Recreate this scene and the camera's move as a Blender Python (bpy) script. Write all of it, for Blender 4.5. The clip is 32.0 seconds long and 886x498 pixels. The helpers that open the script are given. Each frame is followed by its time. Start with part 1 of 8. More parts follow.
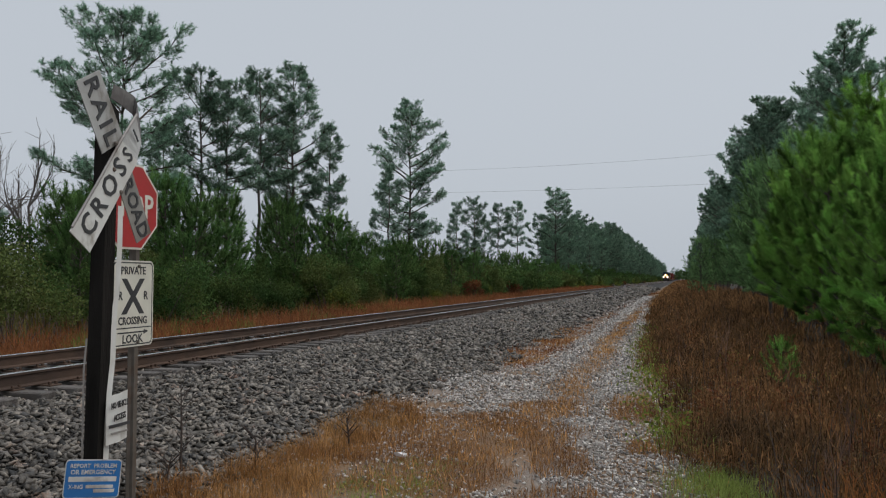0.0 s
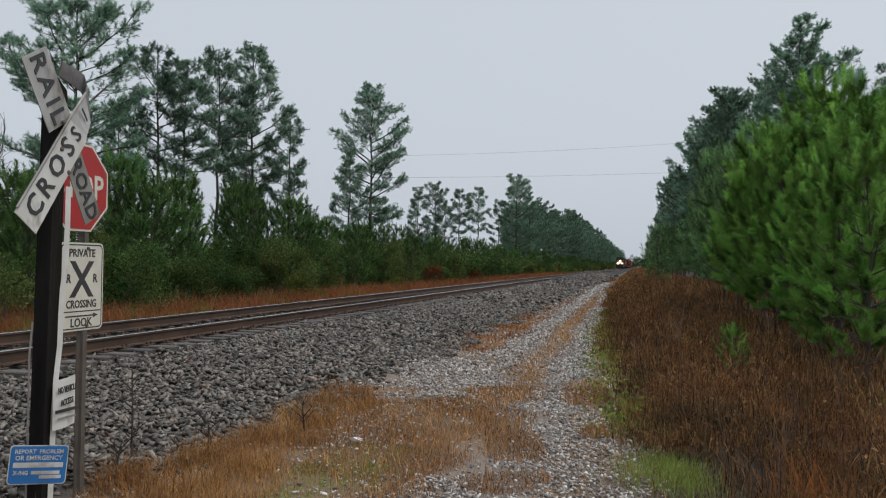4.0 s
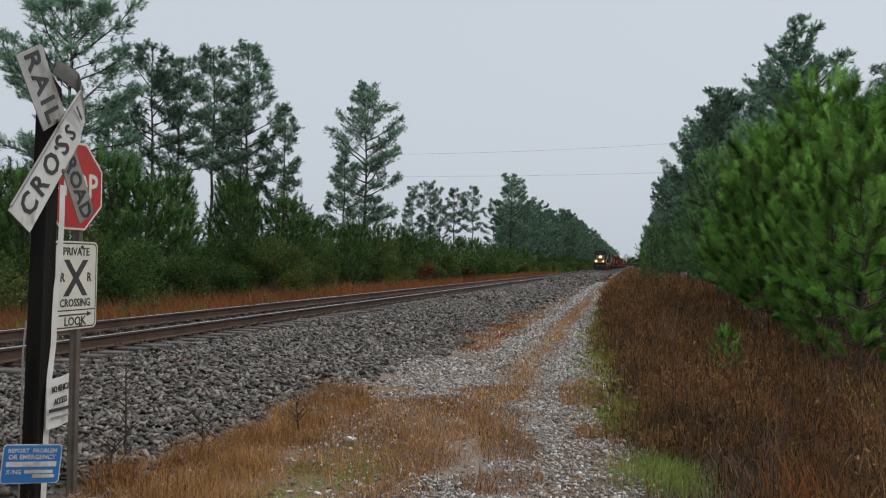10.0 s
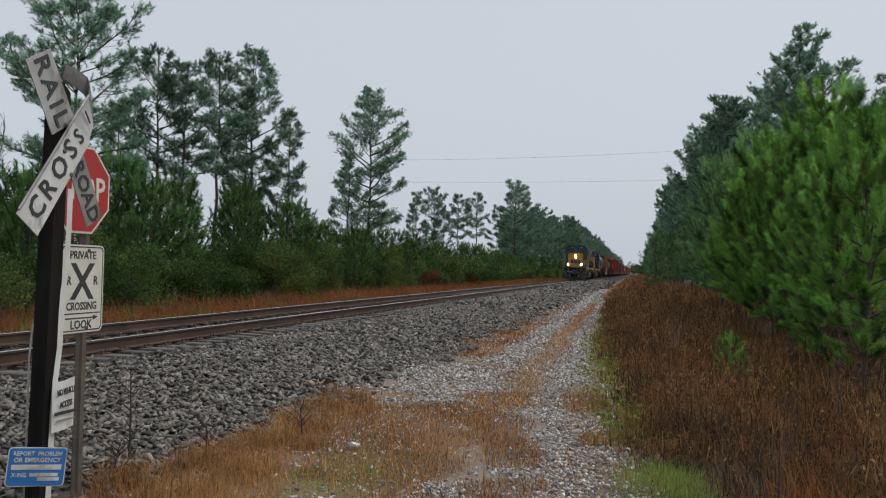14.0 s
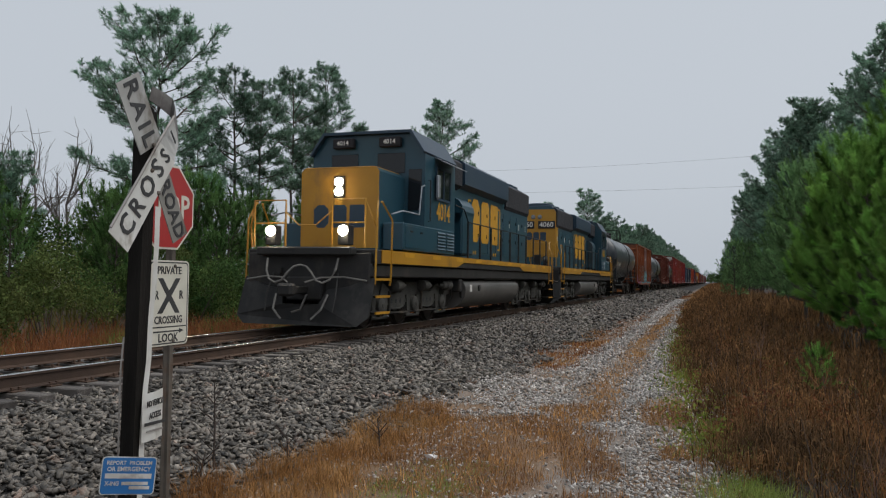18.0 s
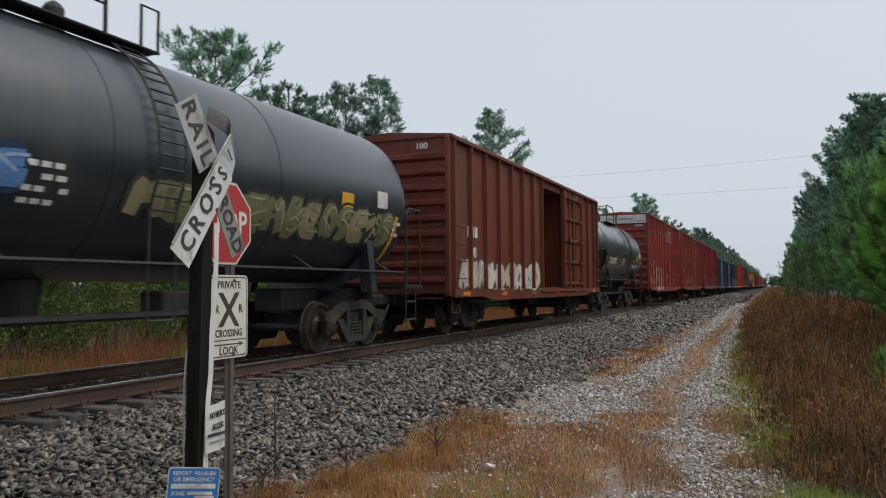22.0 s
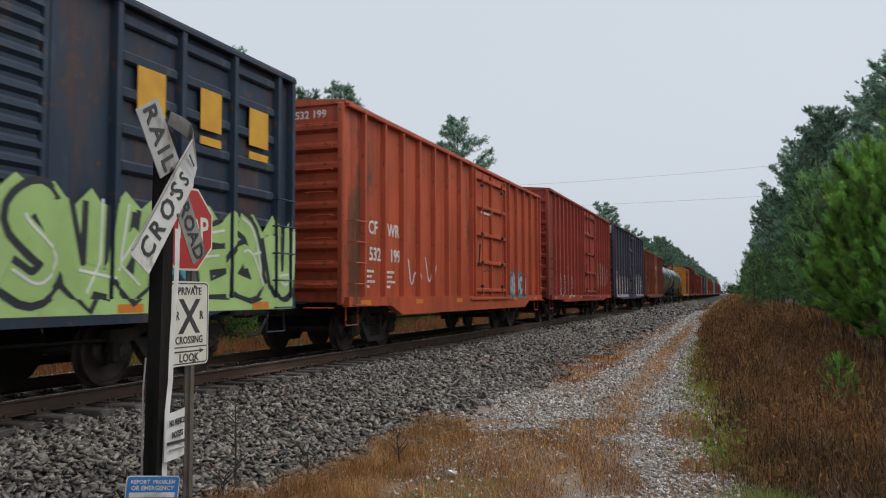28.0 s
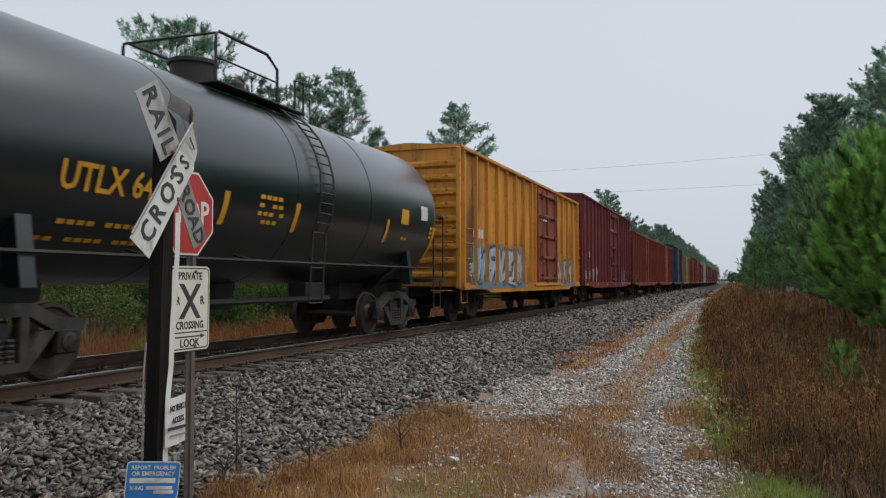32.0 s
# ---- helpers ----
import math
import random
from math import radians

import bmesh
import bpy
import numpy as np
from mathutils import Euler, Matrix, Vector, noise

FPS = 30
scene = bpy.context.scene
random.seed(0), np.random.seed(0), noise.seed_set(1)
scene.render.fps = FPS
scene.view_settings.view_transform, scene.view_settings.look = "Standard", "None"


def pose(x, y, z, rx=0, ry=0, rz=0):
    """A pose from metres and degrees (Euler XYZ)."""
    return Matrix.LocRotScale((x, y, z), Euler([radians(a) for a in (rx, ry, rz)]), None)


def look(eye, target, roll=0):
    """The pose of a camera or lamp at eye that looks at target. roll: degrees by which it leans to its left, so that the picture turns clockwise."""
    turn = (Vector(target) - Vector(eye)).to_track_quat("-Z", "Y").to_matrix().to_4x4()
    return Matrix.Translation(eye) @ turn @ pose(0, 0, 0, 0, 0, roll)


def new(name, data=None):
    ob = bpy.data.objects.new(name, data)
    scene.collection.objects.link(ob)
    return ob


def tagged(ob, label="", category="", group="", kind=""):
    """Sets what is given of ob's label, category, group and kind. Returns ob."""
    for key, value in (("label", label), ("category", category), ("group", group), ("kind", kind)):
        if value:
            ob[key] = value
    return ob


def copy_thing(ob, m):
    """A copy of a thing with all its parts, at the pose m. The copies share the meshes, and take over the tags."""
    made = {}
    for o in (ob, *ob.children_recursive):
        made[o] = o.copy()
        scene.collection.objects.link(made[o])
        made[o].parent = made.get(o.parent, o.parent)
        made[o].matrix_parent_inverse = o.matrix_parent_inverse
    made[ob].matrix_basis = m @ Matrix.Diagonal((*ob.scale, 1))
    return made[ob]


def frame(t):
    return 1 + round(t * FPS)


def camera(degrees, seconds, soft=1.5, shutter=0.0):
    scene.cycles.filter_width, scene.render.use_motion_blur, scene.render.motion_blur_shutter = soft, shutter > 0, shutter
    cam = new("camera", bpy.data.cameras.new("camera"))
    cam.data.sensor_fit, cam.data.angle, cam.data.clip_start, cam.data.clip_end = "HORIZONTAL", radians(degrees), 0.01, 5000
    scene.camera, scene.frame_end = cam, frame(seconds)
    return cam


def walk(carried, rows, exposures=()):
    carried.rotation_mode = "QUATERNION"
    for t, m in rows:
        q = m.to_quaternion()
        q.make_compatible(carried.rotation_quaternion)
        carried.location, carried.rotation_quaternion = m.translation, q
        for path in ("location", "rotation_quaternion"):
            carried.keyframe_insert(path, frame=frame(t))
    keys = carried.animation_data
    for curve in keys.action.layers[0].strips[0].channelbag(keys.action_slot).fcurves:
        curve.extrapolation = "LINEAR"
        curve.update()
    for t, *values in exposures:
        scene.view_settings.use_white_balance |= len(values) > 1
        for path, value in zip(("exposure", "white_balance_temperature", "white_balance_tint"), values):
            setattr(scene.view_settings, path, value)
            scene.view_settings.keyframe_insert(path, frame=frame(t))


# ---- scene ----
cam = camera(57.5, 32.0, 1.15, 0.06)
PATH = [
    (0, (8.139, 0.005, 1.108), (7.5711, 1.9214, 1.1799), 0.23),
    (0.5, (8.122, 0.004, 1.104), (7.4538, 1.8874, 1.1761), 0.27),
    (1, (8.128, 0.011, 1.097), (7.4680, 1.8983, 1.1650), 0.29),
    (1.5, (8.136, 0.019, 1.098), (7.4883, 1.9099, 1.1587), 0.45),
    (2, (8.139, 0.016, 1.105), (7.5105, 1.9136, 1.1592), 0.55),
    (2.5, (8.161, 0.016, 1.107), (7.6225, 1.9410, 1.1559), 0.72),
    (3, (8.170, 0.021, 1.108), (7.6828, 1.9606, 1.1531), 0.64),
    (3.5, (8.171, 0.023, 1.109), (7.6921, 1.9640, 1.1491), 0.66),
    (5.5, (8.169, 0.022, 1.108), (7.7077, 1.9680, 1.1404), 0.94),
    (6, (8.168, 0.018, 1.111), (7.7074, 1.9642, 1.1463), 0.94),
    (6.5, (8.171, 0.018, 1.110), (7.7095, 1.9636, 1.1465), 0.53),
    (7, (8.175, 0.018, 1.112), (7.7135, 1.9633, 1.1475), 0.52),
    (7.5, (8.182, 0.017, 1.114), (7.7213, 1.9627, 1.1488), 0.27),
    (8, (8.178, 0.023, 1.111), (7.7176, 1.9686, 1.1450), 0.05),
    (8.5, (8.173, 0.027, 1.113), (7.7174, 1.9745, 1.1436), 0.42),
    (9, (8.175, 0.027, 1.110), (7.7188, 1.9736, 1.1424), 0.65),
    (9.5, (8.175, 0.018, 1.111), (7.7148, 1.9645, 1.1439), 0.73),
    (10, (8.169, 0.019, 1.116), (7.7074, 1.9643, 1.1501), 0.94),
    (10.5, (8.172, 0.017, 1.115), (7.7105, 1.9628, 1.1482), 1.10),
    (11, (8.175, 0.014, 1.118), (7.7132, 1.9599, 1.1528), 1.13),
    (11.5, (8.168, 0.018, 1.115), (7.7040, 1.9633, 1.1535), 1.16),
    (12, (8.168, 0.015, 1.110), (7.7002, 1.9594, 1.1539), 1.22),
    (12.5, (8.165, 0.011, 1.113), (7.6994, 1.9554, 1.1577), 1.28),
    (13, (8.168, 0.011, 1.112), (7.6996, 1.9544, 1.1598), 1.22),
    (13.5, (8.161, 0.011, 1.115), (7.6927, 1.9549, 1.1627), 1.32),
    (15.5, (8.147, 0.013, 1.124), (7.6646, 1.9530, 1.1757), 1.46),
    (16, (8.144, 0.016, 1.123), (7.6484, 1.9526, 1.1726), 1.28),
    (16.5, (8.143, 0.015, 1.123), (7.6368, 1.9492, 1.1715), 1.28),
    (17, (8.141, 0.012, 1.124), (7.6216, 1.9420, 1.1806), 1.32),
    (17.5, (8.130, 0.014, 1.124), (7.5328, 1.9213, 1.1901), 1.30),
    (18, (8.116, 0.007, 1.124), (7.4775, 1.9006, 1.1963), 0.83),
    (18.5, (8.115, -0.024, 1.135), (7.3405, 1.8185, 1.2093), 0.71),
    (19, (8.113, -0.032, 1.131), (7.3038, 1.7947, 1.2161), 0.51),
    (19.5, (8.113, -0.036, 1.129), (7.3122, 1.7949, 1.2178), 0.26),
    (20, (8.108, -0.023, 1.122), (7.3134, 1.8098, 1.2100), 0.02),
    (20.5, (8.117, -0.018, 1.121), (7.3228, 1.8151, 1.2131), -0.18),
    (21, (8.124, -0.018, 1.119), (7.3382, 1.8188, 1.2142), -0.38),
    (21.5, (8.125, -0.017, 1.119), (7.3527, 1.8247, 1.2139), -0.38),
    (22, (8.135, -0.018, 1.126), (7.3714, 1.8284, 1.2205), -0.32),
    (22.5, (8.137, -0.023, 1.121), (7.3835, 1.8269, 1.2193), -0.28),
    (23, (8.143, -0.023, 1.122), (7.3960, 1.8296, 1.2222), -0.35),
    (23.5, (8.150, -0.030, 1.122), (7.4122, 1.8262, 1.2232), -0.41),
    (24, (8.149, -0.023, 1.121), (7.4224, 1.8371, 1.2258), -0.53),
    (24.5, (8.147, -0.017, 1.119), (7.4299, 1.8468, 1.2268), -0.57),
    (25, (8.148, -0.019, 1.116), (7.4342, 1.8461, 1.2230), -0.71),
    (25.5, (8.153, -0.028, 1.122), (7.4456, 1.8400, 1.2284), -0.53),
    (27.5, (8.139, -0.044, 1.135), (7.4538, 1.8317, 1.2447), -0.15),
    (28, (8.147, -0.044, 1.125), (7.4688, 1.8343, 1.2366), -0.17),
    (28.5, (8.141, -0.043, 1.129), (7.4572, 1.8337, 1.2413), -0.06),
    (29, (8.136, -0.025, 1.124), (7.4524, 1.8510, 1.2335), -0.14),
    (29.5, (8.119, -0.010, 1.125), (7.4322, 1.8659, 1.2266), 0.01),
    (30, (8.117, 0.000, 1.126), (7.4320, 1.8761, 1.2303), 0.00),
    (30.5, (8.102, 0.009, 1.120), (7.4183, 1.8854, 1.2266), 0.04),
    (31, (8.108, 0.004, 1.117), (7.4238, 1.8812, 1.2119), -0.04),
    (31.5, (8.119, 0.001, 1.113), (7.4340, 1.8784, 1.2002), -0.14),
    (32, (8.111, 0.007, 1.112), (7.4304, 1.8862, 1.1924), -0.01),
]
walk(cam, [(t, look(eye, target, roll)) for t, eye, target, roll in PATH], exposures=[(0, 0.0), (2, 0.03), (3, 0.12), (6, 0.16), (13, 0.17), (16, 0.09), (17, 0.05), (18, 0.04), (19, 0.26), (24, 0.28), (32, 0.28)])

# ---- world and light: an even, overcast winter sky ----
world = bpy.data.worlds.new("overcast_sky")
scene.world = world
world.use_nodes = True
wn, wl = world.node_tree.nodes, world.node_tree.links
wn.clear()
sky = wn.new("ShaderNodeTexSky")
sky.sky_type, sky.sun_disc = "NISHITA", False
sky.sun_elevation, sky.sun_rotation = radians(59), radians(73)
sky.air_density, sky.dust_density, sky.ozone_density = 1.0, 6.0, 2.0
pale = wn.new("ShaderNodeHueSaturation")
pale.inputs["Saturation"].default_value = 0.25
pale.inputs["Value"].default_value = 0.066
cloud = wn.new("ShaderNodeMixRGB")
cloud.blend_type = "MIX"
cloud.inputs[0].default_value = 0.72
cloud.inputs[2].default_value = (0.642, 0.70, 0.775, 1)
back = wn.new("ShaderNodeBackground")
back.inputs["Strength"].default_value = 1.0
wout = wn.new("ShaderNodeOutputWorld")
wl.new(sky.outputs[0], pale.inputs["Color"])
wl.new(pale.outputs[0], cloud.inputs[1])
wl.new(cloud.outputs[0], back.inputs["Color"])
wl.new(back.outputs[0], wout.inputs[0])
sun = new("sun", bpy.data.lights.new("sun", "SUN"))
sun.data.energy, sun.data.angle, sun.data.color = 1.4, radians(55), (1.0, 0.97, 0.93)
sun.matrix_world = look((26, 8, 46), (0, 0, 0))
scene.view_settings.exposure = 0.0

# ---- materials ----


def mat(name, a, b=None, scale=3.0, rough=0.8, metal=0.0, bump=0.3, fine=40.0, dirt=None, dirt_amount=0.45, island=0.0, rnd=0.0, spec=0.5, glow=0.0, stretch=(1, 1, 1), coat=0.0):
    """A procedural surface: two colours mixed by noise, a finer grain, stains, and optional spread per piece."""
    m = bpy.data.materials.new(name)
    m.use_nodes = True
    nt = m.node_tree
    n, l = nt.nodes, nt.links
    bsdf = n["Principled BSDF"]
    bsdf.inputs["Roughness"].default_value = rough
    bsdf.inputs["Metallic"].default_value = metal
    bsdf.inputs["Specular IOR Level"].default_value = spec
    bsdf.inputs["Coat Weight"].default_value, bsdf.inputs["Coat Roughness"].default_value = coat, 0.28
    b = b or tuple(c * 0.7 for c in a)
    tc = n.new("ShaderNodeTexCoord")
    mp = n.new("ShaderNodeMapping")
    mp.inputs["Scale"].default_value = stretch
    l.new(tc.outputs["Object"], mp.inputs["Vector"])
    no = n.new("ShaderNodeTexNoise")
    no.inputs["Scale"].default_value, no.inputs["Detail"].default_value = scale, 6
    l.new(mp.outputs[0], no.inputs["Vector"])
    ramp = n.new("ShaderNodeValToRGB")
    ramp.color_ramp.elements[0].position, ramp.color_ramp.elements[1].position = 0.35, 0.65
    ramp.color_ramp.elements[0].color, ramp.color_ramp.elements[1].color = (*a, 1), (*b, 1)
    l.new(no.outputs["Fac"], ramp.inputs[0])
    col = ramp.outputs[0]
    gr = n.new("ShaderNodeTexNoise")
    gr.inputs["Scale"].default_value, gr.inputs["Detail"].default_value = fine, 4
    l.new(mp.outputs[0], gr.inputs["Vector"])
    if dirt:
        st = n.new("ShaderNodeTexNoise")
        st.inputs["Scale"].default_value, st.inputs["Detail"].default_value = scale * 0.6, 8
        st.inputs["Roughness"].default_value = 0.7
        off = n.new("ShaderNodeMapping")
        off.inputs["Location"].default_value = (7.3, 2.1, 5.7)
        off.inputs["Scale"].default_value = (stretch[0], stretch[1], stretch[2] * 0.5)
        l.new(tc.outputs["Object"], off.inputs["Vector"])
        l.new(off.outputs[0], st.inputs["Vector"])
        sr = n.new("ShaderNodeValToRGB")
        sr.color_ramp.elements[0].position, sr.color_ramp.elements[1].position = 0.615 - 0.3 * dirt_amount, 0.68
        sr.color_ramp.elements[0].color, sr.color_ramp.elements[1].color = (0, 0, 0, 1), (1, 1, 1, 1)
        l.new(st.outputs["Fac"], sr.inputs[0])
        mx = n.new("ShaderNodeMixRGB")
        mx.inputs[2].default_value = (*dirt, 1)
        l.new(sr.outputs[0], mx.inputs[0])
        l.new(col, mx.inputs[1])
        col = mx.outputs[0]
    for amount, node, out in ((island, "ShaderNodeNewGeometry", "Random Per Island"), (rnd, "ShaderNodeObjectInfo", "Random")):
        if amount:
            src = n.new(node)
            mr = n.new("ShaderNodeMapRange")
            mr.inputs["To Min"].default_value, mr.inputs["To Max"].default_value = 1 - amount, 1 + amount
            l.new(src.outputs[out], mr.inputs["Value"])
            hv = n.new("ShaderNodeHueSaturation")
            l.new(mr.outputs[0], hv.inputs["Value"])
            l.new(col, hv.inputs["Color"])
            col = hv.outputs[0]
    l.new(col, bsdf.inputs["Base Color"])
    if bump:
        bp = n.new("ShaderNodeBump")
        bp.inputs["Strength"].default_value, bp.inputs["Distance"].default_value = bump, 0.02
        l.new(gr.outputs["Fac"], bp.inputs["Height"])
        l.new(bp.outputs[0], bsdf.inputs["Normal"])
    if glow:
        bsdf.inputs["Emission Color"].default_value = (*a, 1)
        bsdf.inputs["Emission Strength"].default_value = glow
    return m


def foliage(name, a, b, island=0.35, thin=0.3):
    m = mat(name, a, b, 0.8, 0.8, bump=0, island=island, rnd=0.28, spec=0.08)
    bsdf = m.node_tree.nodes["Principled BSDF"]
    n, l = m.node_tree.nodes, m.node_tree.links
    back = n.new("ShaderNodeBsdfTranslucent")
    both = n.new("ShaderNodeMixShader")
    both.inputs[0].default_value = thin
    l.new(bsdf.inputs["Base Color"].links[0].from_socket, back.inputs["Color"])
    l.new(bsdf.outputs[0], both.inputs[1])
    l.new(back.outputs[0], both.inputs[2])
    l.new(both.outputs[0], n["Material Output"].inputs["Surface"])
    return m


RUST = (0.10, 0.045, 0.025)
M_RAIL = mat("rusty_rail_steel", (0.06, 0.038, 0.028), (0.10, 0.06, 0.04), 2.0, 0.75, 0.3, 0.3, 60)
M_RAILTOP = mat("polished_rail_head", (0.80, 0.80, 0.82), (0.66, 0.65, 0.66), 1.5, 0.22, 0.95, 0.02)
M_TIE = mat("weathered_creosote_wood", (0.06, 0.05, 0.044), (0.135, 0.12, 0.108), 1.5, 0.6, 0, 0.6, 30, rnd=0.4, stretch=(1, 6, 6))
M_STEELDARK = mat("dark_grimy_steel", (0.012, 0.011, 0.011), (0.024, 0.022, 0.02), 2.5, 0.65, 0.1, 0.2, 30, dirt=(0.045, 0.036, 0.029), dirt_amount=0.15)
M_TRUCK = mat("dusty_cast_steel", (0.025, 0.024, 0.022), (0.048, 0.044, 0.039), 3.0, 0.8, 0.1, 0.3, 30, dirt=(0.085, 0.068, 0.05), dirt_amount=0.3, spec=0.25)
M_LOCOTRUCK = mat("dusty_grey_bogie_casting", (0.04, 0.04, 0.036), (0.072, 0.068, 0.06), 2.5, 0.75, 0, 0.3, 30, dirt=(0.04, 0.034, 0.028), dirt_amount=0.3, spec=0.3)
M_TREAD = mat("worn_wheel_steel", (0.035, 0.027, 0.022), (0.065, 0.05, 0.042), 4, 0.55, 0.5, 0.1)
M_STONE = mat("ballast_stone", (0.064, 0.055, 0.045), (0.18, 0.159, 0.135), 5.0, 0.5, 0, 0.35, 60, island=0.9, dirt=(0.2, 0.125, 0.09), dirt_amount=0.12)
M_GRAVEL = mat("pale_limestone_gravel", (0.23, 0.21, 0.19), (0.50, 0.47, 0.44), 6.0, 0.5, 0, 0.3, 60, island=0.7)
M_BARK = mat("pine_bark", (0.055, 0.045, 0.038), (0.10, 0.08, 0.068), 2.0, 0.9, 0, 0.8, 18, stretch=(3, 3, 0.6))
M_NEEDLE = foliage("pine_needles", (0.17, 0.285, 0.205), (0.245, 0.365, 0.26), 0.5, 0.5)
M_YOUNG = foliage("young_pine_needles", (0.12, 0.27, 0.055), (0.215, 0.37, 0.085), 0.8, 0.45)
M_HEDGE = foliage("hedge_pine_needles", (0.15, 0.28, 0.115), (0.215, 0.35, 0.15), 0.6, 0.5)
M_YOUNGFAR = foliage("thicket_pine_needles", (0.075, 0.165, 0.05), (0.125, 0.215, 0.068), 0.65, 0.4)
M_LEAF = foliage("evergreen_shrub_leaves", (0.045, 0.095, 0.03), (0.10, 0.145, 0.042), 0.55)
M_LEAFG = foliage("olive_shrub_leaves", (0.065, 0.10, 0.03), (0.12, 0.14, 0.045), 0.45)
M_LEAFY = foliage("yellow_green_leaves", (0.12, 0.17, 0.03), (0.20, 0.22, 0.05))
M_LEAFR = foliage("russet_leaves", (0.19, 0.07, 0.03), (0.12, 0.055, 0.035))
M_TWIG = mat("bare_twigs", (0.10, 0.085, 0.075), (0.16, 0.14, 0.125), 2, 0.9, bump=0)
M_DEADTWIG = mat("brown_dead_twigs", (0.085, 0.05, 0.036), (0.15, 0.085, 0.055), 2, 0.9, bump=0, rnd=0.4)
M_DARKSTEM = mat("dark_dead_stems", (0.035, 0.026, 0.022), (0.075, 0.055, 0.045), 2, 0.9, bump=0)
M_DRY = foliage("dry_tan_grass", (0.46, 0.26, 0.10), (0.31, 0.155, 0.06), 0.6)
M_BROWN = foliage("dead_brown_weeds", (0.29, 0.15, 0.062), (0.11, 0.068, 0.036), 0.85)
M_LITTER = foliage("leaf_litter", (0.25, 0.14, 0.06), (0.11, 0.065, 0.03), 0.6)
M_STRAW = foliage("matted_brown_straw", (0.42, 0.225, 0.105), (0.24, 0.118, 0.055), 0.7)
M_SEDGE = foliage("orange_broomsedge", (0.36, 0.15, 0.045), (0.25, 0.10, 0.035))
M_OLIVE = foliage("olive_weeds", (0.11, 0.12, 0.04), (0.16, 0.14, 0.05))
M_RUSSET = foliage("russet_broomsedge", (0.27, 0.11, 0.045), (0.18, 0.075, 0.035))
M_GREEN = foliage("green_grass", (0.17, 0.24, 0.05), (0.24, 0.28, 0.08))

# ---- mesh helpers ----


class Mesh:
    """Collects vertices and faces, then becomes one mesh."""

    def __init__(self):
        self.v, self.f, self.m = [], [], []

    def add(self, verts, faces, slot=0):
        k = len(self.v)
        self.v += [tuple(p) for p in verts]
        self.f += [tuple(k + i for i in f) for f in faces]
        self.m += [slot] * len(faces)
        return self

    def box(self, x0, x1, y0, y1, z0, z1, c=0.0, slot=0):
        """A box, with chamfered edges where c is given."""
        if not c:
            v = [(x, y, z) for x in (x0, x1) for y in (y0, y1) for z in (z0, z1)]
            return self.add(v, [(0, 1, 3, 2), (4, 6, 7, 5), (0, 4, 5, 1), (2, 3, 7, 6), (0, 2, 6, 4), (1, 5, 7, 3)], slot)
        c = min(c, (x1 - x0) / 2.01, (y1 - y0) / 2.01, (z1 - z0) / 2.01)
        v, at = [], {}
        for i, x in enumerate((x0, x1)):
            for j, y in enumerate((y0, y1)):
                for k, z in enumerate((z0, z1)):
                    ix, iy, iz = x + c * (1 - 2 * i), y + c * (1 - 2 * j), z + c * (1 - 2 * k)
                    at[i, j, k] = len(v)
                    v += [(x, iy, iz), (ix, y, iz), (ix, iy, z)]
        f = []
        for s in (0, 1):
            f.append([at[s, 0, 0], at[s, 1, 0], at[s, 1, 1], at[s, 0, 1]][:: 1 if s else -1])
            f.append([at[0, s, 0] + 1, at[1, s, 0] + 1, at[1, s, 1] + 1, at[0, s, 1] + 1][:: -1 if s else 1])
            f.append([at[0, 0, s] + 2, at[1, 0, s] + 2, at[1, 1, s] + 2, at[0, 1, s] + 2][:: 1 if s else -1])
        for i in (0, 1):
            for j in (0, 1):
                f.append((at[i, j, 0], at[i, j, 0] + 1, at[i, j, 1] + 1, at[i, j, 1]))
                f.append((at[i, 0, j], at[i, 0, j] + 2, at[i, 1, j] + 2, at[i, 1, j]))
                f.append((at[0, i, j] + 1, at[0, i, j] + 2, at[1, i, j] + 2, at[1, i, j] + 1))
                for k in (0, 1):
                    f.append((at[i, j, k], at[i, j, k] + 1, at[i, j, k] + 2))
        return self.add(v, f, slot)

    def prism(self, outline, axis, lo, hi, slot=0):
        """A closed outline in the other two axes, drawn out along axis (0, 1 or 2)."""
        def put(p, w):
            q = list(p)
            q.insert(axis, w)
            return q
        n = len(outline)
        v = [put(p, lo) for p in outline] + [put(p, hi) for p in outline]
        f = [tuple(range(n)), tuple(range(2 * n - 1, n - 1, -1))]
        f += [(i, (i + 1) % n, n + (i + 1) % n, n + i) for i in range(n)]
        return self.add(v, f, slot)

    def lathe(self, rings, axis=0, at=(0, 0, 0), n=20, slot=0, caps=True):
        """Rings of (place along axis, radius) round an axis through at."""
        v, f = [], []
        a, b = [(1, 2), (0, 2), (0, 1)][axis]
        for w, r in rings:
            for i in range(n):
                q = [0.0, 0.0, 0.0]
                q[axis] = at[axis] + w
                q[a], q[b] = at[a] + r * math.cos(2 * math.pi * i / n), at[b] + r * math.sin(2 * math.pi * i / n)
                v.append(q)
        for k in range(len(rings) - 1):
            f += [(k * n + i, k * n + (i + 1) % n, k * n + n + (i + 1) % n, k * n + n + i) for i in range(n)]
        if caps:
            f += [tuple(range(n)), tuple(range((len(rings) - 1) * n, len(rings) * n))]
        return self.add(v, f, slot)

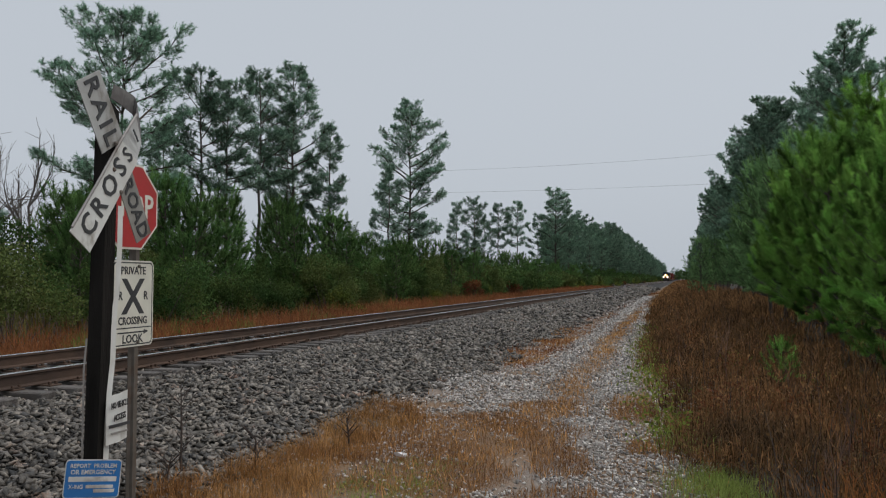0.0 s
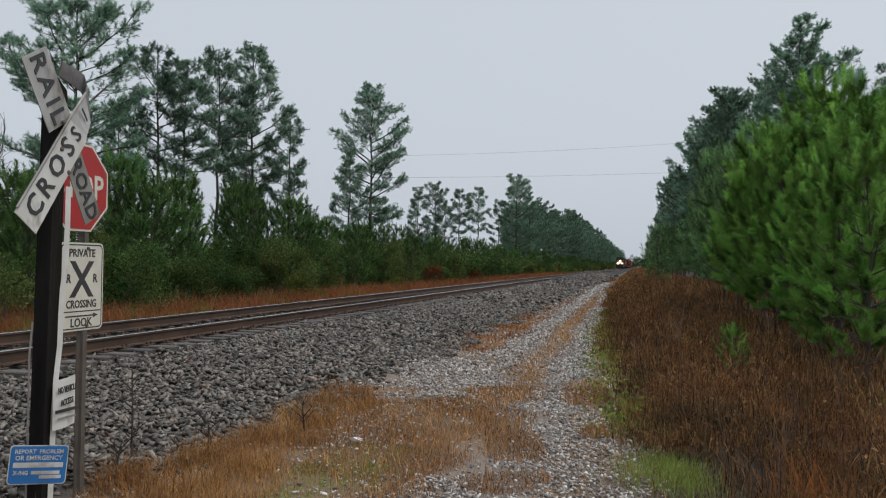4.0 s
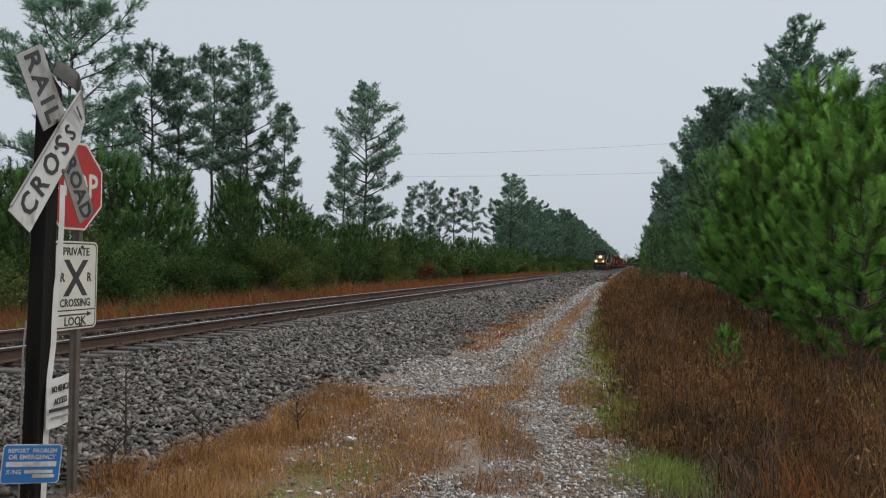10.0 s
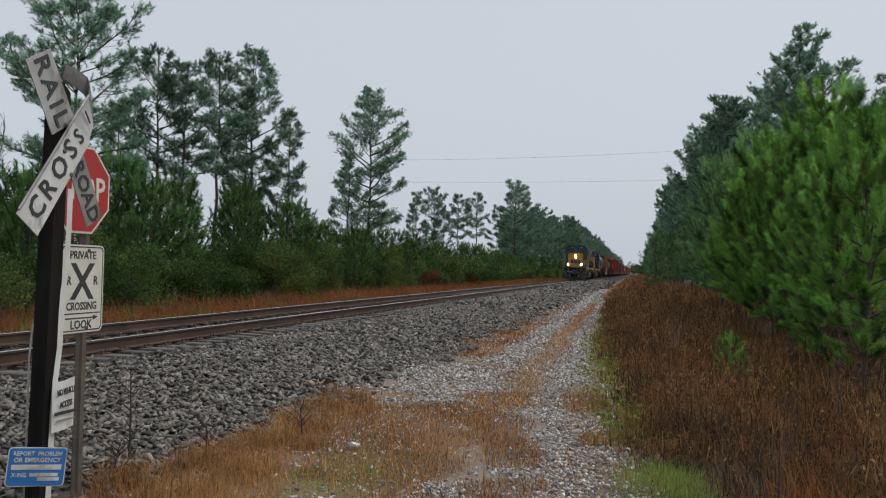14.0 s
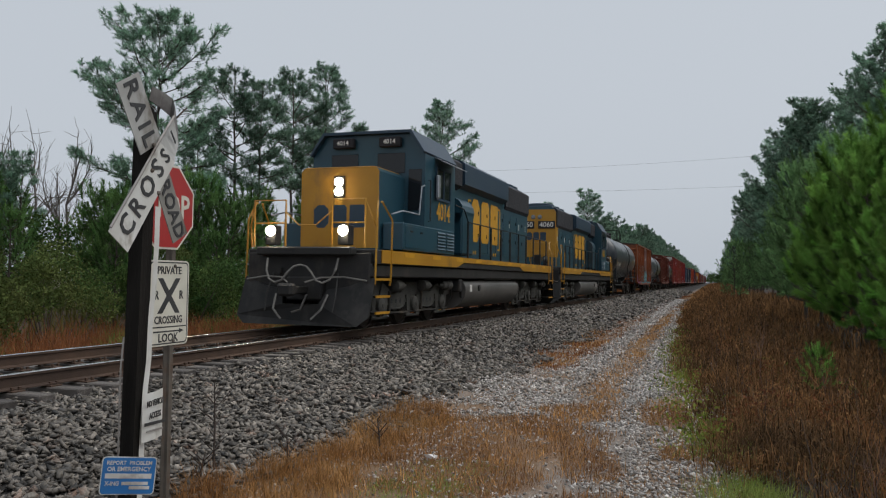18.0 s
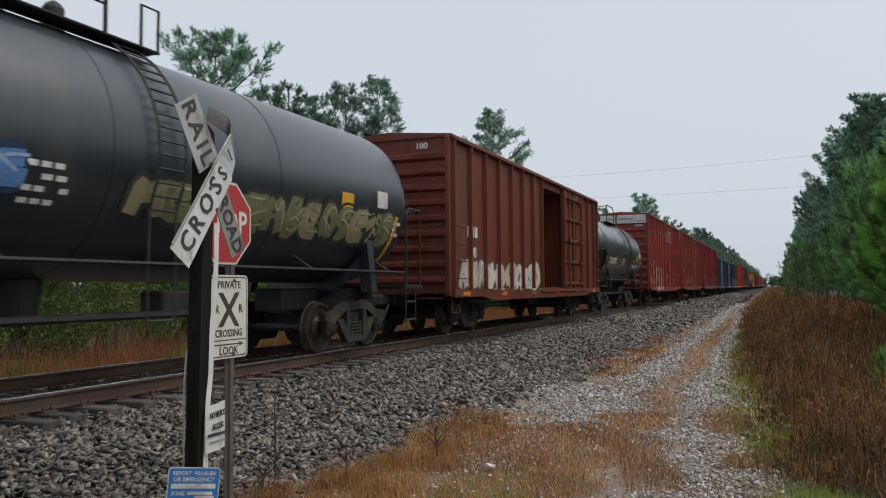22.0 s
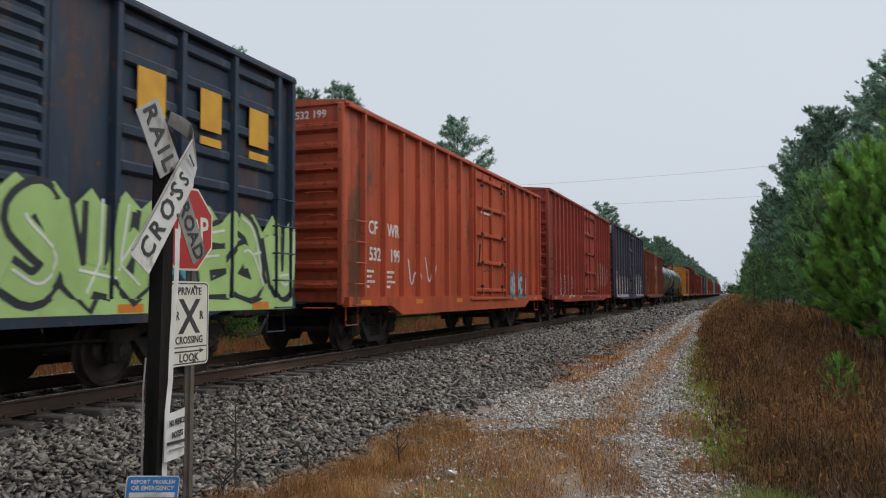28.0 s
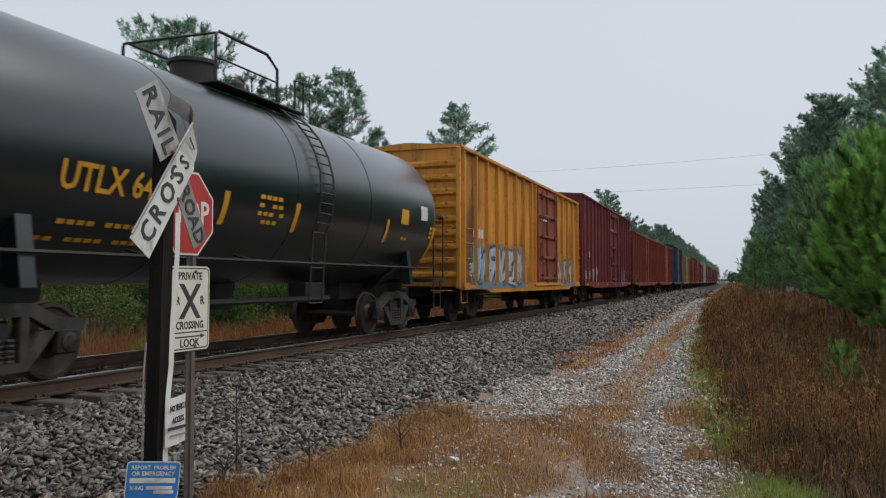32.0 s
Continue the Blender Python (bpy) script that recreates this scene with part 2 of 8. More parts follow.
    def tube(self, points, r, n=6, slot=0):
        """A round bar through points; r may be one radius or one for each point."""
        pts = [Vector(p) for p in points]
        rs = r if isinstance(r, (list, tuple)) else [r] * len(pts)
        v, f = [], []
        for i, p in enumerate(pts):
            d = (pts[min(i + 1, len(pts) - 1)] - pts[max(i - 1, 0)]).normalized()
            s = d.cross(Vector((0.31, 0.17, 0.93)) if abs(d.z) < 0.9 else Vector((1, 0.2, 0))).normalized()
            u = d.cross(s)
            v += [p + rs[i] * (math.cos(2 * math.pi * k / n) * s + math.sin(2 * math.pi * k / n) * u) for k in range(n)]
        for i in range(len(pts) - 1):
            f += [(i * n + k, i * n + (k + 1) % n, i * n + n + (k + 1) % n, i * n + n + k) for k in range(n)]
        f += [tuple(range(n)), tuple(range((len(pts) - 1) * n, len(pts) * n))]
        return self.add(v, f, slot)

    def data(self, name, *mats, smooth=False):
        me = bpy.data.meshes.new(name)
        me.from_pydata(self.v, [], self.f)
        for m in mats:
            me.materials.append(m)
        if len(mats) > 1:
            me.polygons.foreach_set("material_index", self.m)
        bm = bmesh.new()
        bm.from_mesh(me)
        bmesh.ops.recalc_face_normals(bm, faces=bm.faces)
        bm.to_mesh(me)
        bm.free()
        if smooth:
            me.polygons.foreach_set("use_smooth", [True] * len(me.polygons))
            me.set_sharp_from_angle(angle=radians(35))
        return me


def part(name, shape, material, parent, label="", smooth=False, place=None):
    """One mesh object under a thing or a part. shape: a Mesh, or mesh data to share."""
    data = shape.data(name, *(material if isinstance(material, (list, tuple)) else (material,)), smooth=smooth) if isinstance(shape, Mesh) else shape
    ob = new(name, data)
    ob.parent = parent
    if place is not None:
        ob.matrix_basis = place
    return tagged(ob, label) if label else ob


def thing(name, label, category, group="", kind="", place=None, data=None):
    ob = new(name, data)
    if place is not None:
        ob.matrix_basis = place
    return tagged(ob, label, category, group, kind)


def soup(name, verts, faces, material, sizes=3):
    """A large mesh straight from arrays: verts (n, 3), faces (m, 3 or 4)."""
    me = bpy.data.meshes.new(name)
    verts, faces = np.asarray(verts, np.float32).reshape(-1, 3), np.asarray(faces, np.int32)
    m, k = faces.shape
    me.vertices.add(len(verts))
    me.vertices.foreach_set("co", verts.ravel())
    me.loops.add(m * k)
    me.loops.foreach_set("vertex_index", faces.ravel())
    me.polygons.add(m)
    me.polygons.foreach_set("loop_start", np.arange(0, m * k, k, dtype=np.int32))
    for one in material if isinstance(material, (list, tuple)) else (material,):
        me.materials.append(one)
    me.update(calc_edges=True)
    return me


rng = np.random.default_rng(7)


def smoothstep(a, b, x):
    t = np.clip((x - a) / (b - a), 0, 1)
    return t * t * (3 - 2 * t)


def ground_z(x, y):
    """The lie of the land: the embankment under the track, the road beside it, ditches and woods floor."""
    x, y = np.asarray(x, float), np.asarray(y, float)
    z = np.full(np.broadcast(x, y).shape, -0.29)
    z = z - 0.29 * smoothstep(1.45, 4.5, x) + 0.03 * smoothstep(4.6, 6.5, x) - 0.3 * smoothstep(8.2, 10.0, x) + 0.4 * smoothstep(11.5, 18, x)
    z = z - 0.70 * smoothstep(1.45, 4.2, -x) + 0.5 * smoothstep(7, 16, -x)
    z = z + 0.02 * np.sin(1.7 * x + 0.6 * y) * smoothstep(2.5, 4.5, np.abs(x)) + 0.015 * np.sin(0.9 * y - 2.1 * x) * smoothstep(2.5, 4.5, np.abs(x))
    return z


def road_side(y):
    """Where the weeds on the right of the road begin."""
    return np.interp(y, [-20, 3, 7, 18, 48, 100, 300], [8.6, 8.35, 8.05, 7.25, 6.35, 5.6, 5.0])



def patch(x, y, cx, cy, rx, ry):
    """1 in the middle of a soft oval patch of ground, 0 well outside it; its border wanders."""
    wander = 0.22 * np.sin(3.1 * x + 1.7 * y + cx) + 0.16 * np.sin(5.3 * y - 2.9 * x + cy)
    return 1 - smoothstep(0.75, 1.15, np.hypot((x - cx) / rx, (y - cy) / ry) + wander)


def gold_bed(x, y):
    """The thick bed of tan grass between ballast and road."""
    left = 4.3 + 0.12 * np.sin(1.9 * y) + 0.08 * np.sin(4.3 * y)
    right = np.interp(y, [2, 5, 6.5, 8, 9.5, 10.4], [5.9, 5.8, 5.5, 5.35, 5.3, 4.7]) + 0.1 * np.sin(3.7 * y)
    return smoothstep(0, 0.15, x - left) * smoothstep(0, 0.35, right - x) * (1 - smoothstep(9.6, 10.5, y))


def straw_bed(x, y):
    """Low flattened straw: a carpet on the road, the strip between the tracks, and russet patches further on."""
    mid = 0.5 * (5.5 + road_side(y)) + 0.12 * np.sin(0.8 * y)
    strip = np.exp(-((x - mid) / 0.28) ** 2) * (y > 9.8) * (0.75 + 0.25 * np.sin(1.1 * y))
    k = np.maximum(strip, patch(x, y, 5.95, 7.4, 0.9, 1.9))
    for cx, cy, rx, ry in ((6.54, 10.4, 0.5, 0.7), (6.75, 8.6, 0.34, 0.75), (7.0, 7.4, 0.3, 0.6), (7.15, 6.1, 0.32, 0.5), (6.5, 4.9, 0.8, 0.5), (6.0, 9.0, 0.9, 0.7), (4.85, 17.2, 0.6, 1.5), (4.95, 21.5, 0.55, 1.6), (4.5, 25.5, 0.4, 2.0), (7.8, 8.3, 0.25, 0.5), (7.5, 10.9, 0.3, 1.2)):
        k = np.maximum(k, patch(x, y, cx, cy, rx, ry))
    return k


def bare_gravel(x, y):
    """How much pale gravel lies open on the road."""
    mid = 0.5 * (5.5 + road_side(y))
    tracks = np.maximum(np.exp(-((x - mid + 0.58) / 0.3) ** 2), np.exp(-((x - mid - 0.55) / 0.27) ** 2)) * (y > 9)
    k = np.maximum(tracks, np.maximum(patch(x, y, 5.6, 12.0, 1.25, 2.6), np.maximum(patch(x, y, 6.82, 5.75, 0.3, 0.5), 0.7 * patch(x, y, 7.6, 7.9, 0.62, 3.0))))
    k = np.maximum(k, 0.10)
    return k * (1 - 0.9 * straw_bed(x, y)) * (1 - gold_bed(x, y)) * (x < road_side(y) + 0.15)


# ---- lettering ----
letters = {}


def text_data(words, size, material, depth=0.002):
    key = (words, size, material.name)
    if key not in letters:
        cu = bpy.data.curves.new("lettering", "FONT")
        cu.body, cu.size, cu.extrude = words, size, depth
        cu.align_x, cu.align_y = "CENTER", "CENTER"
        cu.resolution_u, cu.offset = 2, 0.018 * size
        ob = bpy.data.objects.new("lettering", cu)
        me = bpy.data.meshes.new_from_object(ob)
        bpy.data.objects.remove(ob)
        bpy.data.curves.remove(cu)
        me.materials.clear()
        me.materials.append(material)
        letters[key] = me
    return letters[key]


def text(words, size, material, parent, place, wide=1.0):
    return part("lettering", text_data(words, size, material), None, parent, place=place @ Matrix.Diagonal((wide, 1, 1, 1)))


def bars(rows, material, parent, x, y, z, name="marking"):
    """Small unreadable lettering as plain bars on a wall that faces +x: rows of (dy, dz, width, height)."""
    m = Mesh()
    for dy, dz, w, h in rows:
        k = max(1, int(w / (h * 2.2)))
        for i in range(k):
            m.box(x, x + 0.004, y + dy + w * i / k, y + dy + w * (i + 0.78) / k, z + dz, z + dz + h)
    return tagged(part(name, m, material, parent), kind="stuff")


# ---- ground: one sheet to the horizon ----


def ground_material():
    m = mat("gravel_and_soil_ground", (0.15, 0.125, 0.105), (0.22, 0.19, 0.165), 1.2, 0.9, 0, 0.6, 50)
    n, l = m.node_tree.nodes, m.node_tree.links
    bsdf = n["Principled BSDF"]
    base = bsdf.inputs["Base Color"].links[0].from_socket
    tc = n.new("ShaderNodeTexCoord")
    sx = n.new("ShaderNodeSeparateXYZ")
    l.new(tc.outputs["Object"], sx.inputs[0])
    nz = n.new("ShaderNodeTexNoise")
    nz.inputs["Scale"].default_value, nz.inputs["Detail"].default_value = 0.9, 8
    l.new(tc.outputs["Object"], nz.inputs["Vector"])

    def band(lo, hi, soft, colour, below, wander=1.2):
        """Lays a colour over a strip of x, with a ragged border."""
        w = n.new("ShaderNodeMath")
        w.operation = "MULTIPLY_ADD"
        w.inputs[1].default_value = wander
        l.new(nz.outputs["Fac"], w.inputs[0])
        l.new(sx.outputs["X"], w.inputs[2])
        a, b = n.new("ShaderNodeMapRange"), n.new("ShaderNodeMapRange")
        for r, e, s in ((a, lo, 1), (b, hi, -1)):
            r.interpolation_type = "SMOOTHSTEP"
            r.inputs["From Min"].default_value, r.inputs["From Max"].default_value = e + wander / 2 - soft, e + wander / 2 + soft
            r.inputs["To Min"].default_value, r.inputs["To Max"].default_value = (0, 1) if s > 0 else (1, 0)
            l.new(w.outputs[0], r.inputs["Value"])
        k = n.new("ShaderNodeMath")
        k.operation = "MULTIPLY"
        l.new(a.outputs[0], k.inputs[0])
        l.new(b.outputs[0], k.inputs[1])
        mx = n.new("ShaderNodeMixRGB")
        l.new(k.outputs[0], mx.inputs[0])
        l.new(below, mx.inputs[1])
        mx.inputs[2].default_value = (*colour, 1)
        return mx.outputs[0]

    # near-black bed: the shade between ballast stones is put into this colour
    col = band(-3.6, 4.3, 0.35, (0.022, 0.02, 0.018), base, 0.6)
    col = band(4.6, 8.2, 0.4, (0.19, 0.12, 0.07), col, 1.4)
    col = band(6.9, 7.4, 0.4, (0.2, 0.185, 0.17), col, 1.8)
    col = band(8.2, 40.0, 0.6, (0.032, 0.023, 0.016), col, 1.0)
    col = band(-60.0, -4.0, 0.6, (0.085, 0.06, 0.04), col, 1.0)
    grit = n.new("ShaderNodeTexNoise")
    grit.inputs["Scale"].default_value, grit.inputs["Detail"].default_value, grit.inputs["Roughness"].default_value = 38, 5, 0.8
    l.new(tc.outputs["Object"], grit.inputs["Vector"])
    gm = n.new("ShaderNodeMapRange")
    gm.inputs["From Min"].default_value, gm.inputs["From Max"].default_value = 0.3, 0.7
    gm.inputs["To Min"].default_value, gm.inputs["To Max"].default_value = 0.35, 1.7
    l.new(grit.outputs["Fac"], gm.inputs["Value"])
    hv = n.new("ShaderNodeHueSaturation")
    l.new(gm.outputs[0], hv.inputs["Value"])
    l.new(col, hv.inputs["Color"])
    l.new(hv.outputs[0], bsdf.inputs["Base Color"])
    return m


def build_ground():
    xs = np.concatenate([np.linspace(-700, -30, 12)[:-1], np.linspace(-30, -6, 17)[:-1], np.linspace(-6, 16, 89)[:-1], np.linspace(16, 40, 13)[:-1], np.linspace(40, 700, 12)])
    ys = np.concatenate([np.linspace(-400, -8, 14)[:-1], np.linspace(-8, 50, 117)[:-1], np.linspace(50, 200, 51)[:-1], np.linspace(200, 2500, 24)])
    gx, gy = np.meshgrid(xs, ys)
    v = np.stack([gx, gy, ground_z(gx, gy)], -1).reshape(-1, 3)
    nx, ny = len(xs), len(ys)
    i = (np.arange(ny - 1)[:, None] * nx + np.arange(nx - 1)).ravel()
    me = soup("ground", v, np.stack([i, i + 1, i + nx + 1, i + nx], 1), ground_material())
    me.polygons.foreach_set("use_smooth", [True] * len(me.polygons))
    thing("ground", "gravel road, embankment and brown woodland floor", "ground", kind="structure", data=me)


build_ground()


def scatter_stones(name, label, x, y, size, material, sink=0.3, flat=0.6, thick=None):
    """Many small broken stones lying on the ground as one piece of stuff."""
    n = len(x)
    cube = np.array([(i, j, k) for i in (-1, 1) for j in (-1, 1) for k in (-1, 1)], float)
    tri = np.array([(0, 1, 3), (0, 3, 2), (4, 6, 7), (4, 7, 5), (0, 4, 5), (0, 5, 1), (2, 3, 7), (2, 7, 6), (0, 2, 6), (0, 6, 4), (1, 5, 7), (1, 7, 3)])
    # one angular chunk: a block with every corner knocked in or out
    s = size[:, None, None] * 0.5
    body = cube[None] * rng.uniform(0.3, 1.0, (n, 8, 3))
    body = body * np.stack([rng.uniform(1.0, 1.9, n), rng.uniform(0.6, 1.0, n), rng.uniform(flat * 0.7, flat * 1.3, n)], 1)[:, None]
    a, b, c = rng.uniform(0, 6.28, n), rng.normal(0, 0.45, n), rng.normal(0, 0.45, n)
    ca, sa, cb, sb, cc, sc = np.cos(a), np.sin(a), np.cos(b), np.sin(b), np.cos(c), np.sin(c)
    X, Y, Z = body[..., 0], body[..., 1], body[..., 2]
    Y, Z = cb[:, None] * Y - sb[:, None] * Z, sb[:, None] * Y + cb[:, None] * Z
    X, Z = cc[:, None] * X + sc[:, None] * Z, -sc[:, None] * X + cc[:, None] * Z
    X, Y = ca[:, None] * X - sa[:, None] * Y, sa[:, None] * X + ca[:, None] * Y
    v = np.stack([X, Y, Z], -1) * s
    z = ground_z(x, y) + size * flat * 0.5 * (1 - 2 * sink) + rng.random(n) * size * 0.6
    v = v + np.stack([x, y, z], 1)[:, None]
    f = (tri[None] + 8 * np.arange(n)[:, None, None]).reshape(-1, 3)
    thing(name, label, "gravel", kind="stuff", data=soup(name, v.reshape(-1, 3), f, material))


def lay_ballast():
    """Crushed stone, thickest where the camera stands nearest."""
    xs, ys, ss = [], [], []
    for y0, y1, per, lo, hi in ((0.5, 9, 640, 0.04, 0.085), (9, 16, 440, 0.048, 0.095), (16, 30, 230, 0.06, 0.115), (30, 60, 60, 0.10, 0.17), (60, 140, 14, 0.18, 0.32), (-9, 0.5, 130, 0.06, 0.1)):
        n = int((y1 - y0) * 4.0 * per)
        x, y = rng.uniform(0.9, 4.9, n), rng.uniform(y0, y1, n)
        edge = 4.35 + 0.25 * np.sin(0.9 * y) + 0.2 * np.sin(2.3 * y)
        keep = rng.random(n) < np.clip((edge + 0.35 - x) / 0.7, 0.05 * (x < 4.8), 1)
        tie_gap = (x > 1.5) | (np.abs((y / 0.5) % 1 - 0.5) < 0.22)
        keep &= tie_gap
        xs.append(x[keep]), ys.append(y[keep]), ss.append(rng.uniform(lo, hi, keep.sum()))
    x, y, s = map(np.concatenate, (xs, ys, ss))
    scatter_stones("ballast", "grey crushed-stone track ballast sloping from the rails", x, y, s, M_STONE, flat=0.42)
    # between and beyond the rails
    n = 5200
    x, y = rng.uniform(-2.2, 1.0, n), rng.uniform(1, 38, n)
    keep = np.abs((y / 0.5) % 1 - 0.5) < 0.24
    x, y = x[keep], y[keep]
    scatter_stones("ballast_between_rails", "dark crushed stone between the sleepers", x, y, rng.uniform(0.06, 0.1, len(x)), M_STONE)
    # road gravel: two worn wheel tracks, and open pale patches between the grass beds
    n = 130000
    y = 2.6 + 75 * rng.random(n) ** 2.3
    x = rng.uniform(4.3, 8.5, n)
    keep = rng.random(n) < bare_gravel(x, y)
    x, y = x[keep], y[keep]
    scatter_stones("road_gravel", "pale crushed gravel in wheel tracks and open patches", x, y, rng.uniform(0.008, 0.026, len(x)) * (1 + y / 16), M_GRAVEL)
    # crumbs of stone pressed into the soil between the tracks
    n = 26000
    y = 2.2 + 16 * rng.random(n) ** 1.5
    x = rng.uniform(4.3, 8.4, n)
    keep = np.sin(1.7 * x - 0.9 * y) + np.sin(2.9 * x + 1.4 * y) + rng.normal(0, 0.7, n) > -0.2
    x, y = x[keep], y[keep]
    scatter_stones("road_crumbs", "small stone crumbs pressed into the brown road soil", x, y, rng.uniform(0.008, 0.024, len(x)) * (1 + y / 30), M_GRAVEL, 0.4)
    # a bare stony spot among the weeds
    x, y = rng.normal(9.15, 0.3, 1500), rng.normal(11.6, 0.8, 1500)
    scatter_stones("stony_spot", "pale stones on bare ground among the weeds", x, y, rng.uniform(0.02, 0.06, 1500), M_GRAVEL)


lay_ballast()

# ---- railway track ----


def build_track():
    track = thing("railway_track", "single railway track with rusty rails on timber sleepers", "railway track", kind="structure")
    prof = [(-0.07, -0.175), (0.07, -0.175), (0.07, -0.163), (0.012, -0.145), (0.01, -0.045), (0.034, -0.034), (0.034, -0.006), (-0.034, -0.006), (-0.034, -0.034), (-0.01, -0.045), (-0.012, -0.145), (-0.07, -0.163)]
    for s in (-1, 1):
        m = Mesh()
        m.prism([(s * 0.7525 + u, w + (0.03 if s < 0 else 0)) for u, w in prof], 1, -80, 900)
        k = 0.03 if s < 0 else 0
        m.box(s * 0.7525 - 0.0365, s * 0.7525 + 0.0365, -80, 900, k - 0.014, k, 0.004, slot=1)
        part("rail", m, (M_RAIL, M_RAILTOP), track, "rusty steel rail with a bright worn head")
    tie = Mesh().box(-1.32, 1.32, -0.115, 0.115, -0.37, -0.19, 0.012).data("sleeper", M_TIE)
    plate = Mesh().box(-0.16, 0.16, -0.09, 0.09, -0.19, -0.172, 0.004)
    for sx in (-0.11, 0.11):
        for sy in (-0.05, 0.05):
            plate.box(sx - 0.016, sx + 0.016, sy - 0.016, sy + 0.016, -0.172, -0.135, 0.004)
    plate = plate.data("tie_plate", M_RAIL)
    r = random.Random(3)
    for i in range(200):
        y = -4 + 0.5 * i
        ob = part("sleeper", tie, None, track, place=pose(r.uniform(-0.06, 0.06), y + r.uniform(-0.03, 0.03), r.uniform(-0.012, 0.0), 0, 0, r.uniform(-1.2, 1.2)))
        if i < 90:
            for s in (-1, 1):
                part("tie_plate", plate, None, ob, place=pose(s * 0.7525, 0, 0))
    far = Mesh()
    for i in range(860):
        y = 96 + 0.5 * i if i < 700 else -4.5 - 0.5 * (i - 700)
        far.box(-1.32, 1.32, y - 0.115, y + 0.115, -0.37, -0.19)
    tagged(part("far_sleepers", far, M_TIE, track), kind="stuff")


build_track()

# ---- plants ----


def unit(v):
    return v / np.maximum(np.linalg.norm(v, axis=-1, keepdims=True), 1e-9)


def brushes(starts, ways, span, count, length, width, flare=0.75, k=10):
    """Bottle-brush shoots: each a thin three-sided stem with needles sweeping forward from it, all in one piece."""
    n = len(starts)
    span = np.broadcast_to(np.asarray(span, float), (n,))[:, None]
    ways = unit(ways)
    p = unit(np.cross(ways, rng.normal(0, 1, (n, 3))))
    q = np.cross(ways, p)
    ring = np.stack([p, -0.5 * p + 0.866 * q, -0.5 * p - 0.866 * q], 1) * width * 0.6
    steps = np.linspace(0, 1, k)
    stem = starts[:, None, None] + ways[:, None, None] * (span[:, None] * steps[None, :, None])[..., None] + ring[:, None]
    at, face = rng.integers(0, k, (n, count)), rng.integers(0, 3, (n, count))
    u = steps[at][..., None]
    around = rng.normal(0, 1, (n, count, 3))
    w = ways[:, None]
    around = unit(around - w * (around * w).sum(-1, keepdims=True))
    d = unit(w * rng.uniform(0.45, 1.0, (n, count, 1)) + around * flare * (1.15 - 0.5 * u))
    tip = starts[:, None] + w * span[:, None] * u + d * length * rng.uniform(0.75, 1.15, (n, count, 1))
    v = np.concatenate([stem.reshape(n, 3 * k, 3), tip], 1)
    base = (3 * k + count) * np.arange(n)[:, None]
    needle = np.stack([base + 3 * at + face, base + 3 * at + (face + 1) % 3, base + 3 * k + np.arange(count)], -1).reshape(-1, 3)
    side = np.array([[(3 * i + j, 3 * i + (j + 1) % 3, 3 * i + 3 + j), (3 * i + (j + 1) % 3, 3 * i + 3 + (j + 1) % 3, 3 * i + 3 + j)] for i in range(k - 1) for j in range(3)]).reshape(-1, 3)
    side = (base[:, :, None] + side[None]).reshape(-1, 3)
    return v.reshape(-1, 3), np.concatenate([needle, side])


def leaves(centres, size, up=0.5):
    """Small pointed leaves, each a folded pair of triangles."""
    n = len(centres)
    d = unit(rng.normal(0, 1, (n, 3)) + (0, 0, up))
    s = unit(np.cross(d, rng.normal(0, 1, (n, 3))))
    size = np.broadcast_to(np.asarray(size, float), (n,))[:, None]
    fold = np.cross(d, s) * size * 0.12
    v = np.stack([centres, centres + d * size * 0.5 + s * size * 0.28 + fold, centres + d * size, centres + d * size * 0.5 - s * size * 0.28 + fold], 1).reshape(-1, 3)
    return v, np.arange(len(v)).reshape(-1, 4)


def join(pieces):
    vs, fs, k = [], [], 0
    for v, f in pieces:
        vs.append(v), fs.append(f + k)
        k += len(v)
    return np.concatenate(vs), np.concatenate(fs)


def along(line, q):
    k = np.linspace(0, 1, len(line))
    return np.array([np.interp(q, k, [w[c] for w in line]) for c in range(3)])


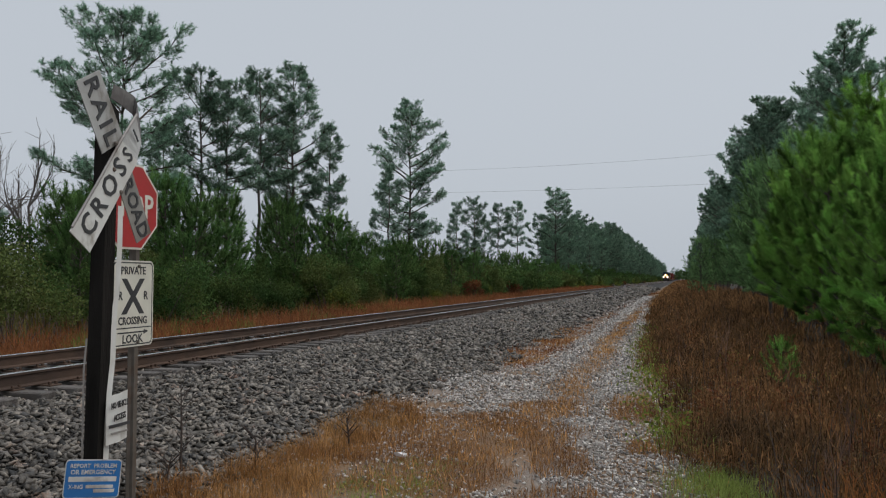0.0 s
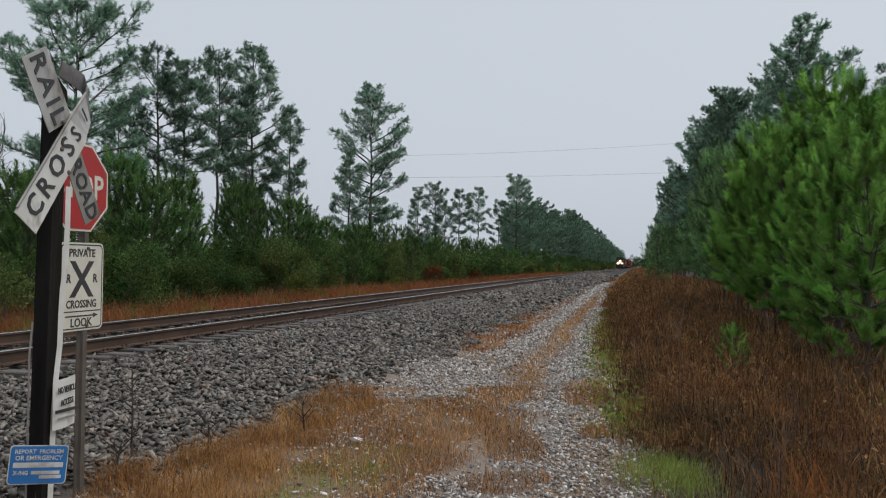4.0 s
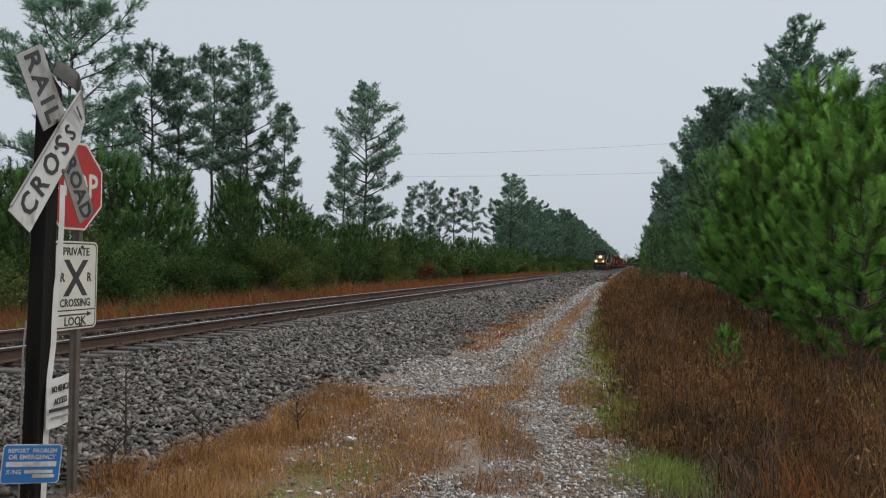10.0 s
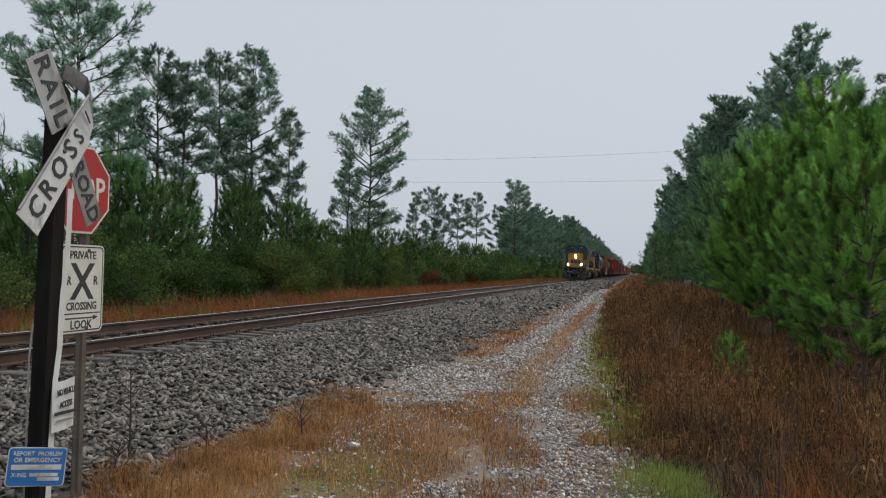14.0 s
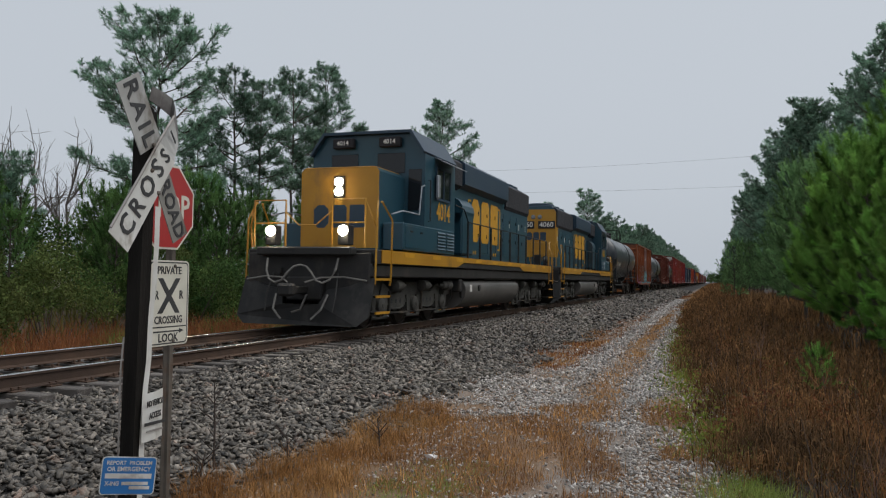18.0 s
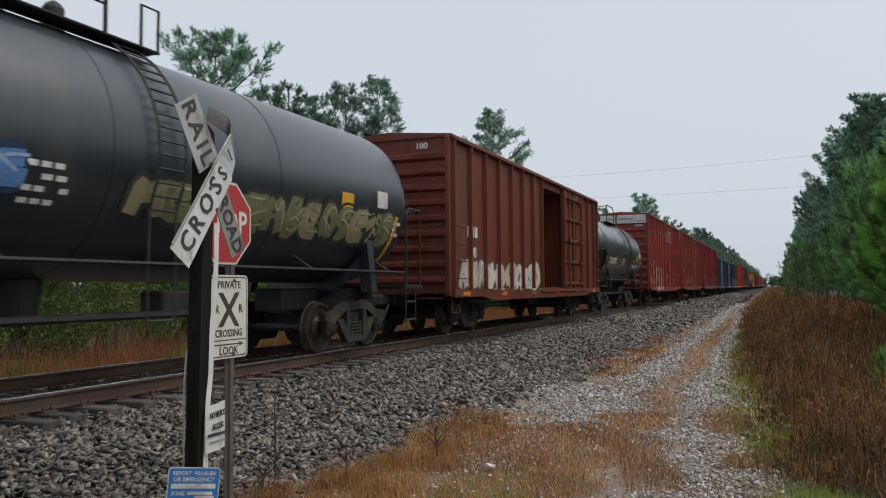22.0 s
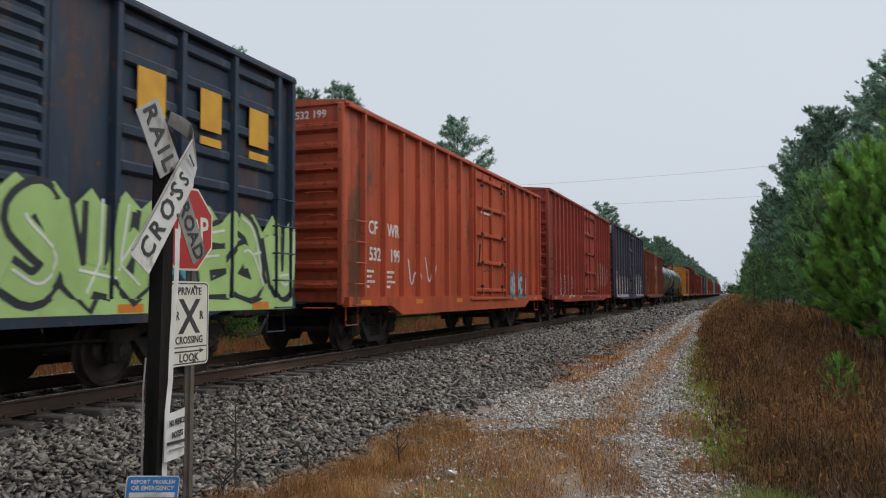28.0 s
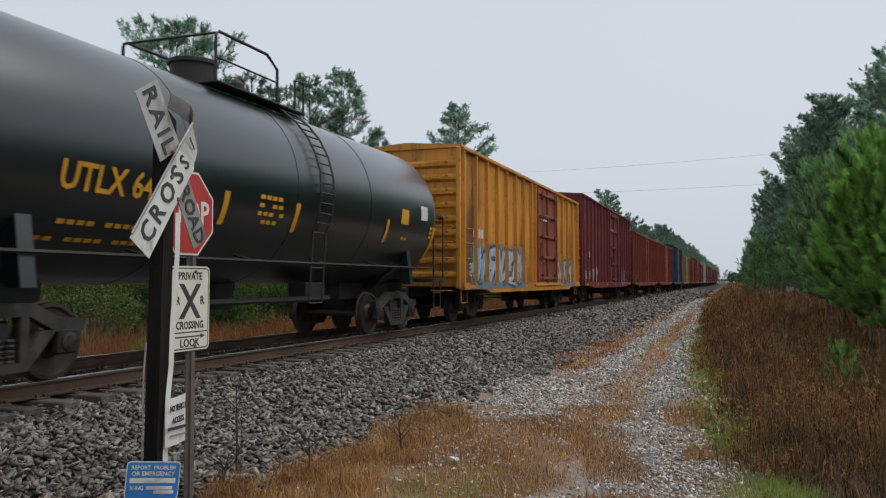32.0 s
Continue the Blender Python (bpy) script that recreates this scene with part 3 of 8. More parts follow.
def tall_pine(seed, h, bare, reach, boughs, lean=0.0, thin=1.0, fat=0.018, count=30, width=0.026, shoot=0.3):
    """A loblolly pine: a bare bole, bent limbs with side branches, and an upturned brush of needles at each end."""
    r = np.random.default_rng(seed)
    wood, tips, ways = Mesh(), [], []
    pts = [(lean * h * (k / 8) ** 2 + r.normal(0, 0.04), r.normal(0, 0.05), h * k / 8) for k in range(9)]
    wood.tube(pts, [max(0.02, fat * h * 0.5 * (1 - 0.85 * k / 8)) for k in range(9)], 8)
    for b in range(boughs):
        u = bare + (0.97 - bare) * (b + r.random()) / boughs
        s = (u - bare) / (1 - bare)
        base = along(pts, u)
        span = reach * (0.55 + 0.45 * math.sin(math.pi * min(1, 0.12 + 0.95 * s))) * (1 - 0.55 * s ** 3) * r.uniform(0.5, 1.12)
        az = b * 2.4 + r.uniform(-0.9, 0.9)
        rise = r.uniform(-0.12, 0.3) + 0.35 * s + 0.75 * s * s
        line = [base]
        for k in range(1, 5):
            q = k / 4
            line.append(base + np.array([math.cos(az), math.sin(az), 0]) * span * q + np.array([0, 0, span * (rise * q + 0.22 * q * q)]) + r.normal(0, 0.04 * span, 3) * q)
        wood.tube(line, [0.022 * span, 0.018 * span, 0.014 * span, 0.011 * span, 0.008], 4)
        for k in range(int((7 + 5.5 * span) * thin)):
            q = 1 - 0.68 * r.random() ** 1.5
            p = along(line, q)
            turn = az + r.choice((-1, 1)) * r.uniform(0.3, 1.2)
            out = np.array([math.cos(turn), math.sin(turn), 0])
            long = span * (0.12 + 0.34 * (1 - q)) * r.uniform(0.6, 1.2) + 0.18
            e = p + out * long + (0, 0, long * r.uniform(0.1, 0.6))
            wood.tube([p, p * 0.5 + e * 0.5 - (0, 0, 0.06 * long), e], [0.016, 0.012, 0.008], 3)
            for j in range(4):
                w = out * 0.45 + r.normal(0, 0.42, 3) + (0, 0, 0.6)
                o = p + (e - p) * (1 - 0.2 * j) + r.normal(0, 0.13, 3) * min(j, 1)
                tips.append(o), ways.append(w)
        for j in range(2):
            tips.append(line[-1]), ways.append(np.array([math.cos(az), math.sin(az), 1.0]) + r.normal(0, 0.3, 3))
    for k in range(7):
        a = k * 2.4
        tips.append(np.array(pts[-1]) - (0, 0, 0.16 * k)), ways.append(np.array([0.4 * math.cos(a), 0.4 * math.sin(a), 1.0]))
    v, f = brushes(np.array(tips), np.array(ways), r.uniform(0.7, 1.3, len(tips)) * shoot * 0.75, count, 0.19, width, 1.0, 4)
    return wood.data("trunk", M_BARK, smooth=True), soup("crown", v, f, M_NEEDLE)


def young_pine(seed, h, reach, whorls, near=True, clear=0.14, count=None, skin=None):
    """A young pine with open whorls of branches and upright bottle-brush shoots."""
    r = np.random.default_rng(seed)
    wood, tips, ways, lens = Mesh(), [], [], []
    pts = [(r.normal(0, 0.03), r.normal(0, 0.03), h * k / 6) for k in range(7)]
    wood.tube(pts, [max(0.012, 0.0125 * h * (1 - 0.9 * k / 6)) for k in range(7)], 7)
    for w in range(whorls):
        u = clear + (0.95 - clear) * (w + 0.25 * r.random()) / whorls
        s = (u - clear) / (1 - clear)
        wide = reach * (0.25 + 0.85 * (1 - s) ** 0.8) * min(1, 0.72 + 1.6 * s)
        turn = r.uniform(0, 6.28)
        many = int(r.integers(5, 7))
        for k in range(many):
            az = turn + 6.283 * k / many + r.normal(0, 0.2)
            out = np.array([math.cos(az), math.sin(az), 0])
            long = wide * r.uniform(0.7, 1.15)
            p0 = along(pts, u)
            line = [p0 + out * long * q + np.array([0, 0, long * ((0.1 + 0.5 * s) * q + 0.42 * q * q)]) for q in (0, 0.33, 0.67, 1.0)]
            wood.tube(line, [0.0032 * h, 0.0026 * h, 0.002 * h, 0.005], 4)
            tips.append(line[-1]), ways.append(out * (0.5 - 0.3 * s) + (0, 0, 0.9)), lens.append(0.5)
            for j in range(int(1.8 + 2.0 * long)):
                q = r.uniform(0.3, 0.98)
                base = along(line, q)
                sway = az + r.choice((-1, 1)) * r.uniform(0.3, 1.1)
                reach_out = np.array([math.cos(sway), math.sin(sway), 0.25]) * (0.12 + 0.42 * long * (1.05 - q)) * r.uniform(0.5, 1.2)
                tip = base + reach_out
                wood.tube([base, tip], [0.008, 0.006], 3)
                tips.append(tip - reach_out * 0.2), ways.append(out * (0.55 - 0.35 * s) + reach_out * 0.5 + r.normal(0, 0.3, 3) + (0, 0, 0.6 + 0.35 * s)), lens.append(r.uniform(0.26, 0.5))
                if r.random() < 0.12:
                    tips.append(base), ways.append(reach_out + r.normal(0, 0.2, 3) + (0, 0, 0.15)), lens.append(r.uniform(0.2, 0.4))
    top = np.array(pts[-1])
    tips.append(top - (0, 0, 0.35)), ways.append(np.array([0, 0, 1.0])), lens.append(0.62)
    for k in range(5):
        a = 6.283 * k / 5
        tips.append(top - (0, 0, 0.4)), ways.append(np.array([0.55 * math.cos(a), 0.55 * math.sin(a), 1.0])), lens.append(0.42)
    if near:
        v, f = brushes(np.array(tips), np.array(ways), np.array(lens) * 1.1, count or 220, 0.2, 0.017, 0.95)
    else:
        v, f = brushes(np.array(tips), np.array(ways), np.array(lens) * 1.1, count or 50, 0.2, 0.03, 0.95)
    return wood.data("trunk", M_BARK, smooth=True), soup("crown", v, f, skin or (M_YOUNG if near else M_YOUNGFAR))


def shrub(seed, h, w, count, material, size):
    """A broad evergreen shrub: forked stems and uneven lobes of leaves."""
    r = np.random.default_rng(seed)
    wood, spots = Mesh(), []
    for k in range(9):
        az, rad = r.uniform(0, 6.28), w * 0.5 * r.uniform(0.15, 1.0)
        c = np.array([math.cos(az) * rad, math.sin(az) * rad, h * r.uniform(0.3, 0.85)])
        wood.tube([(0.1 * c[0], 0.1 * c[1], 0), c * (0.6, 0.6, 0.55), c], [0.035, 0.02, 0.008], 4)
        lobe = w * r.uniform(0.16, 0.3)
        n = count // 9
        p = unit(r.normal(0, 1, (n, 3))) * (r.random((n, 1)) ** 0.4) * lobe * (1, 1, 0.85)
        p = p[(p[:, 2] + c[2]) > 0.05]
        spots.append(c + p)
    v, f = leaves(np.concatenate(spots), r.uniform(0.6, 1.3, sum(map(len, spots))) * size)
    return wood.data("stem", M_BARK), soup("crown", v, f, material)


def bare_tree(seed, h, skin=None):
    """A leafless hardwood with fine, upright twigs."""
    r = np.random.default_rng(seed)
    wood = Mesh()

    def limb(p, d, length, rad, depth):
        q = [p]
        for k in range(3):
            d = unit(d + r.normal(0, 0.12, 3) + (0, 0, 0.05))
            q.append(q[-1] + d * length / 3)
        wood.tube(q, [rad, rad * 0.85, rad * 0.7, rad * 0.5], 4 if depth else 6)
        if depth < 3:
            for k in range((3, 4, 4)[depth]):
                at = q[1 + k % 3] if depth else q[-1 - (k % 2)]
                limb(at, unit(d + r.normal(0, 0.45, 3) + (0, 0, 0.25)), length * r.uniform(0.45, 0.7), rad * 0.5, depth + 1)

    limb(np.zeros(3), np.array([0, 0, 1.0]), h * 0.5, 0.011 * h, 0)
    return wood.data("trunk", skin or M_TWIG), None


def plant(kind, label, category, group, pair, x, y, turn=0, sink=0.05, scale=1.0):
    ob = thing(kind, label, category, group, place=pose(x, y, float(ground_z(x, y)) - sink, 0, 0, turn) @ Matrix.Scale(scale, 4))
    part("trunk" if category == "tree" else "stem", pair[0], None, ob)
    if pair[1]:
        part("crown", pair[1], None, ob)
    return ob


def build_woods():
    r = random.Random(11)
    tall = [(tall_pine(21, 16.5, 0.26, 3.6, 50, 0.0, 1.0), 16.5), (tall_pine(22, 15.5, 0.46, 2.7, 30, 0.01, 0.9), 15.5), (tall_pine(23, 14.5, 0.44, 2.6, 30, -0.01, 0.9), 14.5), (tall_pine(24, 16, 0.36, 3.0, 36, 0.0, 0.9), 16), (tall_pine(25, 13, 0.34, 1.8, 28, 0, 0.9), 13), (tall_pine(26, 15, 0.3, 3.9, 46), 15)]
    broad = (tall_pine(31, 15.5, 0.22, 3.6, 56, 0, 1.1, count=22, width=0.04), 15.5)
    far = [(tall_pine(81, 15, 0.25, 3.4, 24, 0, 0.75, count=10, width=0.1, shoot=0.5), 15), (tall_pine(82, 16, 0.32, 3.2, 24, 0, 0.75, count=10, width=0.1, shoot=0.5), 16), (tall_pine(83, 14, 0.2, 3.6, 26, 0, 0.75, count=10, width=0.1, shoot=0.5), 14)]
    young = [(young_pine(41, 6.2, 2.0, 11), 6.2), (young_pine(42, 5.4, 1.8, 10), 5.4), (young_pine(43, 6.8, 2.1, 12), 6.8), (young_pine(44, 5.0, 1.7, 9), 5.0)]
    sapling = young_pine(45, 3.4, 0.7, 4, True, 0.4, 70)
    yfar = [(young_pine(51, 5.5, 1.5, 10, False), 5.5), (young_pine(52, 4.5, 1.4, 9, False), 4.5), (young_pine(53, 7.0, 1.7, 12, False), 7.0)]
    yhedge = [(young_pine(54, 5.5, 1.7, 10, False, skin=M_HEDGE), 5.5), (young_pine(55, 7.0, 1.8, 12, False, skin=M_HEDGE), 7.0)]
    bush = [shrub(61, 3.6, 4.0, 8000, M_LEAF, 0.12), shrub(62, 2.8, 3.6, 6500, M_LEAF, 0.12), shrub(63, 4.2, 3.8, 8000, M_LEAFG, 0.12)]
    bushfar = [shrub(66, 3.8, 4.4, 2600, M_LEAF, 0.25), shrub(67, 3.2, 4.0, 2400, M_LEAFG, 0.25)]
    bushy, bushr = shrub(64, 2.2, 2.4, 2400, M_LEAFY, 0.11), shrub(65, 2.0, 2.2, 1800, M_LEAFR, 0.11)
    bare = [bare_tree(71, 11), bare_tree(72, 9)]
    dead = [bare_tree(73 + k, 2.0, M_DEADTWIG) for k in range(4)]
    for k in range(54):
        y = 6.3 + 30 * r.random() ** 1.7
        x = float(road_side(y)) + 0.35 + 3.4 * r.random()
        if x > 9.0 or y > 7.6:
            plant("dead_shrub", "leafless brown twiggy shrub standing in the weeds", "shrub", "dead shrubs beside the road", dead[k % 4], x, y, r.uniform(0, 360), 0.03, r.uniform(0.3, 0.62) * (0.7 if x - float(road_side(y)) < 0.9 else 1.0))

    def stand(name, label, group, kind, x, y, high):
        plant(name, label, "tree", group, kind[0], x, y, r.uniform(0, 360), 0.05, high / kind[1])

    for x, y, high, k in LEFT_PINES:
        stand("pine_tree", "tall slender pine with a bare trunk and dark open crown", "tall pines across the track", tall[k] if k < 6 else broad, x, y, high)
    y = 165
    while y < 1100:
        for x in (-14.5, -20):
            stand("pine_tree", "distant pine in a dense stand along the track", "far pines", r.choice(far), x + r.uniform(-1.5, 1.5), y + r.uniform(-4, 4), r.uniform(12, 15.5) if y < 230 else r.uniform(15, 20))
        y += 6.5 + y / 75
    # thicket across the track: shrubs in front, young pines rising behind
    y = 4
    while y < 800:
        for row, x in enumerate((-9.3, -11.8, -14.5, -17.5)):
            xx, yy = x + r.uniform(-1.0, 1.0), y + r.uniform(-1.5, 1.5)
            k = r.random()
            if k < (0.85, 0.45, 0.25, 0.3)[row]:
                p = r.choice(bush if y < 75 else bushfar)
                plant("shrub", "dense dark evergreen shrub in the trackside thicket", "shrub", "trackside thicket", p, xx, yy, r.uniform(0, 360), 0.1, r.uniform(0.75, 1.0) * (0.85, 1.0, 1.1, 1.15)[row])
            else:
                stand("young_pine", "bushy young pine in the trackside thicket", "young pines across the track", r.choice(yfar), xx, yy, r.uniform(4.2, 6.0) * (1, 1, 1.15, 1.25)[row] * (0.88 if 30 < y < 60 else 0.76))
        if r.random() < 0.3:
            plant("shrub", "yellow-green leafy shrub at the thicket's edge", "shrub", "trackside thicket", bushy, -8.2 + r.uniform(-0.8, 0.8), y, r.uniform(0, 360), 0.1, r.uniform(0.6, 1))
        if r.random() < 0.2:
            plant("shrub", "russet autumn shrub at the thicket's edge", "shrub", "trackside thicket", bushr, -8.4 + r.uniform(-0.8, 0.8), y, r.uniform(0, 360), 0.1, r.uniform(0.6, 1))
        y += 2.6 + y / 50
    for x, y, s in ((-24, 34, 0.92), (-27, 36.5, 1.0), (-26, 32.5, 0.95), (-29.5, 37, 1.05), (-22.5, 31, 0.75), (-23.5, 36, 0.7), (-28, 33.5, 0.9), (-18, 225, 1.2), (-17, 240, 1.1)):
        plant("bare_tree", "leafless grey hardwood with fine upright twigs", "tree", "bare hardwoods", r.choice(bare), x, y, r.uniform(0, 360), 0.05, s)
    for i, (x, y, high) in enumerate(RIGHT_YOUNG):
        x, high = x + (2.0 if y > 45 and x > 10 else 0.6 if y > 28 else 0.0), 5.4 if x < 10 else high * (0.86, 1.0, 0.78, 0.95, 0.82, 0.98, 0.9)[i % 7]
        stand("young_pine", "bright green bushy young pine above the weeds", "young pines beside the road", young[i % 4] if y < 36 else yhedge[i % 2], x, y, high)
    for i, (x, y, high) in enumerate(RIGHT_PINES):
        stand("pine_tree", "tall dense pine behind the young trees", "tall pines beside the road", broad if i % 2 == 0 else tall[(0, 3, 4)[i % 3]], x, y, high)
    for k in range(26):
        stand("pine_tree", "distant pine closing the view along the track", "far pines", far[k % 3], -62 + 5 * k + r.uniform(-1.5, 1.5), 1125 + r.uniform(-12, 12), r.uniform(12, 17))
    plant("young_pine", "small pine sapling among the dead weeds", "tree", "young pines beside the road", sapling, 9.55, 13.0, 40, 0.03, 0.3)
    for k in range(22):
        plant("shrub", "dark undergrowth closing the view along the track", "shrub", "far undergrowth", bushfar[k % 2], -52 + 5 * k, 1090 + 8 * (k % 3), 40 * k, 0.1, 1.5)
    for k in range(9):
        stand("young_pine", "distant pine closing the end of the road", "far pines", yfar[k % 3], 3.6 + 1.1 * k, 660 + 30 * math.sin(5 * k), r.uniform(6, 9))
    y = 112
    while y < 1000:
        for x in (15.4, 20.0):
            stand("pine_tree", "distant pine in a dense stand beside the road", "far pines", r.choice(far), x + r.uniform(-1.2, 1.2), y + r.uniform(-3, 3), r.uniform(14, 17.5) * (1 if y < 500 else 0.85))
        stand("young_pine", "bushy young pine at the wood's edge", "young pines beside the road", r.choice(yhedge), 13.3 + r.uniform(-0.8, 0.8), y, r.uniform(5, 8))
        y += 6 + y / 60


# x, y, height and kind of each tall pine across the track
LEFT_PINES = [(-15.0, 67.7, 17.0, 0), (-20.0, 43.0, 14.4, 1), (-19.0, 44.1, 13.5, 2), (-20.0, 49.9, 15.8, 1), (-19.0, 53.0, 17.0, 3), (-17.0, 55.1, 12.6, 4), (-20.0, 35.6, 15.4, 5), (-15.2, 63.0, 11.0, 4), (-15.0, 83.2, 9.7, 4), (-16.0, 94.9, 11.2, 2), (-20.0, 125.7, 13.4, 1), (-20.0, 141.8, 15.3, 1), (-14.5, 150.6, 17.6, 6), (-16.5, 163.0, 14.0, 6), (-21.0, 56.0, 13.0, 4), (-19.5, 38.5, 10.0, 4), (-21.0, 27.0, 6.8, 4), (-17.0, 24.0, 6.2, 4), (-18.0, 108.0, 9.5, 2)]
RIGHT_YOUNG = [(11.5, 13.3, 4.3), (14.2, 16.5, 4.9), (12.1, 18.0, 5.3), (13.9, 21.0, 5.8), (11.9, 22.0, 5.8), (16.0, 24.0, 6.4), (14.6, 26.4, 6.8), (12.3, 26.2, 6.9), (14.0, 30.2, 7.9), (11.8, 30.6, 6.7), (16.5, 31.0, 7.7), (13.0, 34.5, 8.2), (11.7, 37.0, 7.2), (13.2, 38.5, 9.1), (15.5, 39.0, 9.5), (11.8, 44.0, 7.8), (13.5, 46.0, 9.5), (12.6, 53.0, 9.4), (11.4, 50.0, 7.3), (14.5, 55.0, 10.1), (12.0, 61.0, 9.0), (12.2, 69.0, 7.8), (12.2, 77.0, 8.4), (9.05, 72.0, 4.2), (13.0, 84.0, 9.0), (18.0, 19.5, 5.5), (16.2, 18.0, 5.2), (12.4, 92.0, 9.0), (12.4, 101.0, 9.0)]
RIGHT_PINES = [(18.4, 57.5, 17.0), (19.0, 47.0, 12.2), (15.8, 75.8, 17.0), (19.1, 66.0, 17.0), (15.2, 100.0, 17.7), (22.4, 52.0, 13.5), (17.1, 84.0, 17.7), (21.9, 43.0, 11.2), (16.1, 92.0, 17.0), (19.6, 78.0, 18.2), (24.4, 38.0, 10.2), (25.4, 48.0, 12.3), (18.1, 106.0, 18.2)]
build_woods()


def blades(x, y, h, width, lean, material, name, label, category="grass", curl=0.9, z=None):
    """Blades of grass or dry stalks as one piece of stuff: each two tapering lengths."""
    n = len(x)
    z = ground_z(x, y) if z is None else z
    az, tilt = rng.uniform(0, 6.28, n), np.abs(rng.normal(0, lean, n))
    d = np.stack([np.cos(az) * np.sin(tilt), np.sin(az) * np.sin(tilt), np.cos(tilt)], 1)
    s = np.stack([-np.sin(az + rng.normal(0, 1, n)), np.cos(az), np.zeros(n)], 1)
    s = unit(s) * np.asarray(width)[..., None] / 2
    p0 = np.stack([x, y, z - 0.02], 1)
    p1 = p0 + d * (h * 0.55)[:, None]
    d2 = unit(d + np.stack([np.cos(az), np.sin(az), -0.35 * np.ones(n)], 1) * rng.uniform(0.1, 1.0, n)[:, None] * curl)
    p2 = p1 + d2 * (h * 0.5)[:, None]
    v = np.stack([p0 - s, p0 + s, p1 - 0.7 * s, p1 + 0.7 * s, p2], 1).reshape(-1, 3)
    k = 5 * np.arange(n)[:, None, None]
    f = (np.array([(0, 1, 3), (0, 3, 2), (2, 3, 4)])[None] + k).reshape(-1, 3)
    return thing(name, label, category, kind="stuff", data=soup(name, v, f, material))


def clumped(n, x0, x1, y0, y1, clumps, spread):
    c = rng.integers(0, clumps, n)
    cx, cy = rng.uniform(x0, x1, clumps), y0 + (y1 - y0) * rng.random(clumps) ** 1.5
    return cx[c] + rng.normal(0, spread, n), cy[c] + rng.normal(0, spread, n)


def build_grass():
    # tan grass between the ballast and the road: a thick tangled bed
    n = 60000
    x, y = rng.uniform(4.2, 6.0, n), 2.4 + 8.2 * rng.random(n)
    tuft = 0.5 + 0.5 * np.sin(6.1 * x + 2.3 * y) * np.sin(4.7 * y - 3.9 * x)
    keep = rng.random(n) < gold_bed(x, y) * (0.3 + 0.7 * tuft)
    x, y, tuft = x[keep], y[keep], tuft[keep]
    h = rng.uniform(0.07, 0.30, len(x)) * (0.55 + 0.6 * tuft) * np.clip(1.2 - 0.4 * (x - 4.6), 0.45, 1.15)
    blades(x, y, h, 0.005 + 0 * x, 0.85, M_DRY, "dry_grass", "thick tangle of dry tan grass beside the ballast", curl=1.2)
    # clumps standing on the flattened strip between the wheel tracks, and low russet patches
    n = 60000
    x, y = rng.uniform(4.3, 8.3, n), 3.0 + 110 * rng.random(n) ** 2.2
    tuft = 0.5 + 0.5 * np.sin(7.3 * x + 3.1 * y) * np.sin(5.2 * y - 3.3 * x)
    keep = rng.random(n) < straw_bed(x, y) * tuft ** 1.5 * np.where((y < 9.6) & (x < 6.4), 0.3, 1.0)
    x, y = x[keep], y[keep]
    near = np.clip(1.1 - 0.25 * np.abs(x - 7.0), 0.5, 1) * np.where(y < 12, 1, 0.8)
    blades(x, y, rng.uniform(0.03, 0.2, len(x)) * near, 0.005 + y * 0.0005, 0.75, M_DRY, "road_grass", "low dry grass clumps between the wheel tracks")
    x, y = clumped(9000, 4.3, 5.5, 15.5, 110, 130, 0.26)
    blades(x, y, rng.uniform(0.03, 0.16, len(x)), 0.010 + y * 0.0003, 0.7, M_RUSSET, "verge_grass", "russet grass patches between ballast and road")
    # fresh green patches
    x, y = clumped(9000, 5.55, 6.25, 4.6, 7.0, 90, 0.11)
    blades(x, y, rng.uniform(0.02, 0.07, len(x)), 0.006 + 0 * x, 0.7, M_GREEN, "green_moss_grass", "short bright green grass on the road")
    x, y = rng.normal(8.42, 0.2, 2600), rng.normal(6.75, 0.32, 2600)
    blades(x, y, rng.uniform(0.05, 0.17, len(x)), 0.006 + 0 * x, 0.6, M_GREEN, "green_tuft", "clump of bright green grass at the road's edge")
    # dead weeds to the right of the road: fanned forbs, grass drifts between them
    n = 1900
    y = 2.6 + 60 * rng.random(n) ** 1.8
    off = np.abs(rng.normal(0, 1, n)) * 2.2
    x = road_side(y) + 0.12 + off
    keep = ~((np.abs(x - 8.42) < 0.5) & (np.abs(y - 6.3) < 0.9))
    x, y, off = x[keep], y[keep], off[keep]
    field = 0.72 + 0.62 * np.sin(1.9 * x + 0.9 * y) * np.sin(1.3 * x - 1.7 * y + 1)
    tall = np.clip(0.22 + 0.36 * off, 0.2, 0.9) * np.maximum(0.12, field) * rng.uniform(0.4, 1.2, len(x)) * np.interp(y, [3, 10, 30], [0.72, 0.95, 1.15])
    k = np.repeat(np.arange(len(x)), 6)
    sx, sy = x[k] + rng.normal(0, 0.11, len(k)), y[k] + rng.normal(0, 0.11, len(k))
    sh = tall[k] * rng.uniform(0.6, 1.1, len(k))
    wide = 0.0055 + sy * 0.0004
    blades(sx, sy, sh, wide * 0.8, 0.5, M_BROWN, "brown_weeds", "dense dead brown weeds beside the road", "weeds", curl=0.3)
    j = np.repeat(np.arange(len(sx)), 13)
    up = rng.uniform(0.25, 0.95, len(j))
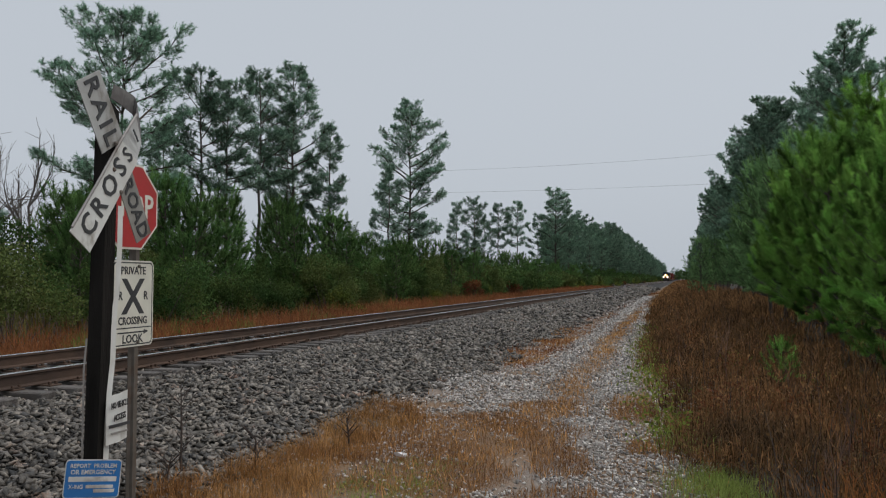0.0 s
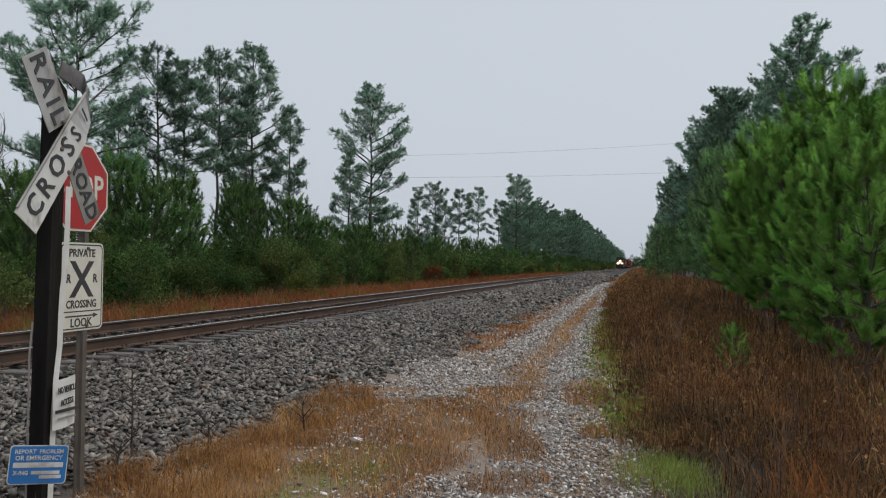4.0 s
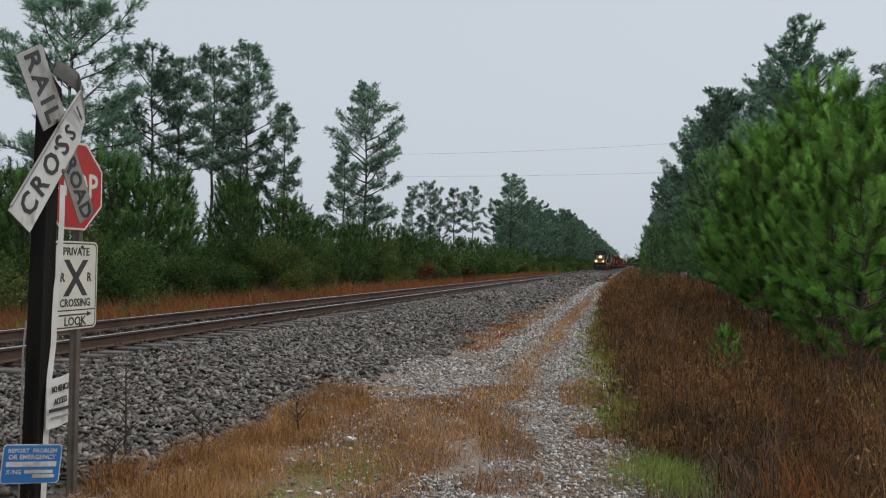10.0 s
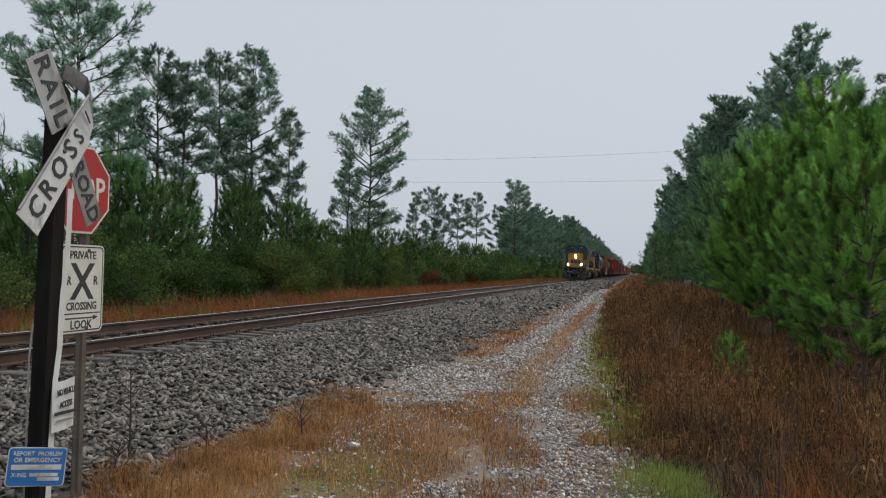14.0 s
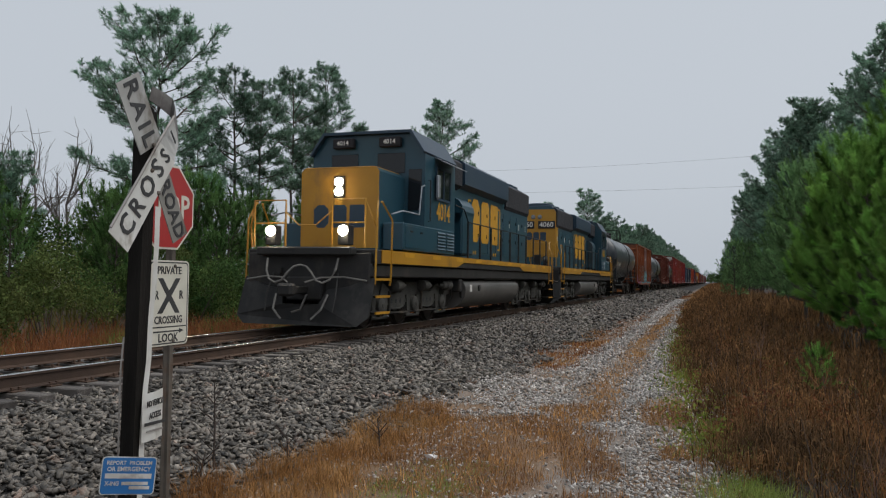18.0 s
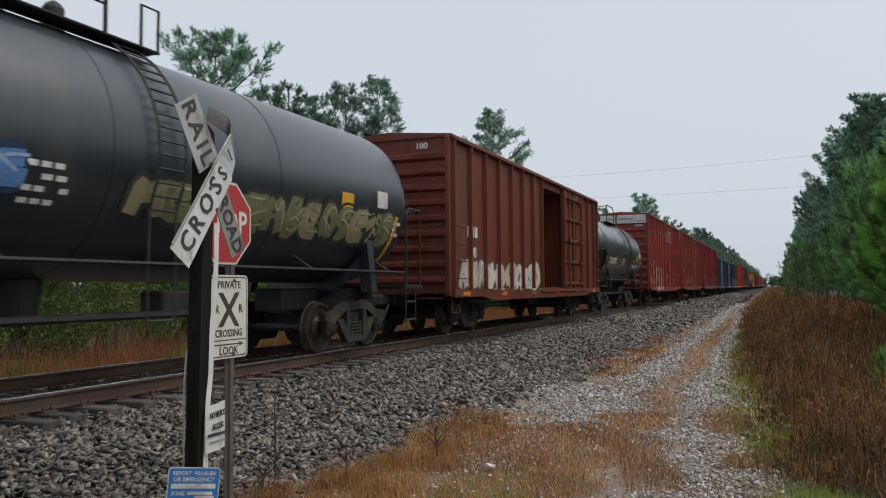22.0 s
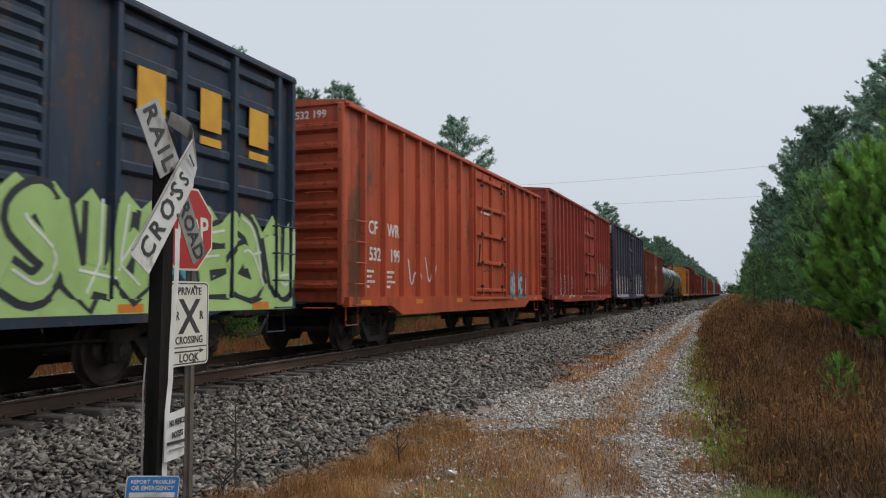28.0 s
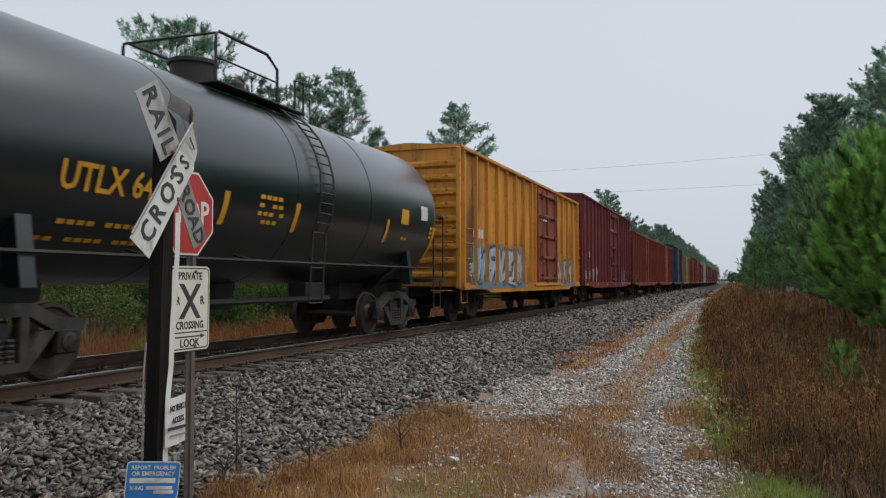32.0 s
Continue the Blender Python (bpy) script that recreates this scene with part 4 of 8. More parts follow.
    blades(sx[j] + rng.normal(0, 0.07, len(j)) * (0.4 + up), sy[j] + rng.normal(0, 0.07, len(j)) * (0.4 + up), rng.uniform(0.05, 0.24, len(j)), 0.006 + sy[j] * 0.0004, 1.0, M_BROWN, "weed_twigs", "fine twigs and seed heads of the dead weeds", "weeds", z=ground_z(sx[j], sy[j]) + sh[j] * up)
    for count, clumps, y0, material, low, high, lean, name, label in (
            (5500, 110, 2.6, M_RUSSET, 0.12, 0.5, 0.65, "russet_weeds", "russet grass among the dead weeds"),
            (1500, 40, 2.6, M_DRY, 0.1, 0.4, 0.75, "tan_weeds", "tan grass among the dead weeds"),
            (9000, 150, 2.6, M_OLIVE, 0.08, 0.42, 0.6, "olive_weeds", "olive weeds low among the dead stems")):
        c = rng.integers(0, clumps, count)
        cy = y0 + 50 * rng.random(clumps) ** 1.8
        cx = road_side(cy) + 0.35 + np.abs(rng.normal(0, 1, clumps)) * 2.4
        x, y = cx[c] + rng.normal(0, 0.22, count), cy[c] + rng.normal(0, 0.22, count)
        h = rng.uniform(low, high, count) * np.clip(0.5 + 0.35 * (x - road_side(y)), 0.4, 1)
        blades(x, y, h, 0.005 + y * 0.0004, lean, material, name, label, "weeds")
    # a few taller, darker dead stalks standing above the rest
    n = 420
    y = 3.5 + 34 * rng.random(n) ** 1.6
    x = road_side(y) + 0.4 + 2.8 * rng.random(n)
    h = rng.uniform(0.7, 1.2, n) * np.clip(0.55 + 0.2 * (x - road_side(y)), 0.5, 1)
    blades(x, y, h, 0.009 + y * 0.0003, 0.22, M_DARKSTEM, "weed_stalks", "tall dark dead stalks above the weeds", "weeds", curl=0.3)
    j = np.repeat(np.arange(n), 16)
    up = rng.uniform(0.35, 0.98, len(j))
    blades(x[j] + rng.normal(0, 0.05, len(j)), y[j] + rng.normal(0, 0.05, len(j)), rng.uniform(0.06, 0.22, len(j)), 0.005 + y[j] * 0.0003, 0.8, M_BROWN, "stalk_twigs", "fine side twigs of the tall dead stalks", "weeds", z=ground_z(x[j], y[j]) + h[j] * up)
    # leaf litter and low growth under them
    n = 30000
    y = np.where(rng.random(n) < 0.12, -6 + 9 * rng.random(n), 2.4 + 58 * rng.random(n) ** 1.8)
    x = road_side(y) + 0.15 + 5.0 * rng.random(n)
    blades(x, y, rng.uniform(0.05, 0.2, n), 0.008 + y * 0.0005, 1.0, M_LITTER, "weed_litter", "matted brown stems and leaf litter under the weeds", "weeds")
    # litter of straw over the road's middle and edge
    n = 150000
    y = 2.4 + 40 * rng.random(n) ** 1.8
    x = rng.uniform(4.2, 8.5, n)
    beds = np.maximum(np.maximum(gold_bed(x, y), straw_bed(x, y)), 0.55 * np.exp(-((x - road_side(y) - 0.05) / 0.25) ** 2))
    keep = rng.random(n) < beds * (0.7 + 0.3 * np.sin(2.6 * x + 1.9 * y) * np.sin(1.3 * x - 2.2 * y)) + 0.03
    x, y = x[keep], y[keep]
    blades(x, y, rng.uniform(0.03, 0.13, len(x)), 0.006 + y * 0.0004, 1.3, M_DRY, "straw_litter", "flattened straw and pine litter scattered over the road", "litter", curl=0.2)
    n = 260000
    y, x = rng.uniform(3.5, 11, n), rng.uniform(4.9, 8.1, n)
    keep = rng.random(n) < straw_bed(x, y) * (0.75 + 0.25 * np.sin(5 * x + 3 * y)) + 0.05
    x, y = x[keep], y[keep]
    blades(x, y, rng.uniform(0.02, 0.09, len(x)), 0.004 + 0 * x, 1.35, M_STRAW, "straw_carpet", "matted brown straw and pine needles pressed onto the road", "litter", curl=0.2)
    # seed heads and withered leaves speckling the weeds
    pick = rng.integers(0, len(sx), 26000)
    spots = np.stack([sx[pick] + rng.normal(0, 0.1, len(pick)), sy[pick] + rng.normal(0, 0.1, len(pick)), ground_z(sx[pick], sy[pick]) + sh[pick] * rng.uniform(0.35, 1.05, len(pick))], 1)
    v, f = leaves(spots, rng.uniform(0.015, 0.045, len(pick)) * (1 + 0.03 * sy[pick]))
    thing("seed_heads", "withered leaves and seed heads of the dead weeds", "weeds", kind="stuff", data=soup("seed_heads", v, f, M_LITTER))
    # the same weeds going on beside the road into the distance
    n = 16000
    y = 45 + 330 * rng.random(n) ** 1.6
    x = road_side(y) + 0.2 + 7.0 * rng.random(n) ** 1.3
    blades(x, y, rng.uniform(0.3, 1.0, n) * (0.5 + 0.12 * (x - road_side(y))) * (1 + y / 400), 0.03 + y * 0.0006, 0.4, M_BROWN, "far_weeds", "brown weeds along the wood's edge in the distance", "weeds")
    # two patches of tall orange broomsedge at the wood's edge
    x, y = clumped(2200, 9.3, 11.8, 6.2, 10.5, 17, 0.17)
    blades(x, y, rng.uniform(0.25, 0.62, len(x)), 0.007 + 0 * x, 0.35, M_SEDGE, "broomsedge", "orange broomsedge clumps at the wood's edge", "grass")
    yy = 8 + 40 * rng.random(5200) ** 1.5
    yy = yy[np.sin(0.9 * yy) + 0.6 * np.sin(2.3 * yy) > 0.55]
    xx = road_side(yy) + rng.normal(0.2, 0.16, len(yy))
    blades(xx, yy, rng.uniform(0.05, 0.26, len(yy)), 0.006 + yy * 0.0004, 0.6, M_GREEN, "green_verge", "yellow-green weeds along the road's edge", "weeds")
    # leafy yellow-green forbs at the edge of the road and dark twiggy dead shrubs rising from the weeds
    for name, label, material, spots, high, count, size in (
            ("edge_forbs", "yellow-green leafy forbs at the edge of the road", M_LEAFY, ((7.75, 11.2), (7.62, 12.4), (7.55, 13.6), (7.9, 10.0), (7.3, 17.5), (7.2, 19.5), (10.5, 15.5), (9.0, 17.0), (8.0, 8.6), (11.2, 12.0), (7.1, 24.0)), 0.36, 150, 0.05),
            ("rust_forbs", "rust-coloured withered forbs among the weeds", M_LEAFR, ((8.6, 9.4), (9.3, 10.2), (8.9, 13.5), (10.0, 12.5), (8.4, 15.5), (9.6, 18.5), (10.4, 10.2), (8.2, 20.0), (9.9, 8.2)), 0.62, 330, 0.04)):
        pts = []
        for cx, cy in spots:
            m = rng.normal(0, 1, (count, 3)) * (0.2, 0.3, 0.0)
            pts.append(m + np.stack([np.full(count, cx), np.full(count, cy), ground_z(cx, cy) + high * rng.random(count) * np.exp(-2 * (m[:, 0] ** 2 + m[:, 1] ** 2))], 1))
        v, f = leaves(np.concatenate(pts), rng.uniform(0.6, 1.4, count * len(spots)) * size)
        thing(name, label, "weeds", kind="stuff", data=soup(name, v, f, material))
    # undergrowth and leaf litter under both woods
    n = 15000
    y = 4 + 110 * rng.random(n) ** 1.5
    x = -rng.uniform(8.5, 24, n)
    blades(x, y, rng.uniform(0.4, 1.3, n), 0.03 + y * 0.0008, 0.45, M_OLIVE, "undergrowth", "olive undergrowth beneath the trees across the track", "undergrowth")
    n = 15000
    y = 7 + 110 * rng.random(n) ** 1.5
    x = rng.uniform(11.0, 26, n)
    blades(x, y, rng.uniform(0.2, 0.8, n), 0.02 + y * 0.0008, 0.5, M_BROWN, "undergrowth", "dead brown undergrowth beneath the young pines", "undergrowth")
    # russet grass across the track
    n = 42000
    y = 4 + 150 * rng.random(n) ** 1.5
    x = -rng.uniform(2.9, 8.6, n)
    h = rng.uniform(0.4, 1.0, n) * np.interp(-x, [2.9, 4.5, 8], [0.5, 1.0, 1.15])
    blades(x, y, h, 0.012 + y * 0.0006, 0.3, M_RUSSET, "russet_grass", "tall russet broomsedge across the track")
    x, y = clumped(5000, -7.5, -3.5, 8, 60, 22, 0.22)
    blades(x, y, rng.uniform(0.3, 0.9, len(x)), 0.02 + 0 * x, 0.35, M_GREEN, "green_sprigs", "yellow-green sprigs in the russet grass")


build_grass()


def weed(name, x, y, h, seed):
    """A single dead sapling with a few short side twigs."""
    r = random.Random(seed)
    m = Mesh()
    top = (r.uniform(-0.04, 0.04), r.uniform(-0.04, 0.04), h)
    m.tube([(0, 0, -0.05), (top[0] * 0.3, top[1] * 0.6, h * 0.5), top], [0.012, 0.009, 0.004], 5)
    ob = thing(name, "thin dead sapling standing in the ballast", "sapling", "dead saplings", place=pose(x, y, float(ground_z(x, y))))
    part("stem", m, M_DARKSTEM, ob)
    for k in range(int(9 + 8 * h)):
        q = r.uniform(0.25, 0.95)
        base = along([(0, 0, -0.05), (top[0] * 0.3, top[1] * 0.6, h * 0.5), top], q)
        a = r.uniform(0, 6.28)
        s = r.uniform(0.05, 0.16)
        part("twig", Mesh().tube([base, base + (s * math.cos(a), s * math.sin(a), s * 0.9)], [0.006, 0.003], 3), M_DARKSTEM, ob)


weed("dead_sapling", 4.05, 6.0, 0.78, 1)
weed("dead_sapling", 4.25, 5.5, 0.3, 2)
weed("dead_sapling", 4.6, 6.3, 0.34, 3)
weed("dead_sapling", 5.0, 7.4, 0.3, 4)

# ---- road signs beside the crossing ----
M_SIGNWHITE = mat("weathered_white_sign", (0.66, 0.66, 0.63), (0.55, 0.54, 0.50), 5, 0.5, 0, 0.05, 30, dirt=(0.28, 0.25, 0.21), dirt_amount=0.2)
M_SIGNOLD = mat("grey_weathered_sign", (0.40, 0.40, 0.385), (0.33, 0.325, 0.305), 5, 0.5, 0, 0.05, 30, dirt=(0.17, 0.15, 0.125), dirt_amount=0.25)
M_SIGNDARK = mat("grimy_grey_sign_back", (0.10, 0.092, 0.085), (0.15, 0.14, 0.13), 6, 0.6, 0.1, 0.05, 30, dirt=(0.06, 0.05, 0.045), dirt_amount=0.3)
# stained sign paint, its grey lowered for a blade twisted from the light
M_SIGNDIMMED = mat("dimmed_stained_sign", (0.27, 0.26, 0.235), (0.20, 0.19, 0.17), 5, 0.5, 0, 0.05, 30, dirt=(0.12, 0.10, 0.08), dirt_amount=0.3)
M_SIGNCREAM = mat("cream_reflective_sign", (0.66, 0.64, 0.55), (0.58, 0.56, 0.48), 5, 0.45, 0, 0.03, 30)
M_SIGNBACK = mat("grey_aluminium_sign_back", (0.24, 0.225, 0.21), (0.32, 0.30, 0.28), 5, 0.5, 0.3, 0.05, 30, dirt=(0.13, 0.10, 0.085), dirt_amount=0.3)
M_SIGNRED = mat("faded_red_sign", (0.42, 0.03, 0.03), (0.36, 0.03, 0.028), 4, 0.45, 0, 0.03, 30)
M_SIGNBLUE = mat("blue_reflective_sign", (0.02, 0.17, 0.46), (0.025, 0.15, 0.40), 4, 0.45, 0, 0.03, 30)
M_SIGNINK = mat("black_sign_lettering", (0.03, 0.03, 0.032), (0.045, 0.045, 0.045), 6, 0.6, bump=0)
M_POST = mat("black_creosoted_timber", (0.010, 0.009, 0.008), (0.02, 0.018, 0.016), 3, 0.9, 0, 0.5, 25, stretch=(4, 4, 0.5), spec=0.1)
M_UPOST = mat("rusted_steel_channel", (0.10, 0.085, 0.07), (0.15, 0.13, 0.11), 4, 0.7, 0.3, 0.2, 40, dirt=(0.12, 0.06, 0.03), dirt_amount=0.2)


def plate(outline, thick, x=0.0):
    """A flat sign standing in the y-z plane, its face towards +x at x."""
    return Mesh().prism(outline, 0, x - thick, x)


def rounded(w, h, r, n=4):
    out = []
    for cx, cz, a0 in ((w / 2 - r, h / 2 - r, 0), (-w / 2 + r, h / 2 - r, 90), (-w / 2 + r, -h / 2 + r, 180), (w / 2 - r, -h / 2 + r, 270)):
        out += [(cx + r * math.cos(radians(a0 + 90 * k / n)), cz + r * math.sin(radians(a0 + 90 * k / n))) for k in range(n + 1)]
    return out


def side(x, y, z, roll=0.0):
    """A place for lettering on a face towards +x, turned by roll in its plane."""
    return pose(x, y, z, 90, 0, 90) @ pose(0, 0, 0, 0, 0, roll)


def crossbuck():
    z0 = float(ground_z(4.55, 4.3))
    sign = thing("railroad_crossbuck", "weathered railroad crossing crossbuck on a leaning black timber post", "road sign", place=pose(4.545, 4.345, z0))
    lean = 0.023
    h = 2.26 - z0
    post = Mesh()
    o = [(-0.052, -0.05), (0.052, -0.05), (0.052, 0.05), (-0.052, 0.05)]
    rings = []
    for k, z in enumerate((-0.3, 0.4, 1.0, 1.7, 2.3, h - 0.12)):
        rings += [(x, y + lean * z, z) for x, y in o]
    n = 6
    f = [(i * 4 + k, i * 4 + (k + 1) % 4, i * 4 + 4 + (k + 1) % 4, i * 4 + 4 + k) for i in range(n - 1) for k in range(4)]
    post.add(rings, f + [(0, 3, 2, 1)])
    top = [(x * 0.9, y + lean * h, h - 0.1 + (0.1 if y < 0 else 0.03)) for x, y in o]
    post.add(rings[-4:] + top, [(k, (k + 1) % 4, 4 + (k + 1) % 4, 4 + k) for k in range(4)] + [(4, 5, 6, 7)])
    part("post", post, M_POST, sign, "black creosoted square timber post")
    # reflective strip, buckled along the post's edge
    strip = Mesh()
    zs = [(-0.1, 0.05), (0.35, 0.05), (0.75, 0.052), (0.95, 0.062), (1.15, 0.085), (1.35, 0.085), (1.5, 0.09), (1.6, 0.105), (1.9, 0.115), (2.16, 0.11)]
    v = []
    for z, off in zs:
        yy = lean * z
        v += [(0.056, yy + off - 0.05, z), (0.056, yy + off, z), (0.04, yy + off + 0.01, z)]
    strip.add(v, [(3 * i + k, 3 * i + 1 + k, 3 * i + 4 + k, 3 * i + 3 + k) for i in range(len(zs) - 1) for k in (0, 1)])
    part("reflective_strip", strip, M_SIGNWHITE, sign, "buckled white reflective strip")
    edge = Mesh()
    v = []
    for z, off in ((0.0, 0.05), (0.45, 0.052), (0.8, 0.06), (1.1, 0.066), (1.3, 0.05)):
        v += [(-0.052, lean * z - off, z), (-0.062, lean * z - off - 0.006, z)]
    edge.add(v, [(2 * i, 2 * i + 1, 2 * i + 3, 2 * i + 2) for i in range(4)])
    part("reflective_strip", edge, M_SIGNBACK, sign, "pale strip curling off the post's far edge")
    # blades: places in the plane of the sign
    X = 0.064

    def blade(y0, za, y1, zb, w, x, name, words, note, skin=M_SIGNWHITE, size=0.185):
        d = Vector((y1 - y0, zb - za)).normalized()
        s = Vector((-d.y, d.x)) * w / 2
        o = [(y0 + s.x, za + s.y), (y0 - s.x, za - s.y), (y1 - s.x, zb - s.y), (y1 + s.x, zb + s.y)]
        ob = part(name, plate(o, 0.006, x), skin, sign, note)
        roll = math.degrees(math.atan2(d.y, d.x))
        for letter, at in words:
            y, z = y0 + (y1 - y0) * at, za + (zb - za) * at
            text(letter, size, M_SIGNINK, ob, side(x + 0.003, y, z, roll), 1.0)
        return ob

    yb, zb = -4.345, -z0
    blade(4.145 + yb, 2.357 + zb, 4.39 + yb, 1.95 + zb, 0.236, X, "railroad_blade", [("R", 0.14), ("A", 0.44), ("I", 0.67), ("L", 0.86)], "weathered white blade lettered RAIL", M_SIGNOLD)
    # this half lies flat; the dimming of its twist is in the colour
    blade(4.525 + yb, 1.77 + zb, 4.735 + yb, 1.375 + zb, 0.172, X - 0.014, "railroad_blade", [("R", 0.14), ("O", 0.38), ("A", 0.62), ("D", 0.87)], "stained lower half lettered ROAD, its twisted-away dimness put into the colour", M_SIGNDIMMED, 0.15)
    cross = blade(4.087 + yb, 1.318 + zb, 4.528 + yb, 1.946 + zb, 0.212, X + 0.016, "crossing_blade", [("C", 0.17), ("R", 0.365), ("O", 0.59), ("S", 0.80)], "weathered white blade lettered CROSSING, its end torn back")
    text("S", 0.15, M_SIGNINK, cross, side(X + 0.019, 4.512 + yb, 1.913 + zb, 55), 0.9)

    def band(rows, name, skin, note=""):
        """A bent strip of sheet through rows of (x, left y, left z, right y, right z), with thickness."""
        m, n = Mesh(), len(rows)
        front = [p for x, ya, za, yc, zc in rows for p in ((X + x, ya + yb, za + zb), (X + x, yc + yb, zc + zb))]
        m.add(front + [(x - 0.005, y, z) for x, y, z in front], [(2 * i, 2 * i + 1, 2 * i + 3, 2 * i + 2) for i in range(n - 1)] + [(2 * n + 2 * i, 2 * n + 2 * i + 2, 2 * n + 2 * i + 3, 2 * n + 2 * i + 1) for i in range(n - 1)] + [(2 * i + e, 2 * i + 2 + e, 2 * n + 2 * i + 2 + e, 2 * n + 2 * i + e) for i in range(n - 1) for e in (0, 1)])
        return part(name, m, skin, sign, note)

    turned = band([(0.015, 4.445, 2.006, 4.612, 1.886), (-0.01, 4.52, 2.07, 4.65, 1.93), (-0.03, 4.583, 2.128, 4.69, 1.965), (-0.06, 4.689, 2.212, 4.75, 2.033)], "turned_blade", M_SIGNOLD, "upper part of the blade twisted edge-on")
    text("I", 0.15, M_SIGNINK, turned, pose(X - 0.014, 4.632 + yb, 2.06 + zb, 90, 0, 105) @ pose(0, 0, 0, 0, 0, 52), 0.8)
    band([(-0.06, 4.689, 2.212, 4.75, 2.033), (-0.10, 4.754, 2.302, 4.79, 2.148), (-0.15, 4.792, 2.371, 4.766, 2.246), (-0.20, 4.75, 2.414, 4.719, 2.298), (-0.24, 4.685, 2.442, 4.652, 2.338)], "bent_blade_end", M_SIGNDARK, "bent-back end of the blade showing its grey back")
    rim = Mesh().tube([(X + 0.02, 4.012 + yb, 1.405 + zb), (X + 0.024, 4.25 + yb, 1.738 + zb), (X + 0.024, 4.445 + yb, 2.015 + zb), (X - 0.005, 4.53 + yb, 2.085 + zb), (X - 0.05, 4.68 + yb, 2.22 + zb)], 0.009, 6)
    part("curled_rim", rim, M_SIGNBACK, cross, "curled dirty metal rim of the blade")
    for y, z in ((4.395, 1.97), (4.45, 1.66), (4.38, 1.80)):
        part("bolt", Mesh().lathe([(X + 0.01, 0.016), (X + 0.024, 0.014), (X + 0.028, 0.006)], 0, (0, y + yb, z + zb), n=8), M_UPOST, sign)
    # small notice plate on the strip
    nv = Mesh()
    cols = [(4.345, 0.0), (4.45, 0.012), (4.56, -0.01)]
    v = []
    for y, b in cols:
        t = (y - 4.345) / 0.215
        v += [(X + 0.02 + b, y + yb, 0.035 + 0.015 * t + zb), (X + 0.02 + b, y + yb, 0.345 + 0.02 * t + zb)]
    nv.add(v, [(0, 2, 3, 1), (2, 4, 5, 3)])
    notice = part("no_access_plate", nv, M_SIGNWHITE, sign, "bent white plate lettered NO VEHICLE ACCESS")
    text("NO VEHICLE", 0.056, M_SIGNINK, notice, side(X + 0.040, 4.45 + yb, 0.285 + zb, 5), 0.52)
    text("ACCESS", 0.056, M_SIGNINK, notice, side(X + 0.040, 4.45 + yb, 0.205 + zb, 5), 0.58)
    part("black_bar", Mesh().box(X + 0.036, X + 0.039, 4.35 + yb, 4.555 + yb, 0.143 + zb, 0.163 + zb), M_SIGNINK, notice)
    part("fine_print", Mesh().box(X + 0.036, X + 0.038, 4.37 + yb, 4.535 + yb, 0.10 + zb, 0.112 + zb), M_SIGNBACK, notice)
    # blue emergency notice, facing the camera's side of the road
    blue = part("emergency_notice", plate(rounded(0.318, 0.232, 0.022), 0.003, 0.0), M_SIGNWHITE, sign, "blue emergency notice with white lettering")
    blue.matrix_basis = pose(0.135, 4.17 + yb, -0.125 + zb, -5, 0, -48)
    part("blue_field", plate(rounded(0.306, 0.220, 0.018), 0.001, 0.0022), M_SIGNBLUE, blue)
    for words, size, z, w in (("REPORT  PROBLEM", 0.034, 0.078, 0.92), ("OR EMERGENCY", 0.038, 0.04, 0.9)):
        text(words, size, M_SIGNWHITE, blue, side(0.003, 0, z), w)
    text("X-ING", 0.036, M_SIGNWHITE, blue, side(0.003, -0.09, -0.048), 0.8)
    for y0, y1, z0_, z1_ in ((-0.135, 0.135, -0.016, 0.014), (-0.035, 0.12, -0.056, -0.036), (0.01, 0.13, -0.082, -0.062)):
        part("white_bar", Mesh().box(0.002, 0.0042, y0, y1, z0_, z1_), M_SIGNWHITE, blue)
    return sign


crossbuck()


